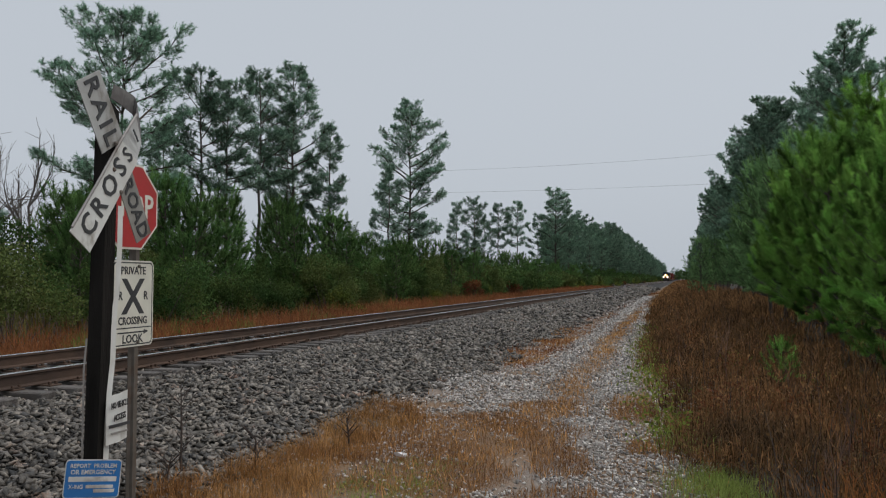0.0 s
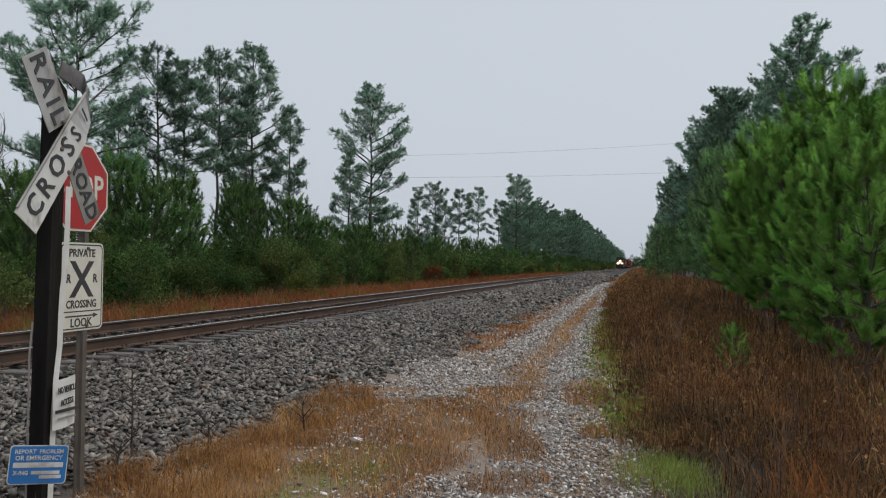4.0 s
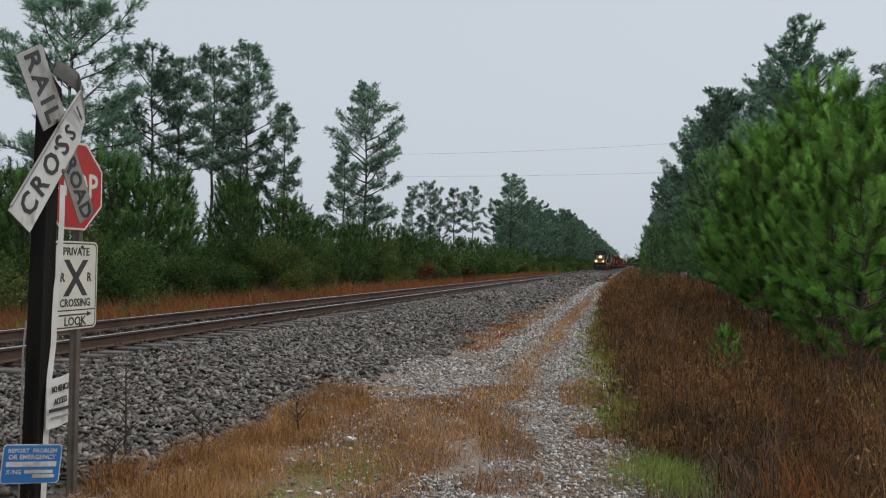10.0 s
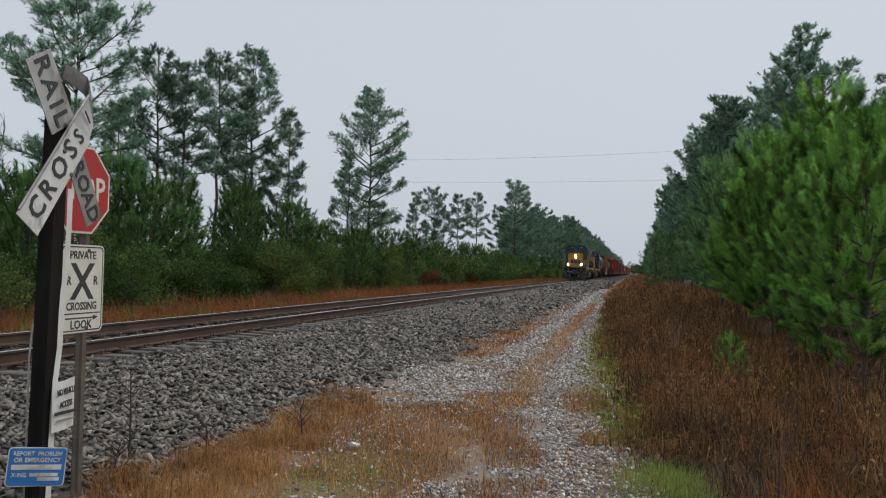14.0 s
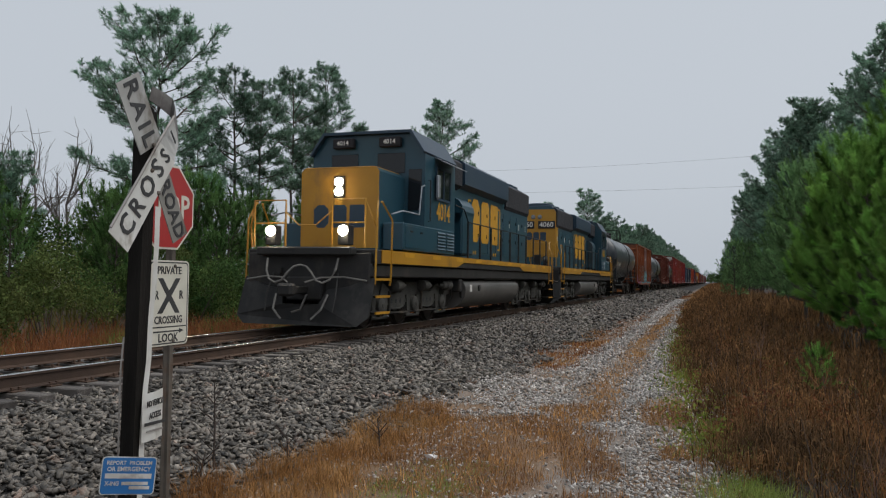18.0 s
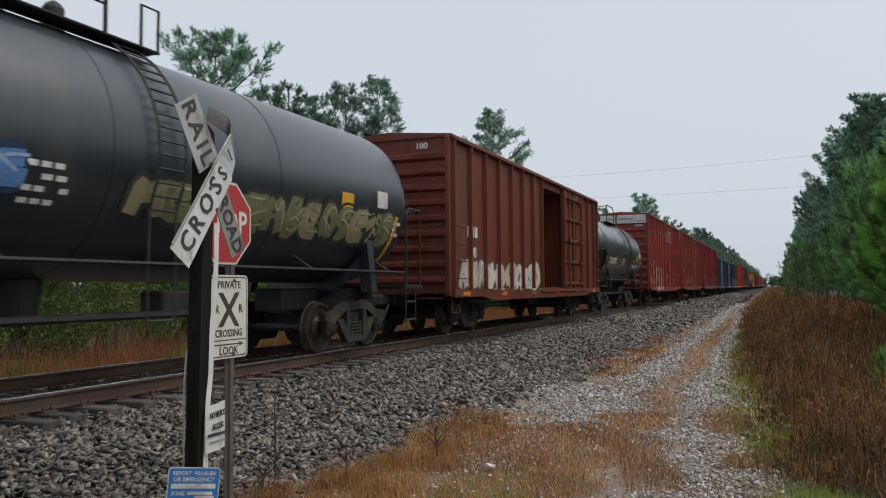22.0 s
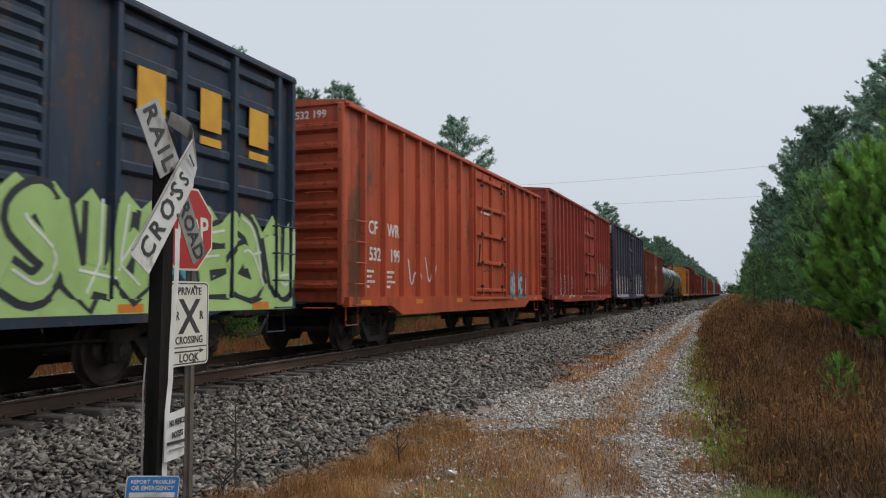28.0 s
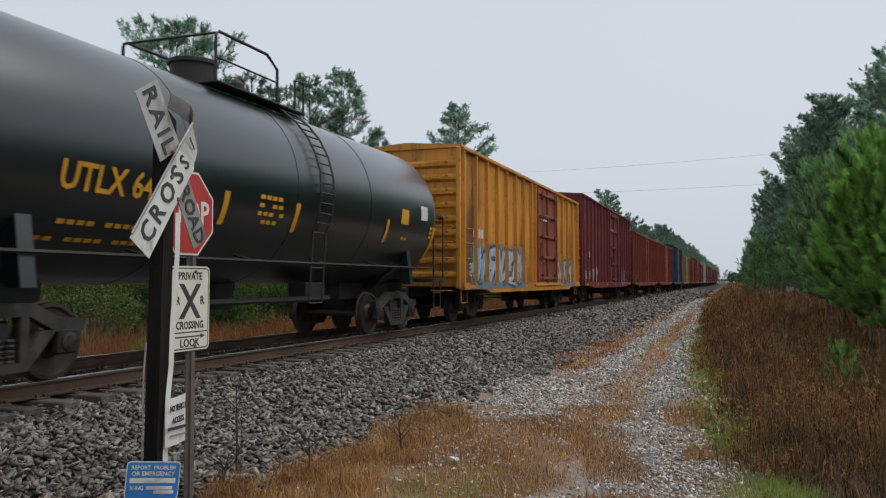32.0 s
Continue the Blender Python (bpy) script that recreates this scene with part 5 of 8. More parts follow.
def stop_sign():
    x0, y0 = 4.315, 5.025
    z0 = float(ground_z(x0, y0))
    sign = thing("stop_sign", "red stop and cream crossing signs on a steel channel post", "road sign", place=pose(x0, y0, z0))
    post = Mesh().prism([(-0.030, -0.04), (-0.024, -0.04), (-0.010, -0.022), (0.012, -0.020), (0.012, 0.020), (-0.010, 0.022), (-0.024, 0.04), (-0.030, 0.04), (-0.016, 0.014), (0.004, 0.012), (0.004, -0.012), (-0.016, -0.014)], 2, -0.3, 2.46)
    part("channel_post", post, M_UPOST, sign, "rust-stained steel channel post")
    zc = 1.615 - z0
    octo = lambda r: [(r * math.cos(radians(22.5 + 45 * k)) - 0.10, zc + r * math.sin(radians(22.5 + 45 * k))) for k in range(8)]
    st = part("stop_plate", plate(octo(0.335), 0.003, 0.020), M_SIGNCREAM, sign, "octagonal stop plate")
    part("red_field", plate(octo(0.318), 0.001, 0.0222), M_SIGNRED, st, "faded red field")
    text("STOP", 0.245, M_SIGNCREAM, st, side(0.024, -0.10, zc), 0.86)
    part("bolt", Mesh().lathe([(0.022, 0.014), (0.032, 0.012)], 0, (0, 0.0, zc - 0.22), n=8), M_UPOST, st)
    zx = 0.915 - z0
    pv = part("crossing_plate", Mesh().prism([(y - 0.055, zx + z) for y, z in rounded(0.46, 0.62, 0.04)], 0, 0.017, 0.020), M_SIGNCREAM, sign, "cream private crossing sign with black print")

    def ink(o, name="printed_shape"):
        return part(name, Mesh().prism(o, 0, 0.020, 0.0215), M_SIGNINK, pv)

    outer, inner = rounded(0.437, 0.597, 0.032), rounded(0.419, 0.579, 0.027)
    ring, n = Mesh(), len(outer)
    ring.add([(0.0212, y - 0.055, zx + z) for y, z in outer] + [(0.0212, y - 0.055, zx + z) for y, z in inner], [(i, (i + 1) % n, n + (i + 1) % n, n + i) for i in range(n)])
    part("printed_border", ring, M_SIGNINK, pv)
    text("PRIVATE", 0.078, M_SIGNINK, pv, side(0.0205, -0.055, zx + 0.235), 0.95)
    text("CROSSING", 0.078, M_SIGNINK, pv, side(0.0205, -0.055, zx - 0.125), 0.85)
    text("LOOK", 0.085, M_SIGNINK, pv, side(0.0205, -0.055, zx - 0.255), 0.95)
    for q in (-1, 1):
        text("R", 0.088, M_SIGNINK, pv, side(0.0205, q * 0.14 - 0.055, zx + 0.055), 0.9)
        c, w = 0.0, 0.028
        a = [(-0.10 * q - w, zx - 0.075), (-0.10 * q + w, zx - 0.075), (0.10 * q + w, zx + 0.18), (0.10 * q - w, zx + 0.18)]
        m = Mesh().prism([(y - 0.055, z) for y, z in a], 0, 0.020, 0.0215 + 0.0004 * q)
        part("printed_cross", m, M_SIGNINK, pv)
    ink([(-0.26, zx - 0.178), (0.15, zx - 0.178), (0.15, zx - 0.170), (-0.26, zx - 0.170)], "printed_line")
    ink([(-0.22, zx - 0.212), (0.07, zx - 0.212), (0.07, zx - 0.225), (0.125, zx - 0.207), (0.07, zx - 0.189), (0.07, zx - 0.202), (-0.22, zx - 0.202)], "printed_arrow")
    for z in (0.27, -0.28):
        part("bolt", Mesh().lathe([(0.0215, 0.013), (0.032, 0.011)], 0, (0, 0.0, zx + z), n=8), M_UPOST, pv)
    return sign


stop_sign()

# ---- power line crossing high over the track ----
M_CABLE = mat("dark_power_cable", (0.12, 0.12, 0.125), (0.16, 0.16, 0.165), 1, 0.6, bump=0)
M_POLE = mat("grey_utility_pole", (0.09, 0.075, 0.06), (0.13, 0.11, 0.09), 1, 0.9)


def power_line():
    poles = []
    for i, (x, y) in enumerate(((-21.9, 88.0), (34.0, 88.0))):
        m = Mesh().tube([(0, 0, -0.5), (0, 0, 13.9)], [0.15, 0.09], 8)
        z0 = float(ground_z(x, y))
        p = thing("utility_pole", "tall thin wooden utility pole half hidden by trees", "utility pole", "power line poles", place=pose(x, y, z0), data=m.data("utility_pole", M_POLE))
    for za, zb, sag in ((13.4, 15.6, 0.7), (10.9, 11.7, 0.4)):
        pts = []
        for k in range(25):
            t = k / 24
            pts.append((-21.9 + 55.9 * t, 88.0, za + (zb - za) * t - 4 * sag * t * (1 - t)))
        thing("power_cable", "thin dark power cable strung over the track", "cable", "power cables", data=Mesh().tube(pts, 0.009, 4).data("power_cable", M_CABLE))


power_line()

# ---- litter and broken sleeper ends ----
M_PAPER = mat("white_litter", (0.75, 0.73, 0.72), (0.62, 0.58, 0.57), 6, 0.6)


def litter(x, y, size, seed, name, label):
    r = random.Random(seed)
    m = Mesh()
    n = 7
    ring = [(size * (0.7 + 0.5 * r.random()) * math.cos(6.283 * k / n), 0.5 * size * (0.7 + 0.5 * r.random()) * math.sin(6.283 * k / n), 0.01 + 0.03 * r.random()) for k in range(n)]
    low = [(px * 0.8, py * 0.8, 0.0) for px, py, pz in ring]
    m.add(ring + low + [(0, 0, 0.035)], [(k, (k + 1) % n, 2 * n) for k in range(n)] + [(k, (k + 1) % n, n + (k + 1) % n, n + k) for k in range(n)] + [tuple(range(2 * n - 1, n - 1, -1))])
    thing(name, label, "litter", "litter on the verge", place=pose(x, y, float(ground_z(x, y)) + 0.03, 0, 0, -20), data=m.data(name, M_PAPER))


litter(5.69, 6.97, 0.085, 1, "crumpled_paper", "crumpled white paper lying on the dry grass")
litter(6.05, 4.9, 0.06, 2, "crumpled_paper", "small scrap of white paper in the green grass")
M_OLDWOOD = mat("rotten_dark_wood", (0.03, 0.026, 0.023), (0.06, 0.05, 0.045), 4, 0.9, 0, 0.6, 30)


def old_wood(x, y, length, turn, seed):
    r = random.Random(seed)
    m = Mesh().box(-length / 2, length / 2, -0.05, 0.05, 0, 0.08, 0.02)
    m.box(-length / 2 - 0.1, -length / 4, -0.02, 0.04, 0.01, 0.06, 0.01)
    thing("wood_scrap", "dark rotten sleeper splinter lying on the ballast", "wood scrap", "sleeper scraps", place=pose(x, y, float(ground_z(x, y)) + 0.02, 0, r.uniform(-4, 4), turn), data=m.data("wood_scrap", M_OLDWOOD))


old_wood(2.6, 23.9, 1.5, 105, 1)
old_wood(3.6, 26.2, 0.9, 110, 2)
old_wood(3.7, 19.6, 0.6, 120, 3)
old_wood(3.85, 17.1, 0.3, 15, 4)
old_wood(3.95, 16.2, 0.3, 100, 5)
old_wood(3.0, 51.0, 1.0, 100, 6)

# ---- the train ----
SPEED = 23.14
M_BLACK = mat("black_tank_paint", (0.0018, 0.0065, 0.0085), (0.004, 0.010, 0.0125), 0.8, 0.3, 0, 0.012, 30, dirt=(0.009, 0.016, 0.018), dirt_amount=0.12, spec=0.55, coat=0.8)
M_GREYTANK = mat("dusty_black_tank_paint", (0.008, 0.0125, 0.018), (0.016, 0.0215, 0.029), 0.7, 0.38, 0, 0.02, 30, dirt=(0.035, 0.035, 0.034), dirt_amount=0.15, spec=0.6, coat=0.5)
M_BLUE = mat("dark_blue_enamel", (0.014, 0.054, 0.08), (0.02, 0.067, 0.094), 0.6, 0.36, 0, 0.06, 25, dirt=(0.05, 0.055, 0.058), dirt_amount=0.15)
M_BLUEROOF = mat("dark_blue_roof_paint", (0.012, 0.036, 0.065), (0.022, 0.045, 0.07), 0.8, 0.5, 0, 0.1, 25)
M_YELLOW = mat("yellow_enamel", (0.45, 0.225, 0.014), (0.38, 0.18, 0.012), 0.9, 0.45, 0, 0.06, 25, dirt=(0.20, 0.11, 0.03), dirt_amount=0.15)
M_MESHDARK = mat("black_radiator_mesh", (0.012, 0.012, 0.015), (0.02, 0.02, 0.025), 3, 0.8, 0, 0.5, 200)
M_FUEL = mat("dusty_grey_fuel_tank", (0.065, 0.062, 0.058), (0.11, 0.102, 0.094), 0.8, 0.5, 0, 0.06, 20, dirt=(0.16, 0.14, 0.12), dirt_amount=0.3)
M_WHITE = mat("white_lettering", (0.72, 0.70, 0.66), (0.55, 0.53, 0.5), 4, 0.6, bump=0)
M_YMARK = mat("yellow_marking", (0.62, 0.33, 0.02), (0.54, 0.26, 0.02), 4, 0.5, bump=0)
M_LAMP = mat("lit_headlamp", (1.0, 0.86, 0.62), (1.0, 0.86, 0.62), 1, 0.3, bump=0, glow=100.0)
M_LAMPOFF = mat("unlit_lamp_glass", (0.16, 0.16, 0.165), (0.26, 0.26, 0.26), 6, 0.15, 0.3, 0.05)
M_GLASS = mat("dark_cab_glass", (0.008, 0.009, 0.011), (0.005, 0.006, 0.008), 1, 0.08, bump=0, spec=0.45)
M_HOSE = mat("grey_air_hose", (0.22, 0.205, 0.18), (0.14, 0.13, 0.12), 3, 0.6)
M_ORANGE = mat("orange_reflector", (0.62, 0.20, 0.02), (0.5, 0.17, 0.03), 3, 0.4, bump=0)
M_ALU = mat("bare_grey_metal", (0.42, 0.43, 0.45), (0.33, 0.34, 0.36), 3, 0.35, 0.7, 0.1)


def wheelset_data(r, name="wheelset"):
    m = Mesh()
    m.lathe([(-1.02, 0.07), (1.02, 0.07)], 0, n=10)
    for s in (-1, 1):
        m.lathe([(s * 0.69, r + 0.025), (s * 0.715, r + 0.02), (s * 0.725, r), (s * 0.815, r - 0.006), (s * 0.82, r - 0.05), (s * 0.79, r - 0.07), (s * 0.77, 0.2), (s * 0.83, 0.14), (s * 0.83, 0.07)], 0, n=28, caps=False)
        m.lathe([(s * 0.69, r + 0.025), (s * 0.7, r - 0.06), (s * 0.73, 0.2), (s * 0.69, 0.14), (s * 0.69, 0.07)], 0, n=28, caps=False)
        m.lathe([(s * 0.98, 0.115), (s * 1.09, 0.11), (s * 1.11, 0.06)], 0, n=12)
        for k in range(3):
            a = k * 2.094
            m.box(s * 1.1 - 0.015, s * 1.1 + 0.02, 0.06 * math.cos(a) - 0.016, 0.06 * math.cos(a) + 0.016, 0.06 * math.sin(a) - 0.016, 0.06 * math.sin(a) + 0.016)
    return m.data(name, M_TREAD, smooth=True)


def freight_truck(r=0.44):
    """A three-piece bogie: bolster with two cast side frames, spring nests and wheelsets."""
    b = Mesh().box(-1.0, 1.0, -0.18, 0.18, 0.42, 0.70, 0.03)
    b.lathe([(0.68, 0.3), (0.78, 0.3)], 2, n=14)
    truck = new("truck", b.data("truck", M_STEELDARK))
    for s in (-1, 1):
        m = Mesh()
        x0, x1 = sorted((s * 0.93, s * 1.06))
        m.prism([(-1.12, 0.56), (-0.72, 0.56), (-0.36, 0.74), (0.36, 0.74), (0.72, 0.56), (1.12, 0.56), (1.12, 0.70), (0.74, 0.72), (0.42, 0.88), (-0.42, 0.88), (-0.74, 0.72), (-1.12, 0.70)], 0, x0, x1)
        m.prism([(-0.72, 0.58), (-0.50, 0.58), (-0.24, 0.26), (0.24, 0.26), (0.50, 0.58), (0.72, 0.58), (0.34, 0.16), (-0.34, 0.16)], 0, x0, x1)
        for t in (-1, 1):
            a, c = sorted((t * 0.24, t * 0.36))
            m.box(x0, x1, a, c, 0.2, 0.78, 0.01)
            a, c = sorted((t * 0.76, t * 1.04))
            m.box(x0 - 0.01, x1 + 0.01, a, c, r - 0.14, r + 0.16, 0.03)
        part("side_frame", m, M_TRUCK, truck, "dusty cast-steel side frame")
        sp = Mesh()
        for k in (-0.14, 0.0, 0.14):
            for j in range(5):
                sp.lathe([(0.0, 0.058), (0.022, 0.068), (0.044, 0.058)], 2, (s * 1.0, k, 0.25 + 0.055 * j), n=10)
        tagged(part("spring_nest", sp, M_STEELDARK, truck, "nest of coil springs"), kind="stuff")
        part("brake_beam", Mesh().tube([(s * 0.85, -0.4, 0.42), (s * 0.85, 0.4, 0.42)], 0.035, 6), M_STEELDARK, truck)
    w = wheelset_data(r)
    for t in (-1, 1):
        part("wheelset", w, None, truck, "worn steel wheelset", place=pose(0, t * 0.89, r))
    return truck


def coupler_data():
    m = Mesh()
    m.box(-0.1, 0.1, -0.55, 0.1, 0.76, 0.92, 0.02)
    m.box(-0.17, 0.17, -0.75, -0.5, 0.72, 0.98, 0.05)
    m.tube([(0.22, -0.2, 0.75), (0.24, -0.5, 0.45), (0.15, -0.72, 0.4)], 0.025, 6)
    return m.data("coupler", M_STEELDARK)


COUPLER, TRUCK = coupler_data(), freight_truck()
fresh_truck = [TRUCK]


def running_gear(car, centre, half):
    """Two bogies and two couplers under a car."""
    for s in (-1, 1):
        truck = fresh_truck.pop() if fresh_truck else copy_thing(TRUCK, pose(0, 0, 0))
        truck.matrix_basis = pose(0, s * centre, 0)
        truck.parent = car
        part("coupler", COUPLER, None, car, place=pose(0, s * (half - 0.05), 0, 0, 0, 0 if s < 0 else 180))


TONES = {
    # fills, outline, ground (or nothing), highlight
    "cyan": ([(0.09, 0.40, 0.44), (0.40, 0.58, 0.55), (0.06, 0.33, 0.42), (0.17, 0.09, 0.30)], (0.03, 0.02, 0.04), (0.05, 0.22, 0.27), (0.62, 0.66, 0.62)),
    "pink": ([(0.50, 0.07, 0.24), (0.30, 0.04, 0.15), (0.22, 0.10, 0.30)], (0.04, 0.015, 0.03), (0.36, 0.045, 0.16), (0.62, 0.35, 0.45)),
    "white": ([(0.60, 0.56, 0.48), (0.52, 0.42, 0.28), (0.42, 0.37, 0.33)], (0.07, 0.05, 0.04), None, (0.66, 0.64, 0.58)),
    "silver": ([(0.42, 0.45, 0.47), (0.36, 0.40, 0.44), (0.24, 0.38, 0.46)], (0.025, 0.05, 0.10), (0.17, 0.20, 0.24), (0.62, 0.64, 0.66)),
    "green": ([(0.40, 0.57, 0.22), (0.34, 0.50, 0.17), (0.06, 0.26, 0.33)], (0.02, 0.025, 0.03), (0.36, 0.52, 0.19), (0.66, 0.68, 0.62)),
    "violet": ([(0.60, 0.61, 0.64), (0.16, 0.13, 0.36), (0.45, 0.47, 0.52)], (0.02, 0.03, 0.07), (0.08, 0.14, 0.36), (0.66, 0.67, 0.70)),
    "olive": ([(0.26, 0.23, 0.12), (0.17, 0.17, 0.08)], (0.03, 0.035, 0.03), None, (0.34, 0.31, 0.22)),
    "pale": ([(0.56, 0.55, 0.52), (0.30, 0.46, 0.56), (0.52, 0.36, 0.28), (0.50, 0.42, 0.14)], (0.09, 0.12, 0.20), (0.46, 0.44, 0.47), (0.66, 0.66, 0.64)),
    "ghost": ([(0.16, 0.16, 0.18), (0.36, 0.37, 0.36), (0.5, 0.5, 0.46)], (0.62, 0.62, 0.60), (0.36, 0.37, 0.38), (0.62, 0.62, 0.6)),
    "outline": ([(0.30, 0.055, 0.045), (0.27, 0.05, 0.04)], (0.62, 0.58, 0.56), None, (0.60, 0.5, 0.48)),
    "blue": ([(0.06, 0.16, 0.42), (0.10, 0.22, 0.46)], (0.02, 0.04, 0.10), None, (0.3, 0.4, 0.55)),
}
SPRAYS = {}


def spray_paint(tone):
    if tone not in SPRAYS:
        SPRAYS[tone] = mat("sprayed_paint", tone, tuple(c * 0.82 for c in tone), 2.2, 0.6, 0, 0.05, 30, dirt=tuple(0.5 * c + 0.03 for c in tone), dirt_amount=0.12)
    return SPRAYS[tone]


# pen strokes of made-up letterforms in a unit square: no real words
STROKES = (
    (((0.1, 0.0), (0.05, 0.6), (0.3, 1.0), (0.75, 0.9), (0.7, 0.55), (0.2, 0.45)), ((0.5, 0.45), (0.95, 0.0))),
    (((0.15, 1.0), (0.1, 0.3), (0.4, 0.0), (0.8, 0.15), (0.9, 0.95)),),
    (((0.9, 0.85), (0.4, 1.0), (0.1, 0.65), (0.5, 0.5), (0.9, 0.3), (0.5, 0.0), (0.05, 0.12)),),
    (((0.1, 0.0), (0.2, 1.0), (0.55, 0.45), (0.85, 1.0), (0.9, 0.0)),),
    (((0.9, 0.95), (0.15, 0.9), (0.1, 0.05), (0.95, 0.1)), ((0.1, 0.5), (0.75, 0.52))),
    (((0.5, 1.0), (0.1, 0.7), (0.1, 0.3), (0.5, 0.0), (0.9, 0.3), (0.9, 0.7), (0.5, 1.0)),),
    (((0.1, 1.0), (0.45, 0.0), (0.9, 1.0)),),
)


def smooth_line(p):
    for _ in range(2):
        q = [p[0]]
        for u, v in zip(p, p[1:]):
            q += [(0.75 * u[0] + 0.25 * v[0], 0.75 * u[1] + 0.25 * v[1]), (0.25 * u[0] + 0.75 * v[0], 0.25 * u[1] + 0.75 * v[1])]
        p = q + [p[-1]]
    return p


def ribbon(p, wide):
    """A stroke of even width as quads in y, z."""
    left, right = [], []
    for i, (y, z) in enumerate(p):
        u, v = p[max(0, i - 1)], p[min(len(p) - 1, i + 1)]
        dy, dz = v[0] - u[0], v[1] - u[1]
        k = wide / 2 / max(1e-6, math.hypot(dy, dz))
        left.append((y - dz * k, z + dy * k)), right.append((y + dz * k, z - dy * k))
    return [[left[i], left[i + 1], right[i + 1], right[i]] for i in range(len(p) - 1)]


def cut(poly, axis, lo, hi):
    """The part of a flat polygon between two limits of one axis."""
    for sign, lim in ((1, lo), (-1, hi)):
        out = []
        for u, v in zip(poly, poly[1:] + poly[:1]):
            a, b = sign * (u[axis] - lim), sign * (v[axis] - lim)
            if a >= 0:
                out.append(u)
            if a * b < 0:
                t = a / (a - b)
                out.append((u[0] + (v[0] - u[0]) * t, u[1] + (v[1] - u[1]) * t))
        poly = out
        if len(poly) < 3:
            return []
    return poly


def graffiti(parent, tone, y0, y1, z0, z1, seed, lay):
    """Sprayed letterforms: a ground, dark outlines, fills and highlights, laid on the surface by lay(polygons, proud)."""
    r = random.Random(seed)
    fills, outline, ground, shine = TONES[tone]
    tall, n = z1 - z0, max(2, round((y1 - y0) / (0.5 * (z1 - z0) + 0.1)))
    cell = (y1 - y0) / n
    layers = {}
    if ground:
        tops = [z1 - tall * (0.04 if i % 2 else 0.2) * r.uniform(0.4, 1.2) for i in range(3 * n + 1)]
        step = (y1 - y0) / (3 * n)
        layers[("ground", ground)] = [[(y0 + step * i, z0 - 0.02), (y0 + step * (i + 1), z0 - 0.02), (y0 + step * (i + 1), tops[i + 1]), (y0 + step * i, tops[i])] for i in range(3 * n)]
    wide = (0.34 if ground else 0.42) * cell
    for i in range(n):
        ya, zb = y0 + cell * i + 0.04 * cell, z0 + tall * r.uniform(0.02, 0.1)
        zt, lean = z1 - tall * r.uniform(0.02, 0.16), r.uniform(-0.12, 0.18) * cell
        fill = fills[r.randrange(len(fills))]
        flip, turn = r.random() < 0.6, r.random() < 0.5
        for stroke in STROKES[r.randrange(len(STROKES))] + ((((0.0, r.random()), (0.5, r.random()), (1.15, r.random())),) if r.random() < 0.6 else ()):
            p = [((1 - u if flip else u) + r.uniform(-0.16, 0.16), (1 - v if turn else v) + r.uniform(-0.08, 0.08)) for u, v in stroke]
            p = [(ya + cell * (0.02 + 0.9 * u) + lean * v, zb + wide * 0.5 + (zt - zb - wide) * min(1, max(0, v))) for u, v in p]
            p = smooth_line(p) if r.random() < 0.6 else p
            layers.setdefault(("outline", outline), []).extend(ribbon(p, wide + 0.12 + 0.03 * tall))
            layers.setdefault(("fill", fill), []).extend(ribbon(p, wide))
            q = [(y + wide * 0.28, z + wide * 0.2) for y, z in p[: len(p) * 2 // 3]]
            layers.setdefault(("shine", shine), []).extend(ribbon(q, 0.035))
    order = {"ground": 0, "outline": 1, "fill": 2, "shine": 3}
    first = None
    for key, polys in sorted(layers.items(), key=lambda e: order[e[0][0]]):
        m = lay(polys, 0.003 + 0.0037 * order[key[0]])
        if m.f:
            ob = part("graffiti" if first is None else "paint_layer", m, spray_paint(key[1]), first or parent, "sprayed graffiti lettering in overlapping colours" if first is None else "")
            tagged(ob, kind="stuff")
            first = first or ob


def tank_layer(r, zc):
    def lay(polys, proud):
        m = Mesh()
        for i, poly in enumerate(polys):
            v = []
            up = r + proud + 0.006 + 0.00025 * (i % 14)
            for y, z in poly:
                a = (z - zc) / r
                v.append((up * math.cos(a), y, zc + up * math.sin(a)))
            m.add(v, [tuple(range(len(v)))])
        return m
    return lay


def scrawl(parent, tone, y0, y1, z0, z1, seed, lay):
    """One thin looping line of spray, like a quick tag."""
    r = random.Random(seed)
    m = Mesh()
    n = max(3, int((y1 - y0) / 0.22))
    p = smooth_line([(y0 + (y1 - y0) * (i + r.uniform(-0.6, 0.6)) / n, (z0 if i % 2 else z1) + r.uniform(-0.25, 0.25) * (z1 - z0)) for i in range(n + 1)])
    m = lay(ribbon(p, 0.05), 0.004)
    part("graffiti", m, spray_paint(TONES[tone][3]), parent, "thin looping spray-painted tag")


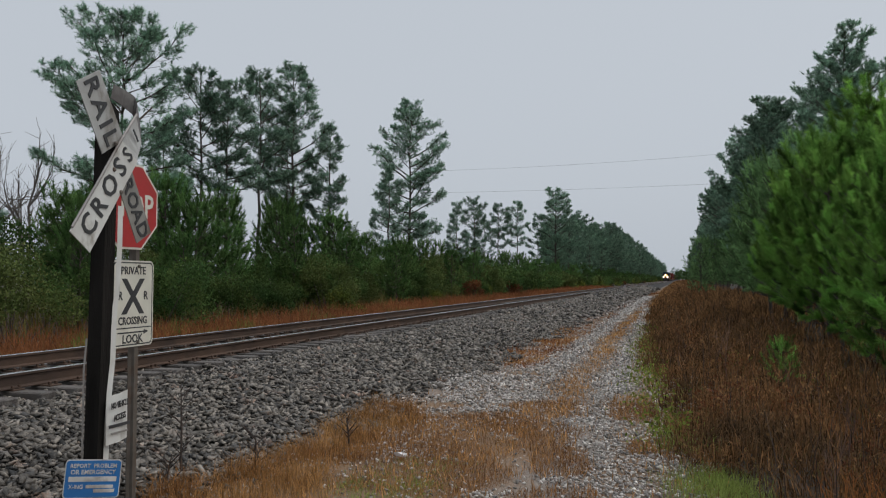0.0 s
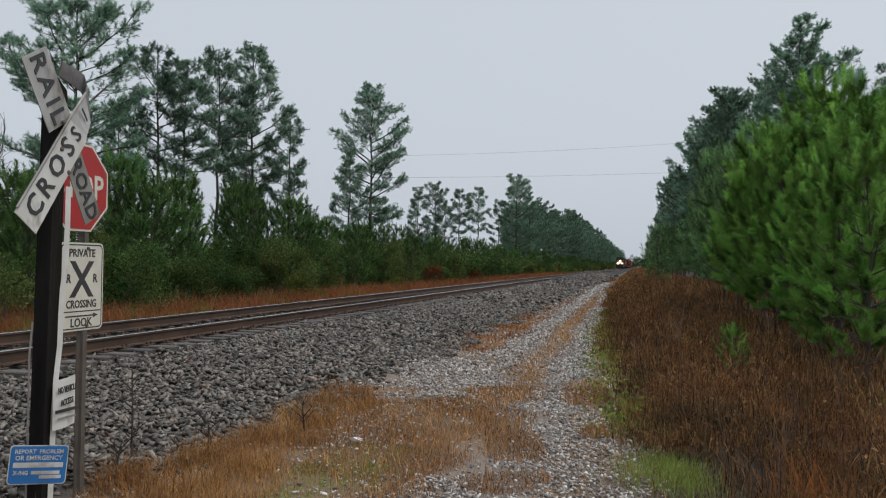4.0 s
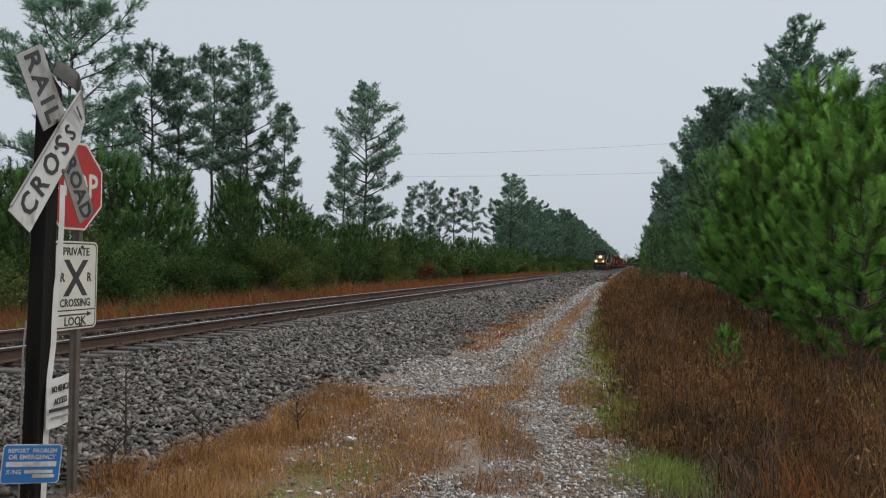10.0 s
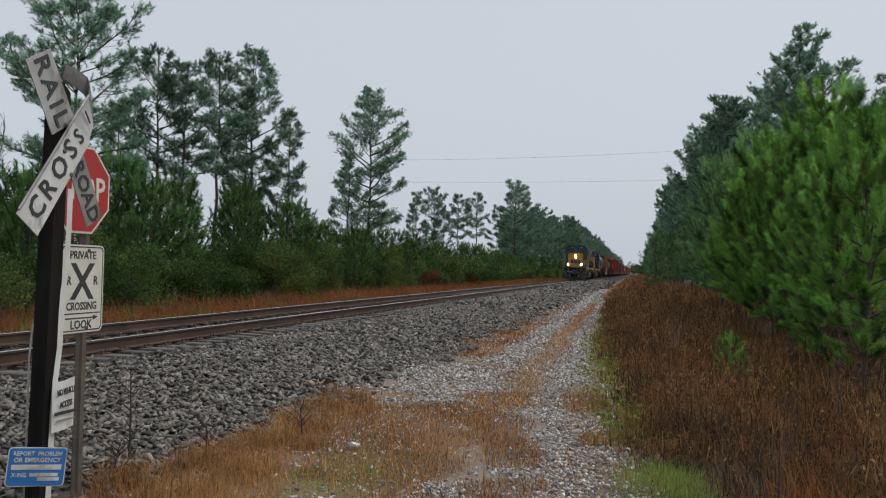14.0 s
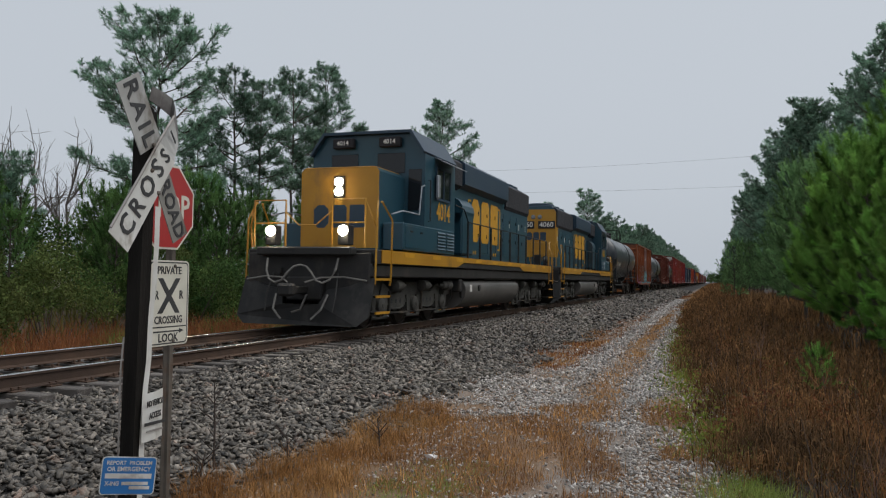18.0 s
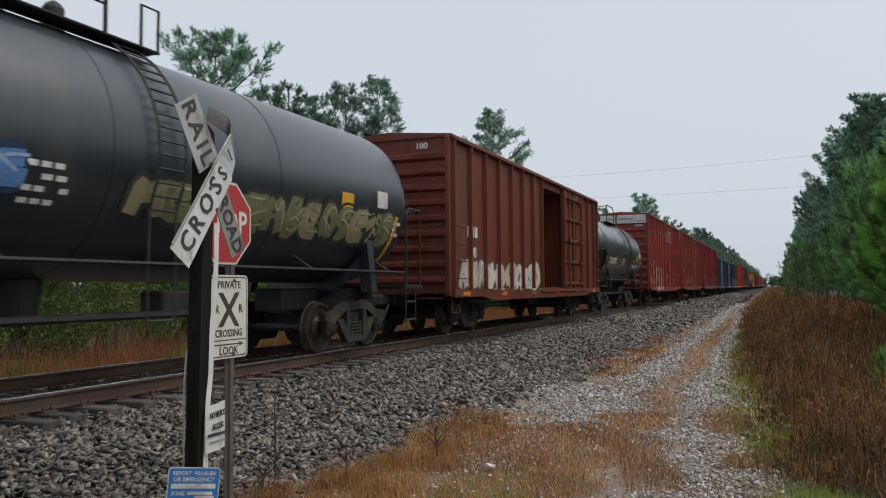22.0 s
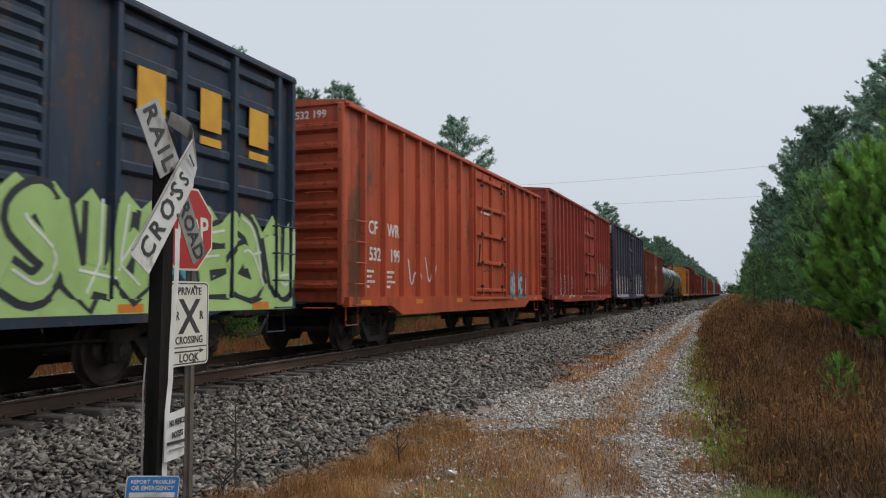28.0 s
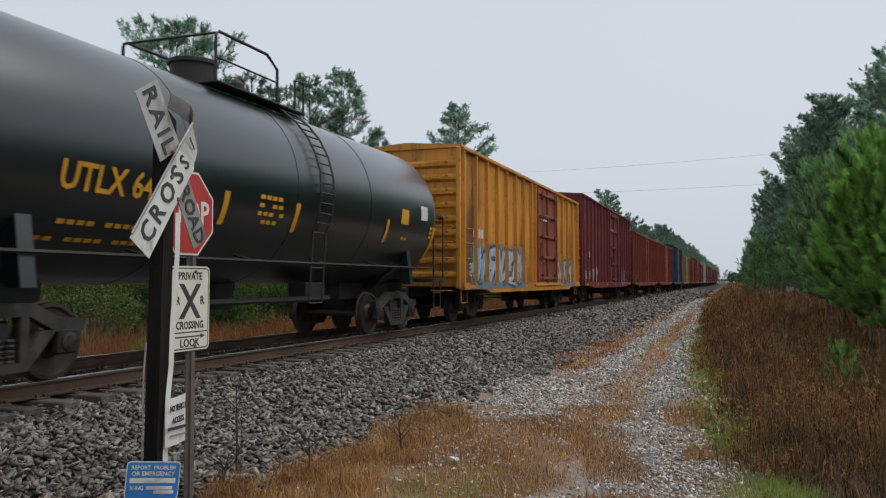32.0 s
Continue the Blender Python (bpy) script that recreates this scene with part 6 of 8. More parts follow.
def paint(name, a, rust=RUST, worn=0.25, rough=0.55):
    a = (a[0] * 0.98, a[1] * 0.88, a[2] * 0.68) if a[0] > a[1] * 3 else a
    m = mat(name, tuple(c * 1.15 for c in a), tuple(c * 0.8 for c in a), 0.7, rough, 0, 0.08, 25, dirt=rust, dirt_amount=worn, stretch=(1, 1.2, 0.65), spec=0.35)
    n, l = m.node_tree.nodes, m.node_tree.links
    bsdf = n["Principled BSDF"]
    col = bsdf.inputs["Base Color"].links[0].from_socket
    tc = n.new("ShaderNodeTexCoord")
    # run-off streaks, long and narrow, and small chips and scuffs
    for stretch, scale, lo, hi, tone, most in (((6, 6, 0.35), 1.0, 0.52, 0.72, tuple(0.45 * c + 0.25 * d for c, d in zip(a, rust)), 0.75), ((1, 1, 1), 7.0, 0.64, 0.70, rust, 0.8), ((2.5, 2.5, 0.5), 2.0, 0.6, 0.78, tuple(0.8 * c + 0.09 for c in a), 0.5)):
        mp, no, mr, mx = n.new("ShaderNodeMapping"), n.new("ShaderNodeTexNoise"), n.new("ShaderNodeMapRange"), n.new("ShaderNodeMixRGB")
        mp.inputs["Scale"].default_value = stretch
        mp.inputs["Location"].default_value = (scale * 3, stretch[0] * 7, 1)
        no.inputs["Scale"].default_value, no.inputs["Detail"].default_value = scale, 5
        mr.inputs["From Min"].default_value, mr.inputs["From Max"].default_value, mr.inputs["To Max"].default_value = lo, hi, most
        mx.inputs[2].default_value = (*tone, 1)
        l.new(tc.outputs["Object"], mp.inputs["Vector"])
        l.new(mp.outputs[0], no.inputs["Vector"])
        l.new(no.outputs["Fac"], mr.inputs["Value"])
        l.new(mr.outputs[0], mx.inputs[0])
        l.new(col, mx.inputs[1])
        col = mx.outputs[0]
    l.new(col, bsdf.inputs["Base Color"])
    return m


IRONS = {}


def ladder(parent, x, y0, y1, z0, z1, axis, material, far=False):
    """A column of bent grab irons on a side wall (axis 'x') or an end wall (axis 'y')."""
    n = int((z1 - z0) / 0.38)
    zs = [z0 + (z1 - z0) * i / n for i in range(n + 1)]
    one = [(x[0], y0), (x[1], y0), (x[1], y1), (x[0], y1)] if axis == "x" else [(x[0], y0), (x[0], y1), (x[1], y1), (x[1], y0)]
    if far:
        m = Mesh()
        for z in zs:
            m.tube([(*q, z) for q in one], 0.012, 4)
        return part("ladder", m, material, parent)
    data = Mesh().tube([(*q, 0) for q in one], 0.013, 4).data("grab_iron", material)
    for z in zs:
        part("grab_iron", data, None, parent, place=pose(0, 0, z))


def boxcar(name, label, s0, s1, h, colour, **k):
    """A steel boxcar between s0 and s1 on the line at 23 s; h: eave height above the rails."""
    L = s1 - s0
    a, b = -L / 2, L / 2
    car = thing(name, label, "boxcar", "freight train")
    skin = paint(name + "_paint", colour, k.get("rust", RUST), k.get("worn", 0.2))
    door_skin = paint(name + "_door_paint", k["door"], k.get("rust", RUST), 0.3) if "door" in k else skin
    z0, w, rib = 0.98, 1.49, 0.10
    far = k.get("far", False)
    dw, dc = k.get("dw", 3.1), k.get("dc", 0.0)
    d0, d1 = dc - dw / 2, dc + dw / 2
    body = Mesh()
    if k.get("open_door"):
        part("body_section", Mesh().box(-w, w, d1, b, z0, h, 0.01), skin, car)
        body.box(-w, w, a, d0, z0, h, 0.01)
        body.box(-w, -w + 0.06, d0, d1, z0, h)
        body.box(-w + 0.06, w, d0, d1, z0, z0 + 0.12)
        body.box(-w + 0.06, w, d0, d1, h - 0.3, h)
    else:
        body.box(-w, w, a, b, z0, h, 0.015)
    part("body", body, skin, car)
    # added dark panel over the back wall, standing in for the deep hold's shade
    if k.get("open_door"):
        part("hold_lining", Mesh().box(-w + 0.062, -w + 0.09, d0 + 0.005, d1 - 0.005, z0 + 0.125, h - 0.305), M_STEELDARK, car, "dark panel painting the shade of the deep hold")
    roof = Mesh().prism([(-w - 0.06, h - 0.03), (w + 0.06, h - 0.03), (w + 0.06, h + 0.03), (0, h + 0.16), (-w - 0.06, h + 0.03)], 1, a - 0.05, b + 0.05)
    n = int(L / 1.15)
    for i in range(1, n):
        y = a + L * i / n
        roof.prism([(-w - 0.03, h + 0.03), (w + 0.03, h + 0.03), (0, h + 0.20)], 1, y - 0.03, y + 0.03)
    part("roof", roof, k.get("roof", skin), car)
    step = k.get("pitch", 1.05)
    wide = k.get("rib_w", 0.10)
    rib_data = Mesh().prism([(w - 0.01, -wide / 2), (w + rib, -wide * 0.3), (w + rib, wide * 0.3), (w - 0.01, wide / 2)], 2, z0 + 0.02, h - 0.06).data("rib", skin)
    posts = [y for y in np.arange(a + k.get("first", 0.1), b, step) if not d0 - 0.12 < y < d1 + 0.12] + [d0 - 0.06, d1 + 0.06, b - 0.06]
    for y in posts:
        part("rib", rib_data, None, car, place=pose(0, float(y), 0))
        part("rib", rib_data, None, car, place=pose(0, float(y), 0, 0, 0, 180))
    for s in (-1, 1):
        x0, x1 = sorted((s * (w - 0.02), s * (w + rib + 0.012)))
        part("top_chord", Mesh().box(x0, x1, a, b, h - 0.09, h - 0.01, 0.012), skin, car)
        sill = Mesh()
        deep = k.get("deep", 0.18)
        sill.prism([(a, z0 + 0.10), (a, z0 - 0.08), (a + 1.9, z0 - 0.08), (a + 2.5, z0 - deep), (b - 2.5, z0 - deep), (b - 1.9, z0 - 0.08), (b, z0 - 0.08), (b, z0 + 0.10)], 0, x0, x1)
        part("side_sill", sill, skin, car)
        # door with pressed ridges, proud of the wall, on its track
        if s > 0 and k.get("open_door"):
            q0, q1 = d1 - 0.3, d1 + dw - 0.3
        else:
            q0, q1 = d0, d1
        dx0, dx1 = sorted((s * (w + 0.01), s * (w + 0.075)))
        e0, e1 = sorted((s * (w + 0.07), s * (w + (0.105 if k.get("door_rows", 5) > 8 else 0.15))))
        rows = k.get("door_rows", 5)
        note = "open sliding door with the dark hold showing" if s > 0 and k.get("open_door") else ""
        lo, hi = z0 + 0.06, h - 0.14
        if rows > 8:
            # louvred door: one pressed sheet with a ridge for every row
            o = [(s * (w + 0.01), lo), (s * (w + 0.07), lo)]
            for i in range(rows):
                za, zb = lo + 0.06 + (hi - lo - 0.12) * i / rows, lo + 0.06 + (hi - lo - 0.12) * (i + 1) / rows
                o += [(s * (w + 0.07), za), (s * (w + 0.112), za + 0.25 * (zb - za)), (s * (w + 0.108), za + 0.55 * (zb - za)), (s * (w + 0.07), za + 0.75 * (zb - za))]
            o += [(s * (w + 0.07), hi), (s * (w + 0.01), hi)]
            dob = part("door", Mesh().prism(o, 1, q0 + 0.04, q1 - 0.04), door_skin, car, note)
        else:
            dob = part("door", Mesh().box(dx0, dx1, q0, q1, lo, hi, 0.01), door_skin, car, note)
            ridge = Mesh().box(e0, e1, q0 + 0.08, q1 - 0.08, -0.05, 0.05, 0.015).data("door_ridge", door_skin)
            for i in range(rows):
                part("door_ridge", ridge, None, dob, place=pose(0, 0, z0 + 0.25 + (h - z0 - 0.6) * i / max(1, rows - 1)))
        stile = Mesh().box(e0 - 0.004, e1 + 0.006, -0.04, 0.04, lo + 0.02, hi - 0.02, 0.01).data("door_stile", door_skin)
        for y in (q0 + 0.04, q1 - 0.04) + ((q0 * 0.5 + q1 * 0.5,) if rows <= 5 else ()):
            part("door_stile", stile, None, dob, place=pose(0, y, 0))
        if rows <= 5 and not far:
            ex = s * (w + 0.175)
            for y in (q0 + 0.55, q1 - 0.55):
                rod = part("door_rod", Mesh().tube([(ex, y, lo + 0.05), (ex, y, hi - 0.05)], 0.02, 5), door_skin, dob)
                for z in (lo + 0.3, lo + 0.95, (lo + hi) / 2, hi - 0.4):
                    part("rod_bracket", Mesh().box(*sorted((s * (w + 0.13), s * (w + 0.20))), y - 0.06, y + 0.06, z - 0.04, z + 0.04, 0.01), M_STEELDARK, dob)
            part("door_handle", Mesh().tube([(ex, q0 + 0.55, lo + 0.7), (ex + s * 0.03, q0 + 0.95, lo + 0.74), (ex + s * 0.03, q0 + 1.15, lo + 0.7)], 0.018, 5), M_STEELDARK, dob)
        part("door_latch", Mesh().tube([(e1 if s > 0 else e0, q0 + 0.25, z0 + 0.9), (e1 + 0.04 if s > 0 else e0 - 0.04, q0 + 0.25, z0 + 1.5)], 0.02, 5), M_STEELDARK, dob)
        part("door_rail", Mesh().box(dx0, e1 if s > 0 else dx1, min(d0, q0) - 0.4, max(d1, q1) + 0.4, z0 - 0.02, z0 + 0.05, 0.01), M_STEELDARK if k.get("dark_rail") else skin, car)
    # ends: horizontal corrugations, corner posts, ladders, brake wheel
    rows = k.get("end_rows", 9)
    er = Mesh().prism([(-0.005, -0.11), (0.085, -0.04), (0.085, 0.04), (-0.005, 0.11)], 0, -w + 0.08, w - 0.08).data("end_rib", skin)
    for s in (-1, 1):
        for i in range(rows):
            part("end_rib", er, None, car, place=pose(0, s * (L / 2), z0 + 0.3 + (h - z0 - 0.75) * i / (rows - 1), 0, 0, 0 if s > 0 else 180))
        y0, y1 = sorted((s * (L / 2 - 0.02), s * (L / 2 + 0.09)))
        for t in (-1, 1):
            x0, x1 = sorted((t * (w - 0.1), t * (w + 0.02)))
            part("corner_post", Mesh().box(x0, x1, y0, y1, z0 - 0.05, h - 0.02, 0.02), skin, car)
            yy = s * (L / 2)
            lad_y = sorted((yy - s * 0.12, yy - s * 0.62))
            if (s, t) in ((-1, 1), (1, -1), (1, 1)):
                ladder(car, (t * w, t * (w + rib + 0.07)), lad_y[0], lad_y[1], z0 - 0.05, z0 + (1.6 if (s, t) != (-1, 1) else 1.5), "x", skin, far)
            st = Mesh().tube([(t * (w - 0.02), lad_y[0], z0 - 0.05), (t * (w - 0.02), lad_y[0], z0 - 0.42), (t * (w - 0.02), lad_y[1], z0 - 0.42), (t * (w - 0.02), lad_y[1], z0 - 0.05)], 0.016, 4)
            part("step", st, skin, car)
        ladder(car, (0.75, 1.3), s * (L / 2), s * (L / 2 + 0.16), z0 - 0.1, h - 0.4, "y", skin, far)
        part("end_platform", Mesh().box(-0.75, 0.75, *sorted((s * (L / 2), s * (L / 2 + 0.3))), z0 - 0.02, z0 + 0.02), M_STEELDARK, car)
    wheel = Mesh()
    for i in range(12):
        t0, t1 = 6.283 * i / 12, 6.283 * (i + 1) / 12
        wheel.tube([(-0.75 + 0.28 * math.cos(t0), a - 0.22, 2.2 + 0.28 * math.sin(t0)), (-0.75 + 0.28 * math.cos(t1), a - 0.22, 2.2 + 0.28 * math.sin(t1))], 0.014, 4)
    for i in range(3):
        wheel.tube([(-0.75, a - 0.22, 2.2), (-0.75 + 0.28 * math.cos(2.1 * i), a - 0.22, 2.2 + 0.28 * math.sin(2.1 * i))], 0.012, 4)
    part("brake_wheel", wheel, M_STEELDARK, car)
    under = Mesh().box(-0.2, 0.2, a - 0.1, b + 0.1, 0.72, 0.98, 0.02)
    for y in np.arange(a + 1, b - 1, 1.6):
        under.box(-1.4, 1.4, y - 0.06, y + 0.06, 0.84, 0.98)
    part("underframe", under, M_STEELDARK, car)
    tank = Mesh().lathe([(-0.55, 0.17), (0.55, 0.17)], 1, (0.75, 0.8, 0.72), n=10)
    tank.tube([(1.0, a + 2.6, 0.62), (1.0, b - 2.6, 0.58)], 0.02, 4)
    tank.tube([(-1.0, a + 2.6, 0.62), (-1.0, b - 2.6, 0.58)], 0.02, 4)
    part("brake_gear", tank, M_STEELDARK, car)
    for i in range(6):
        y = a + 0.7 + (L - 1.7) * i / 5
        if k.get("reflect", True):
            part("reflector", Mesh().box(w + rib + 0.013, w + rib + 0.017, y - 0.22, y + 0.22, z0 - 0.06, z0 + 0.04), M_ORANGE, car)
    for y in k.get("uprights", ()):
        part("reflector", Mesh().box(w + 0.002, w + 0.006, y - 0.06, y + 0.06, z0 + 0.55, z0 + 1.05), M_YMARK, car, "upright yellow reflector")
    X = w + 0.004
    mk = k.get("ink", M_WHITE)
    # reporting marks and number, then a block of fine print
    if k.get("mark", True):
        y, size = a + k.get("mark_at", 1.05), 0.37
        word, num = k.get("word", ""), k.get("number", "")
        for chunk, at, z in k.get("chunks", ()):
            text(chunk, size, mk, car, pose(X + 0.002, a + at + 0.12 * len(chunk), z, 90, 0, 90))
        if word and not k.get("chunks"):
            text(word, size, mk, car, pose(X + 0.002, y + 0.125 * len(word), k.get("word_z", 2.42), 90, 0, 90))
        elif not k.get("chunks"):
            for j in range(k.get("mark_n", 4)):
                part("marking", Mesh().box(X, X + 0.003, y + 0.25 * j, y + 0.25 * j + 0.17, 2.3, 2.55), mk, car)
        if num and not k.get("chunks"):
            text(num, size, mk, car, pose(X + 0.002, y + k.get("num_on", 0) + 0.11 * len(num), k.get("num_z", 1.93), 90, 0, 90))
        for yy in (a + 0.75, a + 1.75, d1 + 1.6):
            bars([(0, 0.30, 0.55, 0.05), (0, 0.2, 0.45, 0.05), (0, 0.1, 0.6, 0.05), (0, 0.0, 0.35, 0.05)], mk, car, X, yy, 1.25)
        if not k.get("open_door"):
            bars([(0, 0.12, 1.2, 0.06), (0.1, 0, 1.0, 0.06)], mk, car, w + 0.108, d0 + 0.5, h - 1.3)
    if k.get("panel"):
        part("end_panel", Mesh().box(-w + 0.12, w - 0.12, a - 0.104, a - 0.09, h - 0.52, h - 0.04), M_PANELOLD if k.get("old_panel") else M_PANEL, car, "white painted panel across the top of the end")
        if k.get("panel_words"):
            text(k["panel_words"], 0.15, M_INK, car, pose(0, a - 0.107, h - 0.28, 90, 0, 0))
        if k.get("number"):
            text(k["number"], 0.17, M_WHITE, car, pose(1.0, a - 0.107, h - 0.66, 90, 0, 0))
    elif k.get("number"):
        text(k["number"], 0.2, mk, car, pose(0.85, a - 0.107, h - 0.22, 90, 0, 0))
    if k.get("side_bars"):
        sb = Mesh().box(w, w + 0.06, -step / 2 + 0.07, step / 2 - 0.07, -0.075, 0.075, 0.03).data("side_ridge", skin)
        for y in np.arange(a + k.get("first", 0.1) - step / 2, b - step / 2, step):
            if y > a + step / 2 and not d0 - step / 2 < y < d1 + step / 2:
                for i in range(8):
                    part("side_ridge", sb, None, car, place=pose(0, float(y), z0 + 0.35 + (h - z0 - 0.6) * i / 7))
    for y0, zz, wd, ht in k.get("blocks", ()):
        part("painted_block", Mesh().box(w + 0.061, w + 0.065, y0, y0 + wd, zz, zz + ht), M_YMARK, car)

    def lay(polys, proud):
        """Cuts paint to the panels, ribs, door and sill, and lays each piece on its own face."""
        m = Mesh()
        faces, last = [], -99.0
        for p in sorted(posts):
            faces += [(last, p - wide / 2, 0.061 if k.get("side_bars") else 0.0), (p - wide * 0.32, p + wide * 0.32, rib)]
            last = p + wide / 2
        faces.append((last, 99.0, 0.0))
        faces = [(max(u, d1), v, o) if u < d1 < v else (u, min(v, d0), o) if u < d0 < v else (u, v, o) for u, v, o in faces if not (u >= d0 and v <= d1)]
        if not k.get("open_door"):
            faces.append((d0, d1, 0.116))
        base = proud
        for i, poly in enumerate(polys):
            proud = base + 0.00025 * (i % 14)
            low, high = min(q[0] for q in poly), max(q[0] for q in poly)
            for u, v, o in faces:
                if v > low and u < high:
                    p = cut(cut(poly, 0, u, v), 1, z0 + 0.10, 99) if poly else []
                    if p:
                        m.add([(w + o + proud, *q) for q in p], [tuple(range(len(p)))])
            p = cut(poly, 1, z0 - 0.07, z0 + 0.10)
            if p:
                m.add([(w + rib + 0.012 + proud, *q) for q in p], [tuple(range(len(p)))])
        return m

    for tone, y0, y1, zz0, zz1, seed in k.get("spray", ()):
        graffiti(car, tone, y0, y1, zz0, zz1, seed, lay)
    for tone, y0, y1, zz0, zz1, seed in k.get("tags", ()):
        scrawl(car, tone, y0, y1, zz0, zz1, seed, lay)
    running_gear(car, L / 2 - 2.3, L / 2 + 0.35)
    CARS.append((car, (s0 + s1) / 2, 0))
    return car


M_PANEL = mat("weathered_white_panel", (0.62, 0.61, 0.59), (0.48, 0.46, 0.43), 1.2, 0.6, dirt=(0.30, 0.25, 0.2), dirt_amount=0.2)
M_PANELOLD = mat("grimy_pinkish_grey_panel", (0.36, 0.31, 0.30), (0.27, 0.22, 0.215), 1.2, 0.6, dirt=(0.2, 0.1, 0.09), dirt_amount=0.3)
M_PINKISH = mat("faded_pink_lettering", (0.62, 0.36, 0.32), (0.52, 0.28, 0.25), 4, 0.6, bump=0)
M_INK = mat("dark_lettering", (0.03, 0.03, 0.035), (0.05, 0.05, 0.05), 3, 0.6, bump=0)
M_OLDROOF = mat("dark_rusted_roof", (0.05, 0.03, 0.022), (0.085, 0.045, 0.03), 1.5, 0.8)
CARS = []


def tank_car(name, label, s0, s1, r, zc, skin, ink, **k):
    """A tank car between the tips of its heads."""
    L = s1 - s0
    a, b = -L / 2, L / 2
    car = thing(name, label, "tank car", "freight train")
    head = [(0.0, 0.02), (0.05, 0.35), (0.12, 0.6), (0.24, 0.8), (0.42, 0.935), (0.62, 0.99), (0.78, 1.0)]
    rings = [(a + y, r * q) for y, q in head] + [(b - y, r * q) for y, q in reversed(head)]
    part("tank", Mesh().lathe(rings, 1, (0, 0, zc), n=48), skin, car, smooth=True)
    for y in [a + L * q for q in (0.3, 0.5, 0.7)]:
        part("weld_band", Mesh().lathe([(-0.05, r), (-0.05, r + 0.006), (0.05, r + 0.006), (0.05, r)], 1, (0, y, zc), n=48, caps=False), skin, car, smooth=True)
    # manway, platform and rails on top
    zt = zc + r
    d = Mesh().lathe([(-0.12, 0.36), (0.36, 0.36), (0.36, 0.40), (0.42, 0.40), (0.46, 0.28), (0.47, 0.1)], 2, (0, -0.7, zt), n=20)
    part("manway", d, M_STEELDARK, car, "round black manway dome", smooth=True)
    part("relief_valve", Mesh().lathe([(-0.05, 0.13), (0.3, 0.13), (0.36, 0.09), (0.4, 0.03)], 2, (0.1, 0.35, zt), n=12), M_STEELDARK, car)
    for s in (-1, 1):
        p = Mesh().box(*sorted((s * 0.56, s * 0.9)), -1.3, 1.3, zt - 0.10, zt - 0.07, 0.008)
        part("walkway", p, M_STEELDARK, car)
        h = Mesh()
        h.tube([(s * 0.86, -1.3, zt - 0.1), (s * 0.86, -1.3, zt + 0.6), (s * 0.86, -1.22, zt + 0.68), (s * 0.86, 0.1, zt + 0.68), (s * 0.86, 0.42, zt + 0.5), (s * 0.86, 0.42, zt - 0.1)], 0.026, 6)
        hr = part("handrail", h, M_STEELDARK, car)
        part("handrail", Mesh().tube([(s * 0.86, 1.0, zt - 0.1), (s * 0.86, 1.0, zt + 0.46), (s * 0.86, 1.3, zt + 0.46), (s * 0.86, 1.3, zt - 0.1)], 0.022, 5), M_STEELDARK, car)
        part("mid_rail", Mesh().tube([(s * 0.86, -1.3, zt + 0.28), (s * 0.86, 0.42, zt + 0.28)], 0.016, 5), M_STEELDARK, hr)
    part("cross_rail", Mesh().tube([(-0.86, -1.3, zt + 0.64), (0.86, -1.3, zt + 0.64)], 0.022, 5), M_STEELDARK, car)
    for s in (-1, 1):
        lad = Mesh()
        arc = []
        for i in range(9):
            ang = radians(-25 + 95 * i / 8)
            arc.append((s * (r + 0.09) * math.cos(ang), zc + (r + 0.09) * math.sin(ang)))
        arc = [(s * 1.42, 0.75)] + arc
        for y in (0.55, 1.0):
            lad.tube([(x, y, z) for x, z in arc], 0.018, 4)
        for (x, z), (x2, z2) in zip(arc, arc[1:]):
            lad.tube([(x, 0.55, z), (x, 1.0, z)], 0.014, 4)
            lad.tube([((x + x2) / 2, 0.55, (z + z2) / 2), ((x + x2) / 2, 1.0, (z + z2) / 2)], 0.014, 4)
        part("ladder", lad, M_STEELDARK, car)
        part("side_rail", Mesh().tube([(s * 1.45, a + 0.6, 1.42), (s * 1.45, b - 0.6, 1.42)], 0.025, 5), M_ALU if k.get("pale_rail") else M_STEELDARK, car)
        for i in range(6):
            y = a + 1.2 + (L - 2.4) * i / 5
            part("rail_bracket", Mesh().tube([(s * 1.45, y, 1.42), (s * 1.1, y, zc - 0.72 * r)], 0.018, 4), M_STEELDARK, car)
    for s in (-1, 1):
        sill = Mesh().box(-0.3, 0.3, *sorted((s * (L / 2 - 3.0), s * (L / 2 + 0.35))), 0.72, 1.12, 0.03)
        part("stub_sill", sill, M_STEELDARK, car)
        sad = Mesh()
        y = s * (L / 2 - 1.75)
        sad.prism([(-1.25, zc - 0.62 * r), (-0.5, 0.95), (0.5, 0.95), (1.25, zc - 0.62 * r), (0.9, zc - 0.85 * r), (0, zc - r - 0.01), (-0.9, zc - 0.85 * r)], 1, y - 0.14, y + 0.14)
        sad.prism([(-1.30, zc - 0.45 * r), (-1.42, 1.05), (-1.2, 1.05), (-1.1, zc - 0.6 * r)], 1, y - 0.1, y + 0.1)
        sad.prism([(1.30, zc - 0.45 * r), (1.42, 1.05), (1.2, 1.05), (1.1, zc - 0.6 * r)], 1, y - 0.1, y + 0.1)
        part("saddle", sad, skin, car)
        ye = s * (L / 2 + 0.28)
        plat = Mesh().box(-1.45, 1.45, *sorted((s * (L / 2 - 0.55), ye)), 1.10, 1.18, 0.01)
        part("end_platform", plat, M_STEELDARK, car)
        rail = Mesh()
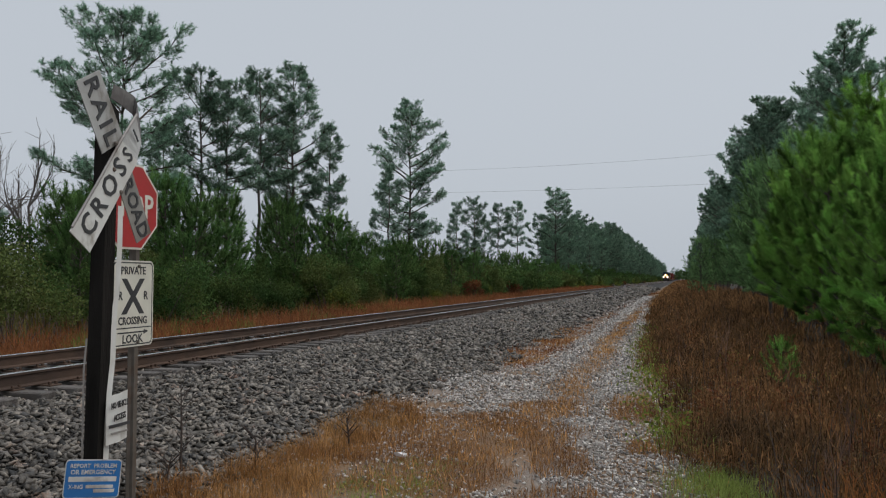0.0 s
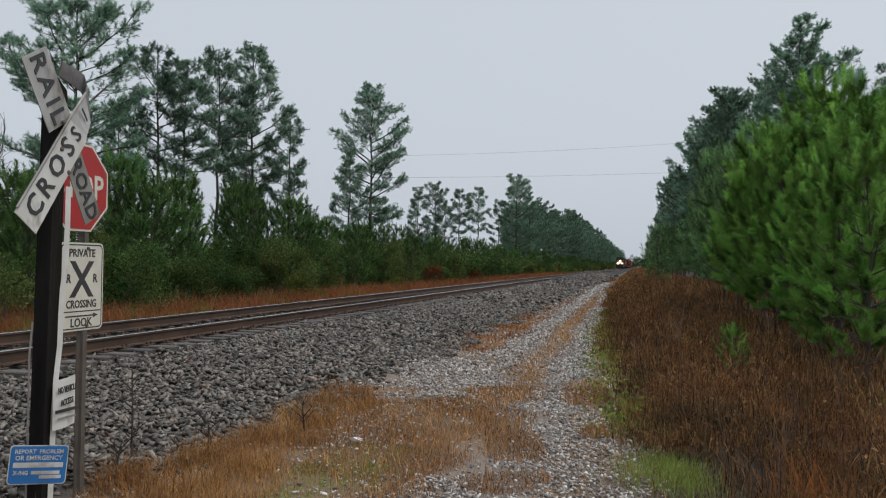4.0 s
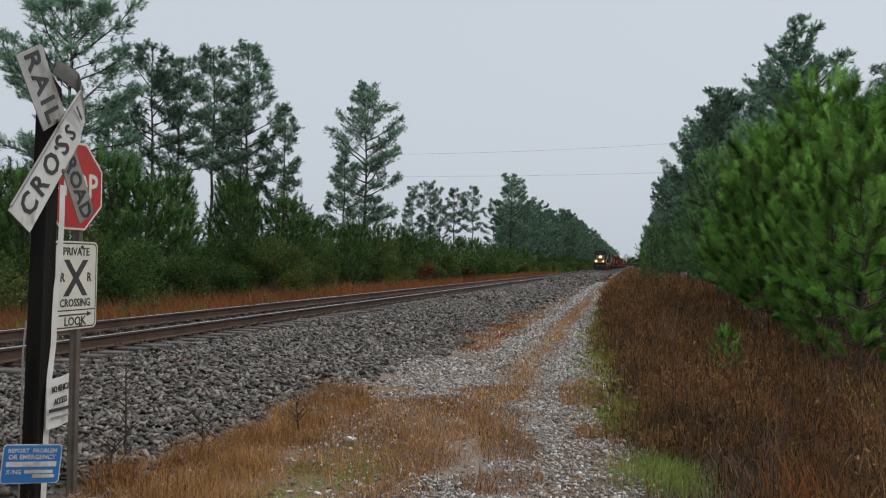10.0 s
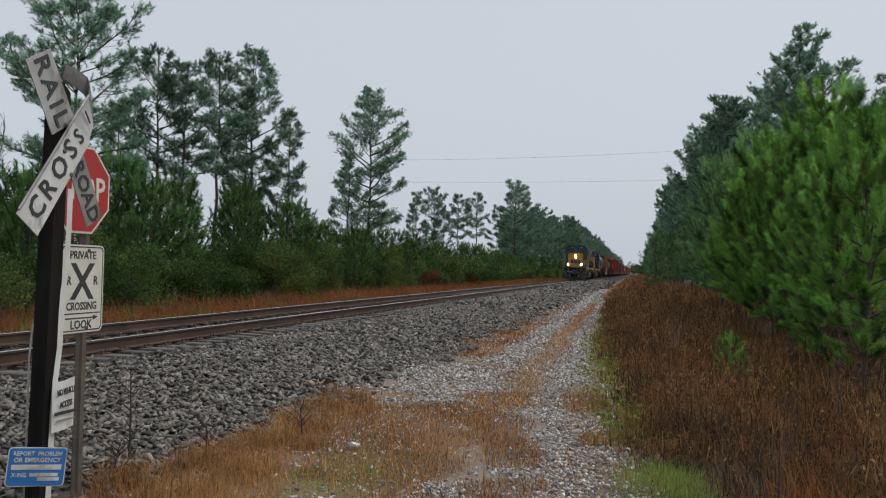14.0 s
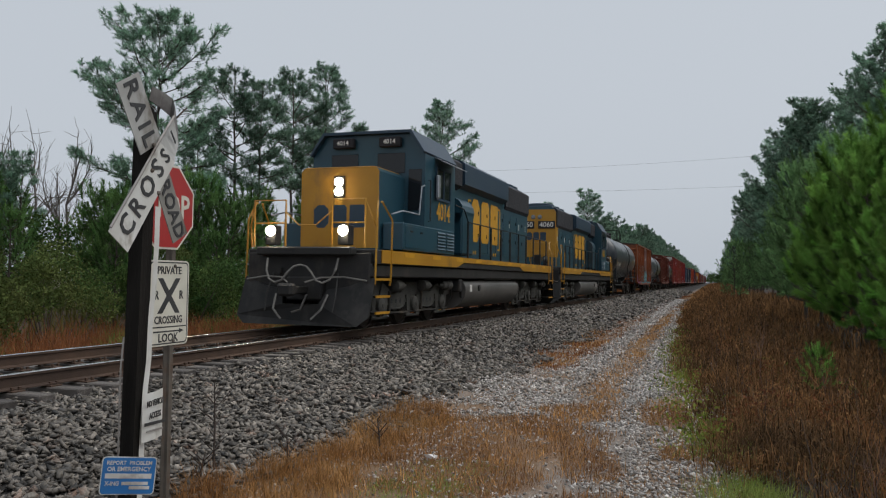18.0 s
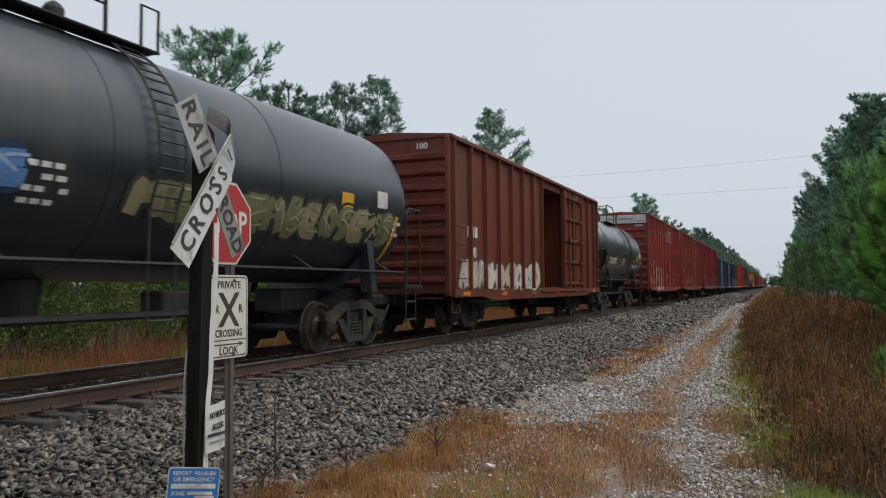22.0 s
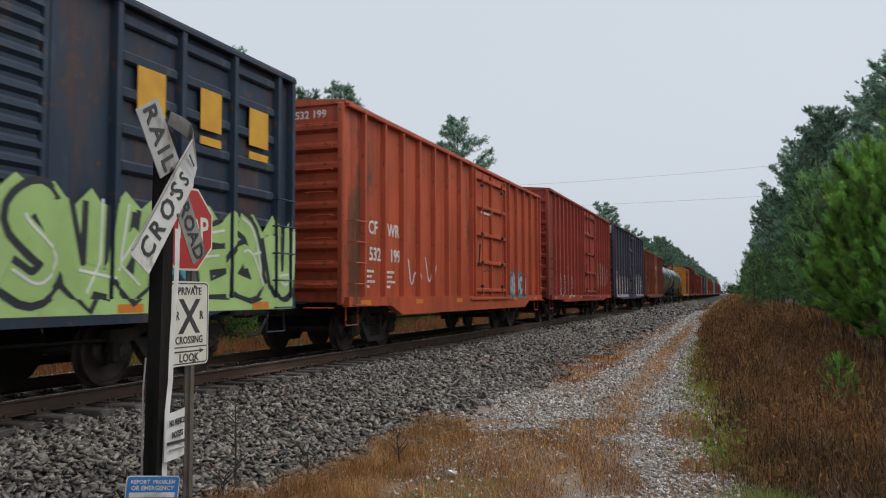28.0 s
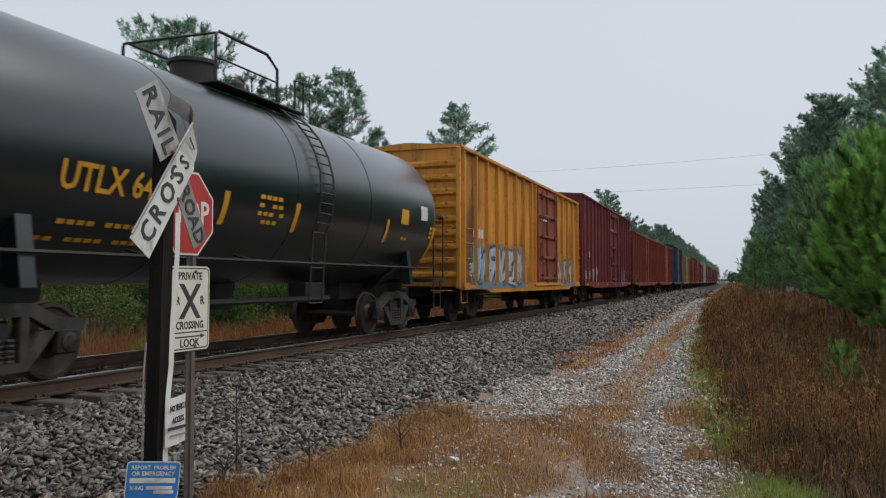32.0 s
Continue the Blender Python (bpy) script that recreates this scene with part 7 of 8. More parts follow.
        for t in (-1, 1):
            rail.tube([(t * 1.45, s * (L / 2 - 0.5), 1.15), (t * 1.45, s * (L / 2 - 0.5), 2.55), (t * 1.45, s * (L / 2 - 0.35), 2.68), (t * 1.4, ye, 2.68), (t * 1.3, ye, 2.62)], 0.026, 5)
            for z in (0.5, 0.85):
                rail.tube([(t * 1.45, s * (L / 2 - 0.5), z), (t * 1.45, s * (L / 2 - 0.05), z)], 0.016, 4)
            rail.tube([(t * 1.45, s * (L / 2 - 0.5), 1.15), (t * 1.45, s * (L / 2 - 0.5), 0.45)], 0.016, 4)
            rail.tube([(t * 1.45, s * (L / 2 - 0.05), 1.15), (t * 1.45, s * (L / 2 - 0.05), 0.45)], 0.016, 4)
        rail.tube([(-1.4, ye, 2.66), (1.4, ye, 2.66)], 0.024, 5)
        rail.tube([(-1.4, ye, 1.15), (-1.4, ye, 2.66)], 0.02, 5)
        rail.tube([(1.4, ye, 1.15), (1.4, ye, 2.66)], 0.02, 5)
        part("end_rail", rail, M_STEELDARK, car)
    v = Mesh().lathe([(-0.4, 0.22), (0.1, 0.3)], 2, (0, 0, zc - r - 0.02), n=12)
    v.tube([(0.9, -2.2, 0.8), (0.9, 2.2, 0.8)], 0.05, 6)
    v.box(0.5, 0.9, 1.4, 2.1, 0.75, 1.1, 0.03)
    part("outlet_valve", v, M_STEELDARK, car)

    def curved(y0, y1, a0, a1, material, name, off=0.009):
        m, n = Mesh(), 5
        for j in range(n):
            p, q = a0 + (a1 - a0) * j / n, a0 + (a1 - a0) * (j + 1) / n
            R = r + off
            m.add([(R * math.cos(p), y0, zc + R * math.sin(p)), (R * math.cos(p), y1, zc + R * math.sin(p)), (R * math.cos(q), y1, zc + R * math.sin(q)), (R * math.cos(q), y0, zc + R * math.sin(q))], [(0, 1, 2, 3)])
        return part(name, m, material, car)

    # yellow upright stripes and painted data, low on the flank
    low = math.asin(max(-1, (1.62 - zc) / r))
    for q in k.get("stripes", (0.06, 0.36, 0.62, 0.94)):
        y = a + L * q
        curved(y - 0.06, y + 0.06, low if q < 0.1 or q > 0.9 else -0.48, -0.17, M_YMARK, "reflective_stripe")
    y = a + k.get("mark_at", 1.0)
    words = k.get("words")
    if words:
        ang = math.asin((k.get("mark_z", 2.24) - zc) / r)
        tilt = pose(0, y + 0.108 * len(words) * k.get("big", 1.0), zc, 0, -math.degrees(ang), 0)
        text(words, 0.40 * k.get("big", 1.0), ink, car, tilt @ pose(r + 0.012, 0, 0, 90, 0, 90), 0.88)
    for j, (yy, z, wd) in enumerate(((y + 0.15, 1.74, 2.0), (y + 0.1, 1.56, 1.9), (a + 0.42 * L, 2.34, 0.8), (a + 0.42 * L, 2.22, 0.7), (a + 0.42 * L, 2.10, 0.75), (a + 0.42 * L, 1.98, 0.6), (a + 0.82 * L, 2.0, 0.5), (a + 0.93 * L, 2.3, 0.4), (a + 0.93 * L, 2.2, 0.4), (a + 0.93 * L, 2.1, 0.4))):
        ang = math.asin((z - zc) / r)
        n = int(wd / 0.14)
        for i in range(n):
            if (i * 7 + j) % 5:
                curved(yy + wd * i / n, yy + wd * (i + 0.75) / n, ang, ang + 0.04, ink, "marking")
    for q, ang, material in k.get("placards", ((0.82, -0.1, M_YMARK), (0.9, 0.0, M_PANEL))):
        yy = a + L * q
        curved(yy - 0.2, yy + 0.2, ang - 0.1, ang + 0.1, material, "placard")
    for tone, q0, q1, a0, a1, seed in k.get("spray", ()):
        graffiti(car, tone, a + L * q0, a + L * q1, zc + r * a0, zc + r * a1, seed, tank_layer(r, zc))
    running_gear(car, L / 2 - 1.75, L / 2 + 0.5)
    CARS.append((car, (s0 + s1) / 2, 0))
    return car


def loco_truck():
    """A three-axle bogie with cast frame, coil springs and traction-motor gear."""
    r = 0.508
    b = Mesh().box(-0.95, 0.95, -2.3, 2.3, 0.62, 0.85, 0.04)
    for y in (-2.07, 0.0, 2.07):
        b.box(-0.6, 0.6, y - 0.45, y + 0.45, 0.25, 0.75, 0.06)
    truck = new("truck", b.data("truck", M_STEELDARK))
    for s in (-1, 1):
        x0, x1 = sorted((s * 0.95, s * 1.12))
        out = lambda d: sorted((s * 1.10, s * (1.12 + d)))
        m = Mesh()
        m.prism([(-2.85, 0.70), (-2.45, 0.66), (-1.78, 0.66), (-1.52, 0.46), (-1.30, 0.40), (-0.80, 0.40), (-0.58, 0.48), (-0.36, 0.66), (0.36, 0.66), (0.58, 0.48), (0.80, 0.40), (1.30, 0.40), (1.52, 0.46), (1.78, 0.66), (2.45, 0.66), (2.85, 0.70), (2.85, 0.84), (2.4, 1.04), (1.75, 0.98), (1.35, 0.78), (0.75, 0.78), (0.42, 1.02), (-0.42, 1.02), (-0.75, 0.78), (-1.35, 0.78), (-1.75, 0.98), (-2.4, 1.04), (-2.85, 0.84)], 0, x0, x1)
        fr = part("side_frame", m, M_LOCOTRUCK, truck, "dusty cast-steel side frame with lightening holes")
        for t in (-1, 1):
            lip = Mesh().tube([(s * 1.12, t * 0.40, 0.64), (s * 1.12, t * 0.60, 0.46), (s * 1.12, t * 0.82, 0.41), (s * 1.12, t * 1.28, 0.41), (s * 1.12, t * 1.5, 0.47), (s * 1.12, t * 1.76, 0.66)], 0.022, 5)
            part("frame_lip", lip, M_LOCOTRUCK, fr)
        # flat dark discs on the solid frame paint the shaded insides of its holes
        hole = Mesh().lathe([(0, 0.055), (0.004, 0.055)], 0, (x1 if s > 0 else x0 - 0.004, 0, 0), n=12).data("hole", M_MESHDARK)
        for y in (-1.32, -1.05, -0.78, 0.78, 1.05, 1.32):
            part("hole", hole, None, fr, place=pose(0, y, 0.58))
        for y in (-2.07, 0.0, 2.07):
            for t in (-1, 1):
                leg = Mesh().prism([(y + t * 0.22, 0.72), (y + t * 0.46, 0.72), (y + t * 0.40, 0.34), (y + t * 0.46, 0.24), (y + t * 0.20, 0.24), (y + t * 0.24, 0.36)], 0, *out(0.03))
                part("pedestal", leg, M_LOCOTRUCK, truck)
                part("spring", Mesh().lathe([(0.0, 0.09), (0.05, 0.1), (0.1, 0.085), (0.15, 0.1), (0.2, 0.085), (0.26, 0.1)], 2, (s * 1.04, y + t * 0.32, 0.36), n=10), M_LOCOTRUCK, truck)
            ax = Mesh().box(x0 - 0.02, x1 + 0.03, y - 0.2, y + 0.2, 0.32, 0.66, 0.05)
            ax.lathe([(s * 1.12, 0.19), (s * 1.20, 0.18), (s * 1.23, 0.13), (s * 1.235, 0.06), (s * 1.25, 0.05)], 0, (0, y, r), n=16)
            part("axle_box", ax, M_LOCOTRUCK, truck, smooth=True)
            part("pedestal_tie", Mesh().box(*out(0.02), y - 0.44, y + 0.44, 0.20, 0.25, 0.01), M_TRUCK, truck)
        for y, d in ((-1.25, 1), (0.55, 1), (2.3, -1)):
            part("brake_cylinder", Mesh().lathe([(-0.22 * d, 0.05), (-0.2 * d, 0.14), (0.12 * d, 0.14), (0.16 * d, 0.1), (0.34 * d, 0.085), (0.38 * d, 0.04), (0.55 * d, 0.03)], 1, (s * 1.22, y, 0.94), n=14), M_LOCOTRUCK, truck, smooth=True)
        for y in (-1.05, 1.05):
            part("brake_hanger", Mesh().box(*out(0.05), y - 0.5, y - 0.42, 0.30, 0.82, 0.01).tube([(s * 1.15, y - 0.46, 0.34), (s * 1.15, y + 0.4, 0.30)], 0.025, 5), M_TRUCK, truck)
        part("brake_rod", Mesh().tube([(s * 1.14, -2.7, 0.32), (s * 1.14, 2.7, 0.32)], 0.028, 5), M_TRUCK, truck)
        part("sand_hose", Mesh().tube([(s * 1.16, -2.9, 1.05), (s * 1.18, -2.86, 0.6), (s * 1.0, -2.72, 0.2)], 0.022, 5).tube([(s * 1.16, 2.9, 1.05), (s * 1.18, 2.86, 0.6), (s * 1.0, 2.72, 0.2)], 0.022, 5), M_STEELDARK, truck)
    w = wheelset_data(r)
    for y in (-2.07, 0.0, 2.07):
        part("wheelset", w, None, truck, "worn steel wheelset", place=pose(0, y, r))
    return truck


LOCO_TRUCK = loco_truck()
fresh_loco_truck = [LOCO_TRUCK]


def emblem(parent, x, y, z, w, h, facing, material):
    """The railway's emblem as three plain heavy blocks."""
    for i in range(3):
        c = (i - 1) * w / 3
        k, t = w / 3 * 0.42, h / 2
        q = k * (0.55, 0.3, 0.15)[i]
        shape = [(c - k + q, -t), (c + k - q, -t), (c + k, -t + q), (c + k, t - q), (c + k - q, t), (c - k + q, t), (c - k, t - q), (c - k, -t + q)]
        m = Mesh().prism(shape, 2, 0, 0.004)
        part("emblem", m, material, parent, place=pose(x, y, z, 90, 0, facing))


M_PLOW = mat("scuffed_black_plow", (0.009, 0.009, 0.009), (0.018, 0.017, 0.016), 2.5, 0.6, 0, 0.1, 30, dirt=(0.04, 0.037, 0.034), dirt_amount=0.3, spec=0.3)


def locomotive(name, label, s0, s1, number, turned):
    """A six-axle diesel road locomotive; its cab end is at -y."""
    loco = thing(name, label, "locomotive", "freight train")
    he = 7.85 if turned else 7.1
    # frame, sill stripe and pilot
    part("frame", Mesh().box(-1.45, 1.45, -9.6, 9.6, 1.12, 1.40, 0.03).box(-0.5, 0.5, -9.6, 9.6, 0.85, 1.12), M_STEELDARK, loco)
    for s in (-1, 1):
        x0, x1 = sorted((s * 1.44, s * 1.52))
        st = Mesh().prism([(-9.2, 1.42), (-4.0, 1.42), (-3.4, 1.56), (3.4, 1.56), (4.0, 1.42), (9.2, 1.42), (9.2, 1.70), (-9.2, 1.70)], 0, x0, x1)
        part("side_sill", st, M_YELLOW, loco, "yellow side sill")
        for i in range(9):
            y = -7.6 + 1.9 * i
            part("reflective_strip", Mesh().box(*sorted((s * 1.52, s * 1.525)), y - 0.3, y + 0.3, 1.58, 1.67), M_YMARK, loco)
    part("walkway", Mesh().box(-1.5, 1.5, -9.5, 9.5, 1.40, 1.70, 0.02), M_STEELDARK, loco)
    for s in (-1, 1):
        ye = s * 9.7
        part("end_plate", Mesh().box(-1.42, 1.42, *sorted((s * 9.5, s * 9.62)), 0.75, 1.62, 0.02), M_STEELDARK, loco)
        part("anticlimber", Mesh().box(-1.1, 1.1, *sorted((s * 9.55, s * 9.86)), 1.56, 1.74, 0.03), M_STEELDARK, loco, "black ledge above the coupler")
        part("coupler_pocket", Mesh().box(-0.42, 0.42, *sorted((s * 9.6, s * 9.78)), 0.62, 1.12, 0.04), M_STEELDARK, loco)
        for q in (-1, 1):
            part("lift_bar", Mesh().tube([(q * 1.4, s * 9.7, 1.05), (q * 0.9, s * 9.74, 1.12), (q * 0.45, s * 9.9, 1.1), (q * 0.2, s * 10.1, 1.0)], 0.018, 5), M_HOSE, loco)
            part("hose_bracket", Mesh().box(q * 0.62 - 0.05, q * 0.62 + 0.05, *sorted((s * 9.6, s * 9.74)), 1.18, 1.3).tube([(q * 0.75, s * 9.7, 1.2), (q * 0.8, s * 9.9, 0.75), (q * 0.78, s * 10.0, 0.4)], 0.02, 5), M_STEELDARK, loco)
        plow = Mesh()
        o = [(-1.52, 1.12), (-1.52, 0.3), (-1.3, 0.12), (1.3, 0.12), (1.52, 0.3), (1.52, 1.12), (0.95, 0.92), (0.55, 0.86), (0.42, 0.55), (-0.42, 0.55), (-0.55, 0.86), (-0.95, 0.92)]
        v0, v1 = [(x, s * (9.78 + 0.4 * (1.0 - z) - 0.12 * abs(x)), z) for x, z in o], [(x, s * (9.72 + 0.4 * (1.0 - z) - 0.12 * abs(x)), z) for x, z in o]
        n = len(o)
        plow.add(v0 + v1, [tuple(range(n)), tuple(range(2 * n - 1, n - 1, -1))] + [(i, (i + 1) % n, n + (i + 1) % n, n + i) for i in range(n)])
        part("snow_plow", plow, M_PLOW, loco, "black steel plow, scuffed")
        part("coupler", COUPLER, None, loco, place=pose(0, s * 9.85, 0.0, 0, 0, 0 if s < 0 else 180))
        hose = Mesh()
        for q in (-1, 1):
            hose.tube([(q * 0.82, s * 9.84, 1.5), (q * 0.80, s * 9.92, 1.25), (q * 0.70, s * 9.98, 1.06), (q * 0.55, s * 10.0, 0.99), (q * 0.40, s * 9.99, 1.04), (q * 0.26, s * 9.96, 1.22), (q * 0.14, s * 9.94, 1.33), (0.0, s * 9.92, 1.36)], 0.022, 6)
            hose.tube([(q * 0.6, s * 9.85, 0.75), (q * 0.55, s * 10.05, 0.45), (q * 0.35, s * 10.1, 0.25)], 0.022, 6)
        part("air_hose", hose, M_HOSE, loco, "looped grey air hoses")
        for q in (-1, 1):
            x0, x1 = sorted((q * 1.0, q * 1.5))
            stp = Mesh()
            for i, z in enumerate((0.38, 0.72, 1.08, 1.42)):
                stp.box(x0, x1, *sorted((s * 8.75, s * 9.5)), z - 0.02, z + 0.02)
            stp.box(*sorted((q * 0.98, q * 1.02)), *sorted((s * 8.75, s * 9.5)), 0.36, 1.42)
            so = part("step_well", stp, M_STEELDARK, loco)
            ed = Mesh()
            for z in (0.38, 0.72, 1.08):
                ed.box(*sorted((q * 1.5, q * 1.525)), *sorted((s * 8.75, s * 9.5)), z - 0.025, z + 0.025)
            part("step_edge", ed, M_YELLOW, so, "yellow step edge")
            hr = Mesh()
            for y in (8.72, 9.55):
                hr.tube([(q * 1.5, s * y, 0.95), (q * 1.52, s * y, 1.05), (q * 1.52, s * (y - 0.05), 2.35), (q * 1.45, s * (y + (0.35 if y < 9 else -0.25)), 2.72), (q * 1.42, s * (y + (0.35 if y < 9 else -0.25)), 2.72)], 0.022, 5)
            part("handrail", hr, M_YELLOW, loco, "yellow grab rail by the steps")
        fr = Mesh()
        for q in (-1, 1):
            fr.tube([(q * 0.55, s * 9.6, 1.74), (q * 0.55, s * 9.6, 2.74), (q * 1.3, s * 9.6, 2.74), (q * 1.3, s * 9.6, 1.74)], 0.024, 5)
            fr.tube([(q * 1.3, s * 9.6, 2.7), (q * 1.48, s * 9.45, 2.2), (q * 1.48, s * 9.4, 1.74)], 0.022, 5)
            fr.tube([(q * 0.55, s * 9.6, 2.25), (q * 1.3, s * 9.6, 2.25)], 0.018, 5)
        fr.tube([(-0.55, s * 9.62, 2.5), (-0.2, s * 9.66, 2.2), (0.2, s * 9.66, 2.2), (0.55, s * 9.62, 2.5)], 0.012, 4)
        part("end_handrail", fr, M_YELLOW, loco, "yellow end railing")
        for q in (-1, 1):
            box_ = part("ditch_light", Mesh().box(q * 0.85 - 0.13, q * 0.85 + 0.13, *sorted((s * 9.45, s * 9.7)), 1.78, 2.2, 0.02), M_STEELDARK, loco)
            part("lens", Mesh().lathe([(s * 9.7, 0.11), (s * 9.735, 0.1), (s * 9.75, 0.04)], 1, (q * 0.85, 0, 2.08), n=14), M_LAMP if s < 0 and not turned else M_LAMPOFF, box_, "round lamp lens")
    # walkway railing with a stanchion at every bay
    for s in (-1, 1):
        h = Mesh()
        h.tube([(s * 1.48, -4.1, 3.1), (s * 1.48, -3.3, 3.05), (s * 1.48, -2.9, 2.72), (s * 1.48, 8.3, 2.72)], 0.02, 5)
        ob = part("walkway_rail", h, M_STEELDARK, loco)
        for y in np.arange(-2.9, 8.6, 1.24):
            part("stanchion", Mesh().box(*sorted((s * 1.455, s * 1.5)), y - 0.03, y + 0.03, 1.6, 2.72), M_STEELDARK, ob)
        h = Mesh().tube([(s * 1.48, -8.6, 2.5), (s * 1.48, -8.0, 2.62), (s * 1.48, -6.9, 2.62), (s * 1.48, -6.75, 3.3), (s * 1.5, -6.6, 3.35)], 0.02, 5)
        part("nose_rail", h, M_ALU, loco)
    # short nose
    nose = Mesh().prism([(-0.97, 1.70), (0.97, 1.70), (0.97, 3.52), (0.90, 3.60), (-0.90, 3.60), (-0.97, 3.52)], 1, -8.15, -6.6)
    nb = part("nose", nose, M_BLUE, loco)
    part("nose_face", Mesh().prism([(-0.97, 1.78), (0.97, 1.78), (0.97, 3.52), (0.90, 3.60), (-0.90, 3.60), (-0.97, 3.52)], 1, -8.165, -8.15), M_YELLOW, nb, "yellow nose face")
    part("nose_cap", Mesh().box(-0.88, 0.88, -8.15, -6.7, 3.60, 3.63, 0.015), M_YELLOW if not turned else M_BLUE, nb)
    part("lamp_housing", Mesh().box(-0.14, 0.14, -8.2, -8.165, 2.92, 3.42, 0.02), M_STEELDARK, nb)
    for z in (3.06, 3.28):
        part("headlight", Mesh().lathe([(-8.2, 0.1), (-8.225, 0.095), (-8.24, 0.04)], 1, (0, 0, z), n=16), M_LAMP if not turned else M_LAMPOFF, nb, "round headlamp")
    emblem(nb, 0.0, -8.166, 2.5, 1.35, 0.52, 0, M_BLUEROOF)
    # cab
    cab = Mesh()
    cab.prism([(-1.5, 1.74), (1.5, 1.74), (1.5, 4.15), (1.15, 4.66), (-1.15, 4.66), (-1.5, 4.15)], 1, -6.6, -4.25)
    cb = part("cab", cab, M_BLUE, loco)
    roof = Mesh()
    prof = [(-1.53, 4.16), (-1.17, 4.70), (1.17, 4.70), (1.53, 4.16), (1.5, 4.12), (1.13, 4.63), (-1.13, 4.63), (-1.5, 4.12)]
    roof.prism(prof, 1, -6.75, -4.2)
    part("cab_roof", roof, M_BLUEROOF, cb)
    for q in (-1, 1):
        f = Mesh()
        f.box(q * 0.62 - 0.36, q * 0.62 + 0.36, -6.63, -6.6, 3.66, 4.16, 0.01)
        part("windscreen", f, M_GLASS, cb, "dark cab windscreen")
        f = Mesh().box(*sorted((q * 1.08, q * 1.42)), -6.63, -6.6, 2.75, 3.75, 0.01)
        part("door_window", f, M_GLASS, cb)
        sw = part("side_window", Mesh().box(*sorted((q * 1.495, q * 1.52)), -5.75, -4.75, 3.15, 3.85, 0.01), M_GLASS, cb, "dark sliding cab window")
        fr = Mesh()
        for y in (-5.8, -5.25, -4.7):
            fr.box(*sorted((q * 1.5, q * 1.535)), y - 0.03, y + 0.03, 3.1, 3.9)
        for z in (3.1, 3.9):
            fr.box(*sorted((q * 1.5, q * 1.535)), -5.83, -4.67, z - 0.03, z + 0.03)
        part("window_frame", fr, M_BLUEROOF, sw)
        aw = Mesh().add([(q * 1.5, -5.9, 4.14), (q * 1.5, -4.4, 4.14), (q * 1.88, -4.4, 3.96), (q * 1.88, -5.9, 3.96), (q * 1.5, -5.9, 4.12), (q * 1.5, -4.4, 4.12), (q * 1.88, -4.4, 3.94), (q * 1.88, -5.9, 3.94)], [(0, 1, 2, 3), (4, 5, 6, 7), (0, 1, 5, 4), (2, 3, 7, 6), (0, 3, 7, 4), (1, 2, 6, 5)])
        part("awning", aw, M_ALU, cb, "pale metal sunshade over the cab window")
        part("mirror", Mesh().box(*sorted((q * 1.56, q * 1.64)), -5.98, -5.8, 3.1, 3.68, 0.02), M_ALU, cb)
        text(number, 0.16, M_WHITE, cb, pose(q * 0.62, -6.765, 4.42, 90, 0, 0))
        fc = 90 if q > 0 else -90
        text(number, 0.62, M_YMARK, cb, pose(q * 1.506, -5.2, 2.78, 90, 0, fc), 0.85)
        part("number_board", Mesh().box(q * 0.62 - 0.28, q * 0.62 + 0.28, -6.76, -6.6, 4.30, 4.54, 0.02), M_MESHDARK, cb)
        # battery box with louvres beneath
        x0, x1 = sorted((q * 1.0, q * 1.516))
        bx = part("battery_box", Mesh().box(x0, x1, -8.0, -4.3, 1.74, 2.36, 0.02), M_BLUE, loco)
        lv = Mesh()
        for i in range(6):
            for y in (-5.7, -4.95):
                lv.prism([(q * 1.514, 1.84 + 0.08 * i), (q * 1.55, 1.84 + 0.08 * i), (q * 1.514, 1.89 + 0.08 * i)], 1, y, y + 0.6)
        part("louvre", lv, M_BLUE, bx)
        part("data_plate", Mesh().box(*sorted((q * 1.515, q * 1.521)), -7.05, -6.85, 1.98, 2.2), M_WHITE, bx)
        part("battery_lid", Mesh().box(*sorted((q * 1.515, q * 1.53)), -7.9, -6.65, 1.80, 2.30, 0.008), M_BLUE, bx)
        part("lid_latch", Mesh().box(*sorted((q * 1.529, q * 1.545)), -7.6, -7.45, 2.16, 2.2).box(*sorted((q * 1.529, q * 1.545)), -6.95, -6.8, 2.16, 2.2), M_STEELDARK, bx)
        part("grab_iron", Mesh().tube([(q * 1.5, -6.35, 2.5), (q * 1.56, -6.35, 2.5), (q * 1.56, -6.35, 3.5), (q * 1.5, -6.35, 3.5)], 0.016, 4), M_STEELDARK, cb)
    part("antenna", Mesh().lathe([(4.69, 0.14), (4.80, 0.12), (4.82, 0.05)], 2, (0.3, -5.6, 0), n=12).box(-0.9, -0.5, -5.2, -4.6, 4.69, 4.80, 0.03), M_BLUEROOF, cb)
    # long hood
    hood = Mesh().prism([(-0.93, 1.74), (0.93, 1.74), (0.93, 4.40), (0.74, 4.60), (-0.74, 4.60), (-0.93, 4.40)], 1, -4.25, he)
    hd = part("long_hood", hood, M_BLUE, loco)
    door = Mesh().box(0.93, 0.945, -0.46, 0.46, 1.95, 3.45, 0.006).data("hood_door", M_BLUE)
    handle = Mesh().box(0.945, 0.97, -0.03, 0.03, -0.06, 0.06, 0.008).data("door_handle", M_STEELDARK)
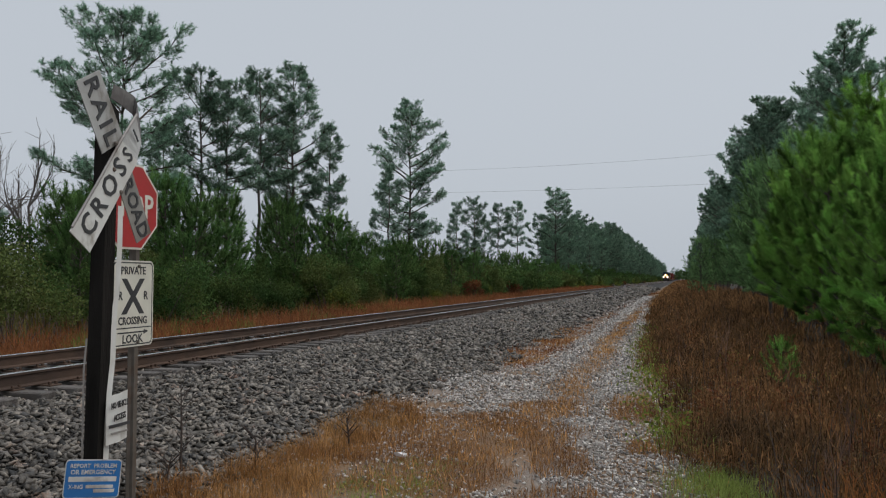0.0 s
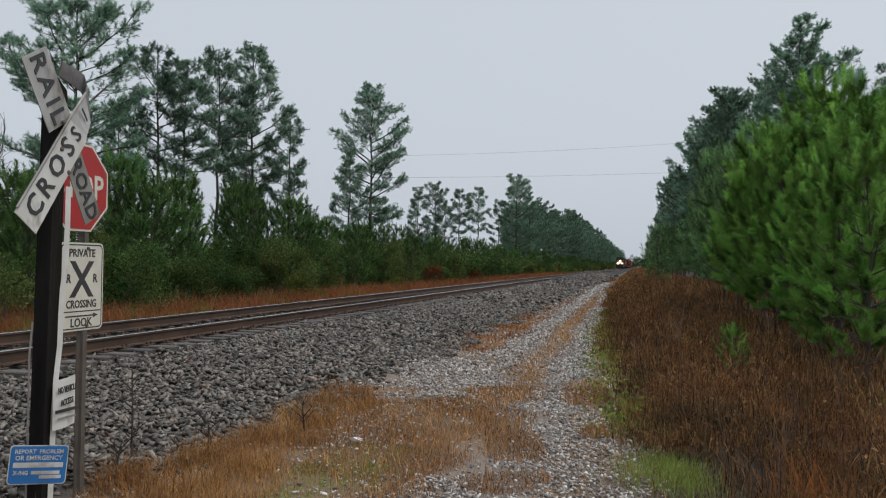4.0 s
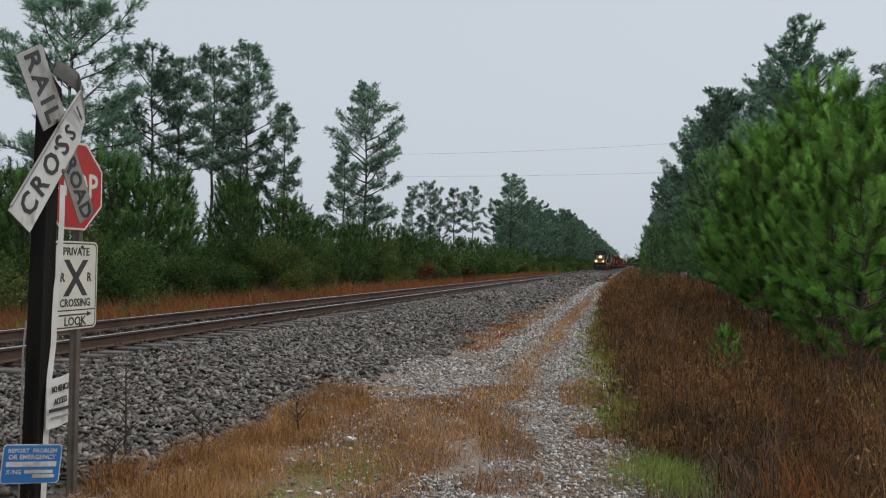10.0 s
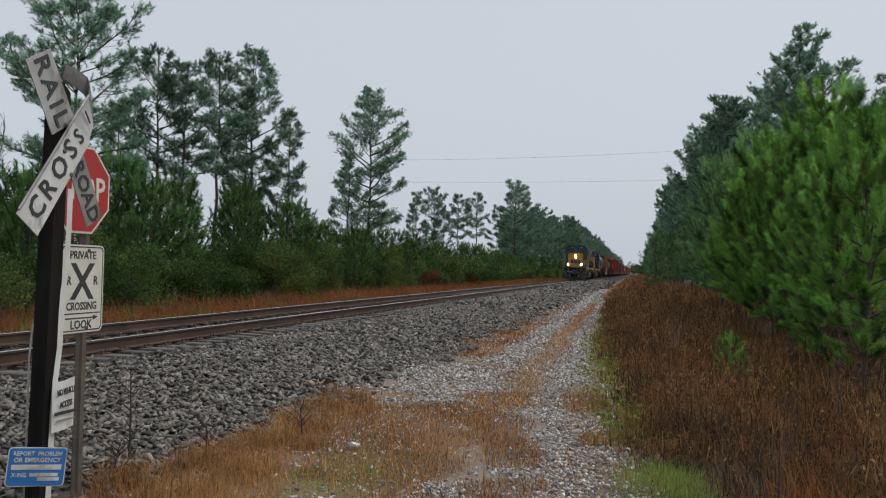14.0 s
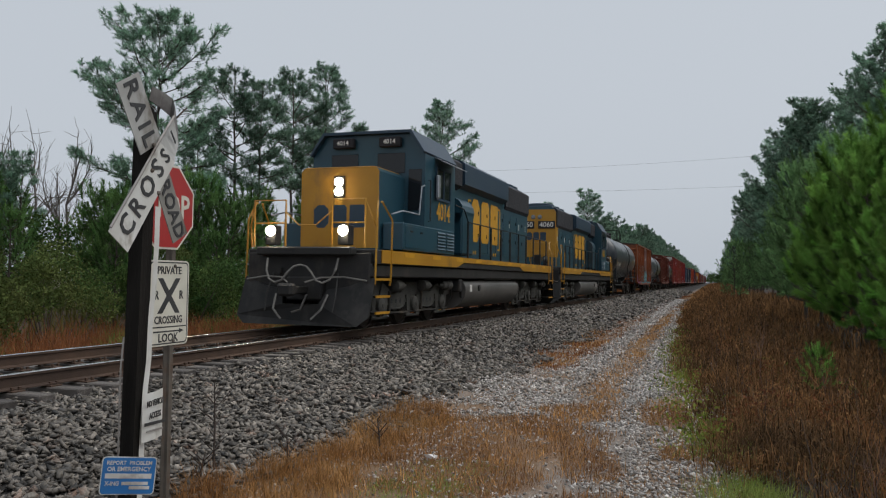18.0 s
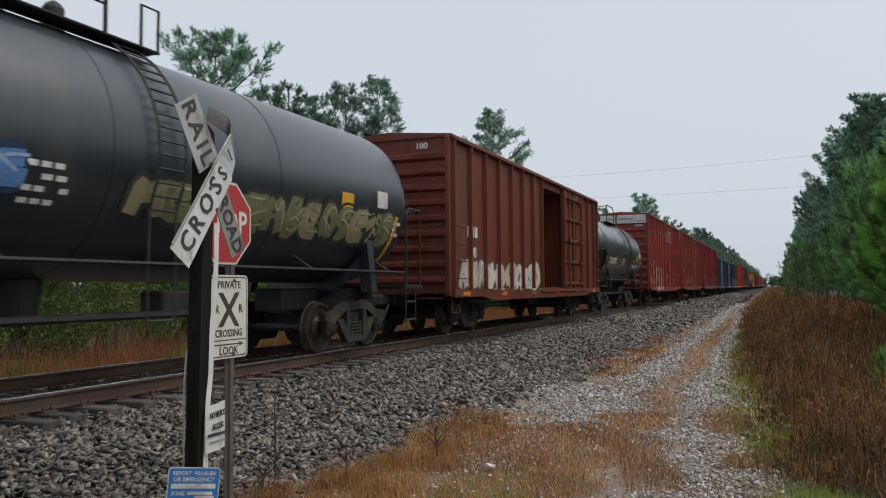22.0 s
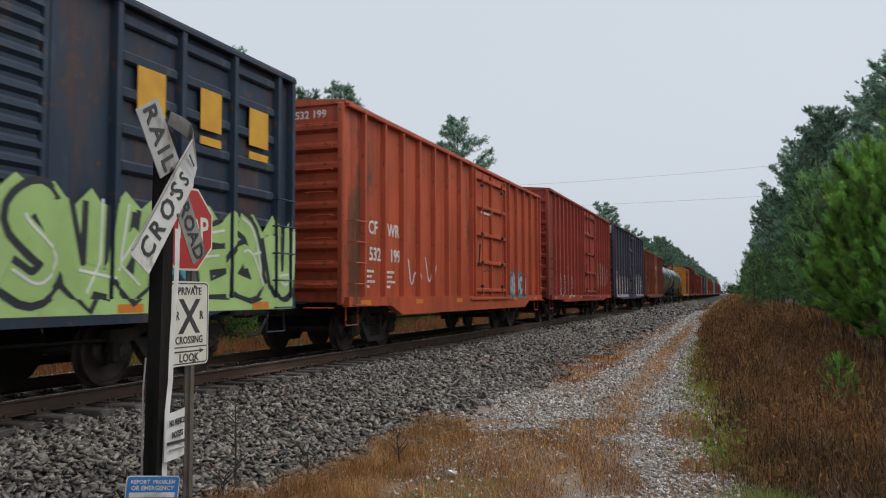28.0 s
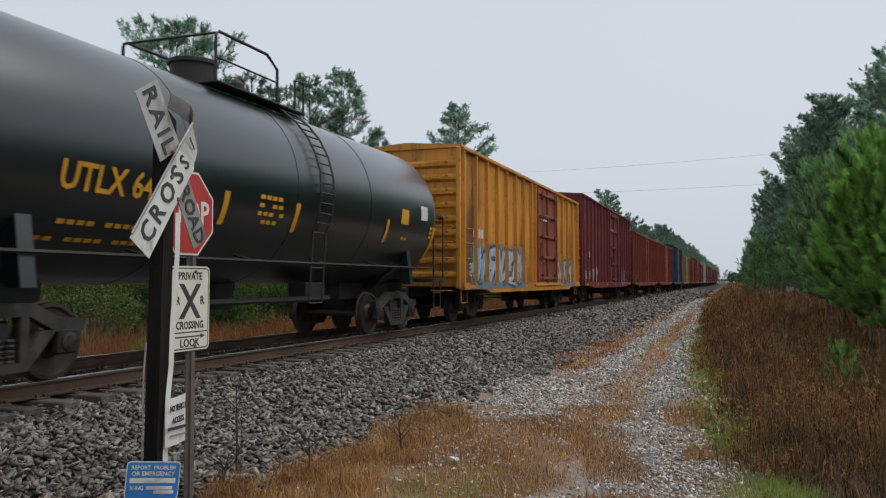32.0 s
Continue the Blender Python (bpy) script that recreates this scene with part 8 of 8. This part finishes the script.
    for i in range(11 if turned else 10):
        y = -3.5 + 1.02 * i
        for rz in (0, 180):
            d = part("hood_door", door, None, hd, place=pose(0, y, 0, 0, 0, rz))
            part("door_handle", handle, None, d, place=pose(0, 0.36, 2.5))
            part("door_handle", handle, None, d, place=pose(0, 0.36, 3.2))
    for q in (-1, 1):
        def flare(y0, y1, z0, z1, out, material, name, note=""):
            o = [(q * 0.93, z0), (q * out, z0 + 0.12), (q * out, z1 - 0.1), (q * (out - 0.12), z1), (q * 0.72, z1 + 0.02)]
            return part(name, Mesh().prism(o, 1, y0, y1), material, hd, note)
        flare(-4.2, -2.3, 3.70, 4.56, 1.10, M_MESHDARK, "intake_grille", "black filter grille")
        flare(-2.15, 3.1, 3.78, 4.60, 1.14, M_BLUEROOF, "dynamic_brake_blister", "flared dark-blue housing")
        flare(3.35, he - 0.05, 3.62, 4.56, 1.0, M_MESHDARK, "radiator_grille", "long black radiator grille")
        duct = Mesh().lathe([(-2.9, 0.42), (-1.75, 0.42)], 1, (q * 0.9, 0, 3.05), n=16)
        duct.box(*sorted((q * 0.9, q * 1.3)), -2.9, -1.75, 1.8, 3.05, 0.05)
        part("blower_duct", duct, M_BLUE, hd)
        fc = 90 if q > 0 else -90
        emblem(hd, q * 0.95, 0.75, 2.95, 3.4, 1.35, fc, M_YMARK)
        bk = Mesh()
        for y in (-1.15, 2.65):
            t = 1 if y < 0 else -1
            bk.box(*sorted((q * 0.946, q * 0.95)), y - 0.05, y + 0.05, 2.1, 3.55)
            for z in (2.1, 3.5):
                bk.box(*sorted((q * 0.946, q * 0.95)), *sorted((y, y + t * 0.25)), z, z + 0.06)
        for y in (-0.6, -0.35, 1.85, 2.1):
            bk.lathe([(sorted((q * 0.946, q * 0.95))[0], 0.07), (sorted((q * 0.946, q * 0.95))[1], 0.07)], 0, (0, y, 1.95), n=8)
        part("bracket_mark", bk, M_YMARK, hd, "yellow bracket stripes")
        for y in (-3.2, 4.0, 5.5, he - 0.5):
            part("data_plate", Mesh().box(*sorted((q * 0.946, q * 0.95)), y, y + 0.1, 3.0, 3.22), M_WHITE, hd)
    rb = Mesh().box(-0.74, 0.74, -4.25, he, 4.58, 4.66, 0.03)
    part("hood_roof", rb, M_BLUEROOF, hd)
    for y, rr in ((-0.8, 0.6), (0.6, 0.6), (4.2, 0.68), (5.6, 0.68), (he - 0.75, 0.68)):
        part("roof_fan", Mesh().lathe([(4.64, rr), (4.76, rr), (4.80, rr * 0.9), (4.78, rr * 0.2)], 2, (0, y, 0), n=22), M_BLUEROOF, hd, "round cooling fan housing")
    part("exhaust_stack", Mesh().box(-0.3, 0.3, 1.9, 2.8, 4.6, 4.84, 0.03), M_STEELDARK, hd)
    # rear face
    rear = Mesh().prism([(-0.93, 2.2), (0.93, 2.2), (0.93, 4.38), (0.84, 4.48), (-0.84, 4.48), (-0.93, 4.38)], 1, he, he + 0.016)
    rf = part("rear_face", rear, M_YELLOW if turned else M_BLUE, hd, "yellow hood end" if turned else "")
    if turned:
        for q in (-1, 1):
            wrap = Mesh().box(*sorted((q * 0.93, q * 0.936)), he - 0.6, he + 0.016, 2.2, 4.38)
            part("yellow_wrap", wrap, M_YELLOW, hd, "yellow band round the hood end")
    for q in (-0.16, 0.16):
        part("headlight", Mesh().lathe([(he + 0.016, 0.11), (he + 0.05, 0.1), (he + 0.06, 0.04)], 1, (q, 0, 4.12), n=14), M_LAMPOFF, hd, "unlit round headlamp")
    for q in (-0.5, 0.5):
        part("number_board", Mesh().box(q - 0.41, q + 0.41, he + 0.016, he + 0.05, 3.56, 3.92, 0.03), M_MESHDARK, hd)
        text(number, 0.34, M_WHITE, hd, pose(q, he + 0.054, 3.74, 90, 0, 180))
    emblem(hd, 0, he + 0.018, 3.2, 1.0, 0.38, 180, M_BLUEROOF)
    part("rear_ladder", Mesh().tube([(0.3, he + 0.05, 2.0), (0.3, he + 0.1, 2.6)], 0.015, 4).tube([(-0.3, he + 0.05, 2.0), (-0.3, he + 0.1, 2.6)], 0.015, 4), M_YELLOW, hd)
    # tank, reservoirs, pipes and bogies
    half = [(1.30, 1.06), (1.38, 1.0), (1.43, 0.9), (1.44, 0.76), (1.41, 0.62), (1.33, 0.48), (1.2, 0.36), (1.0, 0.28), (0.7, 0.25)]
    ft = Mesh().prism(half + [(-x, z) for x, z in reversed(half)], 1, -3.0, 3.5)
    part("fuel_tank", ft, M_FUEL, loco, "long rounded dusty grey fuel tank", smooth=True)
    for y in (-2.96, 3.46):
        part("tank_rim", Mesh().prism([(x * 1.012, z - 0.006) for x, z in half] + [(-x * 1.012, z - 0.006) for x, z in reversed(half)], 1, y - 0.03, y + 0.03), M_FUEL, loco)
    for q in (-1, 1):
        part("air_reservoir", Mesh().lathe([(-0.6, 0.05), (-0.55, 0.17), (2.85, 0.17), (2.9, 0.05)], 1, (q * 1.22, 0, 1.24), n=14), M_FUEL, loco, "long grey air reservoir", smooth=True)
        pp = Mesh().tube([(q * 1.35, -4.6, 1.15), (q * 1.35, 4.8, 1.15)], 0.03, 5)
        pp.tube([(q * 1.38, -3.4, 1.0), (q * 1.38, -3.2, 0.6), (q * 1.38, -3.1, 1.2)], 0.03, 5)
        pp.box(*sorted((q * 1.2, q * 1.44)), -3.5, -3.25, 0.75, 1.1, 0.03)
        part("piping", pp, M_STEELDARK, loco)
        part("fuel_filler", Mesh().lathe([(q * 1.40, 0.09), (q * 1.47, 0.09)], 0, (0, -1.6, 0.85), n=12), M_STEELDARK, loco)
        part("fuel_sight_glass", Mesh().box(*sorted((q * 1.42, q * 1.44)), -2.5, -2.3, 0.75, 0.95), M_WHITE, loco)
    for s in (-1, 1):
        t = fresh_loco_truck.pop() if fresh_loco_truck else copy_thing(LOCO_TRUCK, pose(0, 0, 0))
        t.matrix_basis = pose(0, s * 6.35, 0)
        t.parent = loco
        for y in (4.3, 8.4):
            part("sand_pipe", Mesh().tube([(1.2, s * y, 1.1), (1.1, s * y, 0.6), (0.85, s * (y - 0.1), 0.15)], 0.02, 5), M_STEELDARK, loco)
    CARS.append((loco, (s0 + s1) / 2, 180 if turned else 0))
    return loco


locomotive("lead_locomotive", "dark blue and yellow diesel locomotive with lit headlamps", -101.45, -80.35, "4014", False)
locomotive("trailing_locomotive", "dark blue diesel locomotive running with its yellow hood end leading", -80.35, -59.3, "4060", True)

tank_car("tank_car", "long black tank car with yellow stripes and white lettering", -57.9, -43.1, 1.53, 2.88, M_GREYTANK, M_WHITE, words="MULX 700292", mark_at=1.3, mark_z=2.32)
boxcar("boxcar", "rusty orange-brown boxcar with louvred door and cyan graffiti", -41.6, -26.1, 4.42, (0.30, 0.088, 0.035), door=(0.16, 0.055, 0.035), rust=(0.07, 0.03, 0.02), worn=0.35, door_rows=18, dw=2.8, dc=0.2, roof=M_OLDROOF, chunks=(("FCR", 0.86, 2.02), ("05", 2.25, 2.05)), pitch=1.25, first=0.75, spray=[("pink", -7.7, -5.6, 0.92, 1.85, 3), ("cyan", -5.6, -1.25, 0.92, 2.75, 4), ("cyan", -1.2, 1.6, 1.0, 2.2, 5), ("cyan", 1.8, 7.4, 0.92, 2.35, 6)], tags=[("white", -7.0, -5.5, 3.0, 3.9, 8), ("white", -4.6, -3.6, 2.9, 3.5, 9)])
tank_car("tank_car", "dusty black tank car with olive graffiti along its flank", -24.4, -8.4, 1.50, 2.72, M_GREYTANK, M_WHITE, words="CBTX 736203", mark_at=1.45, mark_z=2.0, spray=[("blue", 0.33, 0.43, -0.45, -0.1, 11), ("olive", 0.52, 0.93, -0.62, -0.1, 12)])
boxcar("boxcar", "dark red boxcar with its sliding door open", -6.66, 8.85, 4.5, (0.145, 0.032, 0.022), worn=0.33, open_door=True, dw=2.7, dc=1.0, number="100", mark_n=3, spray=[("white", -7.3, -0.6, 0.95, 1.95, 8)])
tank_car("tank_car", "short glossy black tank car with white lettering", 10.6, 20.7, 1.52, 2.70, M_BLACK, M_WHITE, words="ITDX 80005", mark_at=0.92, stripes=(0.055, 0.345, 0.72, 0.94), spray=[("silver", 0.7, 0.88, -0.5, -0.3, 5)])
boxcar("boxcar", "tall red boxcar with a white panel above its end", 23.1, 37.95, 5.2, (0.30, 0.045, 0.045), worn=0.33, rust=(0.11, 0.035, 0.025), panel=True, panel_words="EXCESS HEIGHT CAR", number="570022", rib_w=0.13, dc=0.6, spray=[("pale", -4.8, -2.0, 0.92, 2.4, 9), ("outline", -2.4, 2.1, 3.85, 4.75, 91)], tags=[("white", 3.2, 3.8, 1.5, 2.3, 92)], uprights=(-5.2, -0.4, 4.4, 6.9), reflect=False)
boxcar("boxcar", "tall brick-red boxcar with plug doors", 40.15, 56.2, 5.2, (0.27, 0.055, 0.045), worn=0.3, rust=(0.12, 0.035, 0.025), panel=True, rib_w=0.14, pitch=1.2, dc=0.8, dw=3.6, spray=[("white", -5.6, -1.4, 0.95, 2.25, 14)], tags=[("white", -6.6, -5.8, 1.7, 2.5, 15)])
boxcar("boxcar", "long tall red boxcar with silver graffiti and white end panel", 58.55, 77.35, 5.25, (0.27, 0.032, 0.035), panel=True, old_panel=True, panel_words="ATW 140061", chunks=(("ATW", 0.95, 2.43), ("140", 0.95, 2.06), ("061", 1.9, 2.06)), pitch=1.5, rib_w=0.12, dc=1.2, dw=3.3, spray=[("silver", -6.4, -1.2, 0.9, 2.3, 21), ("silver", 3.4, 7.4, 1.0, 2.3, 22), ("blue", -8.75, -8.1, 2.9, 3.9, 23)])
boxcar("boxcar", "dark blue boxcar with louvred door", 78.4, 93.9, 4.5, (0.035, 0.06, 0.10), door=(0.08, 0.13, 0.19), door_rows=16, dw=2.6, spray=[("silver", -6.5, -3.6, 0.95, 2.0, 31)])
boxcar("boxcar", "dark grey-blue boxcar with yellow marks", 94.8, 110.35, 4.5, (0.035, 0.045, 0.055), door=(0.09, 0.12, 0.15), door_rows=14, dw=2.6, ink=M_YMARK, spray=[("silver", 1.5, 6.5, 0.95, 1.9, 32)])
boxcar("boxcar", "navy boxcar with yellow marks and lime-green graffiti", 111.7, 126.9, 4.58, (0.018, 0.032, 0.055), door_rows=18, dw=2.9, dc=1.2, ink=M_YMARK, side_bars=True, pitch=1.15, first=0.92, rib_w=0.14, number="138424", blocks=[(4.0, 3.3, 0.5, 0.55), (5.2, 3.32, 0.46, 0.55), (5.2, 3.12, 0.46, 0.11), (6.34, 3.3, 0.5, 0.55), (6.34, 3.1, 0.5, 0.11)], spray=[("violet", -6.2, -0.3, 0.92, 2.5, 41), ("green", 2.0, 7.5, 0.92, 2.35, 42)])
boxcar("boxcar", "orange-red boxcar with white reporting marks", 128.8, 144.25, 4.65, (0.42, 0.085, 0.045), worn=0.0, dc=1.3, dw=3.1, number="532 199", chunks=(("CF", 1.0, 2.42), ("WR", 2.0, 2.42), ("532", 0.98, 1.9), ("199", 1.98, 1.9)), rib_w=0.12, pitch=0.95, first=0.72, deep=0.28, spray=[("silver", 3.4, 5.4, 1.0, 1.9, 46)], tags=[("white", -4.6, -3.9, 1.25, 1.9, 45), ("white", -3.6, -2.9, 1.3, 2.0, 47)])
boxcar("boxcar", "tall faded red boxcar with white outlined graffiti", 146.0, 161.45, 5.15, (0.33, 0.055, 0.045), worn=0.25, rust=(0.16, 0.05, 0.035), dc=0.8, dw=3.3, rib_w=0.10, pitch=0.78, first=0.8, ink=M_PINKISH, chunks=(("O", 1.85, 2.64), ("K", 2.6, 2.68), ("L", 3.4, 2.72), ("5", 1.85, 2.18), ("0", 2.6, 2.18), ("84", 3.32, 2.2)), spray=[("outline", -5.8, -3.1, 0.95, 1.98, 51), ("white", 2.6, 6.4, 1.2, 2.9, 52)])
boxcar("boxcar", "tall slate-blue boxcar with white graffiti", 163.75, 179.1, 5.22, (0.05, 0.052, 0.085), panel=True, rust=(0.12, 0.05, 0.03), worn=0.3, dc=0.2, dw=3.4, rib_w=0.13, pitch=1.25, spray=[("pale", -7.4, -1.6, 0.92, 2.3, 55), ("ghost", 1.9, 7.0, 0.95, 2.6, 56)])
boxcar("boxcar", "brown-red boxcar with louvred door", 181.15, 196.5, 4.55, (0.21, 0.058, 0.035), worn=0.25, door_rows=18, dw=2.8, dc=0.6, number="4196", rib_w=0.13, pitch=1.15)
tank_car("tank_car", "glossy black tank car with yellow lettering and white scrawl", 198.0, 211.25, 1.55, 2.64, M_BLACK, M_YMARK, words="UTLX 682264", mark_at=1.5, stripes=(0.06, 0.33, 0.5, 0.7, 0.94), spray=[("silver", 0.5, 0.6, 0.0, 0.4, 61)])
tank_car("tank_car", "glossy black tank car with bold yellow lettering", 212.75, 226.5, 1.56, 2.63, M_BLACK, M_YMARK, words="UTLX 645", mark_at=1.9, mark_z=2.23, big=1.1, stripes=(0.06, 0.36, 0.5, 0.76, 0.95))
boxcar("boxcar", "orange-yellow boxcar with a red door and silver graffiti", 227.85, 244.05, 4.6, (0.56, 0.235, 0.03), door=(0.24, 0.07, 0.05), worn=0.2, dc=1.6, dw=3.2, spray=[("silver", -7.2, -1.4, 0.92, 2.3, 71), ("silver", 4.0, 7.2, 0.95, 2.1, 72)], ink=M_PANEL)
boxcar("boxcar", "tall maroon boxcar with plug doors", 245.4, 262.7, 5.15, (0.16, 0.028, 0.04), rib_w=0.13, dc=0.8, dw=3.3, spray=[("white", -6.5, -4.5, 1.0, 1.9, 75), ("silver", 4.0, 6.8, 1.0, 1.9, 76)])
boxcar("boxcar", "brown-red boxcar with faded lettering", 265.1, 282.0, 4.6, (0.22, 0.045, 0.035))
FAR = [((0.24, 0.05, 0.04), 4.7, "red"), ((0.04, 0.06, 0.10), 5.2, "dark blue"), ((0.28, 0.17, 0.09), 4.6, "tan"), ((0.20, 0.04, 0.035), 4.6, "brown-red"), ((0.26, 0.05, 0.04), 5.1, "red"), ((0.10, 0.06, 0.045), 4.6, "dark brown"), ((0.38, 0.36, 0.33), 5.2, "pale grey"), ((0.20, 0.045, 0.035), 4.6, "brown-red"), ((0.05, 0.07, 0.10), 4.6, "dark blue"), ((0.24, 0.05, 0.04), 5.1, "red"), ((0.18, 0.04, 0.035), 4.6, "brown-red"), ((0.09, 0.07, 0.06), 4.6, "dark brown"), ((0.24, 0.05, 0.04), 5.1, "red"), ((0.20, 0.045, 0.035), 4.6, "brown-red")]
for i, (tone, high, word) in enumerate(FAR):
    s = 284.0 + 17.9 * i
    boxcar("boxcar", word + " boxcar far back in the train", s, s + 15.9, high, tone, mark=False, reflect=False, dc=0.6, far=True, door_rows=9)


def motions():
    """The train runs towards the camera at an even pace; its wheels turn with it, each step held under a quarter turn."""
    times = [0, 1 / 30, 2 / 30, 1, 4, 8, 12, 16, 20, 24, 28, 31, 32 - 2 / 30, 32 - 1 / 30, 32]
    for car, start, turned in CARS:
        walk(car, [(t, pose(0, start - SPEED * (t - 23), 0, 0, 0, turned)) for t in times])
    first = {}
    for car, start, turned in CARS:
        for ob in car.children_recursive:
            if not ob.name.startswith("wheelset"):
                continue
            x, y, z = ob.matrix_basis.translation
            way = -1 if turned else 1
            key = (round(y, 2), round(z, 2), way)
            ob.rotation_mode = "QUATERNION"
            if key not in first:
                walk(ob, [(n / 30, pose(0, y, z, 84 * n * way)) for n in range(961)])
                first[key] = ob
            else:
                keys = ob.animation_data_create()
                keys.action = first[key].animation_data.action
                keys.action_slot = first[key].animation_data.action_slot


motions()
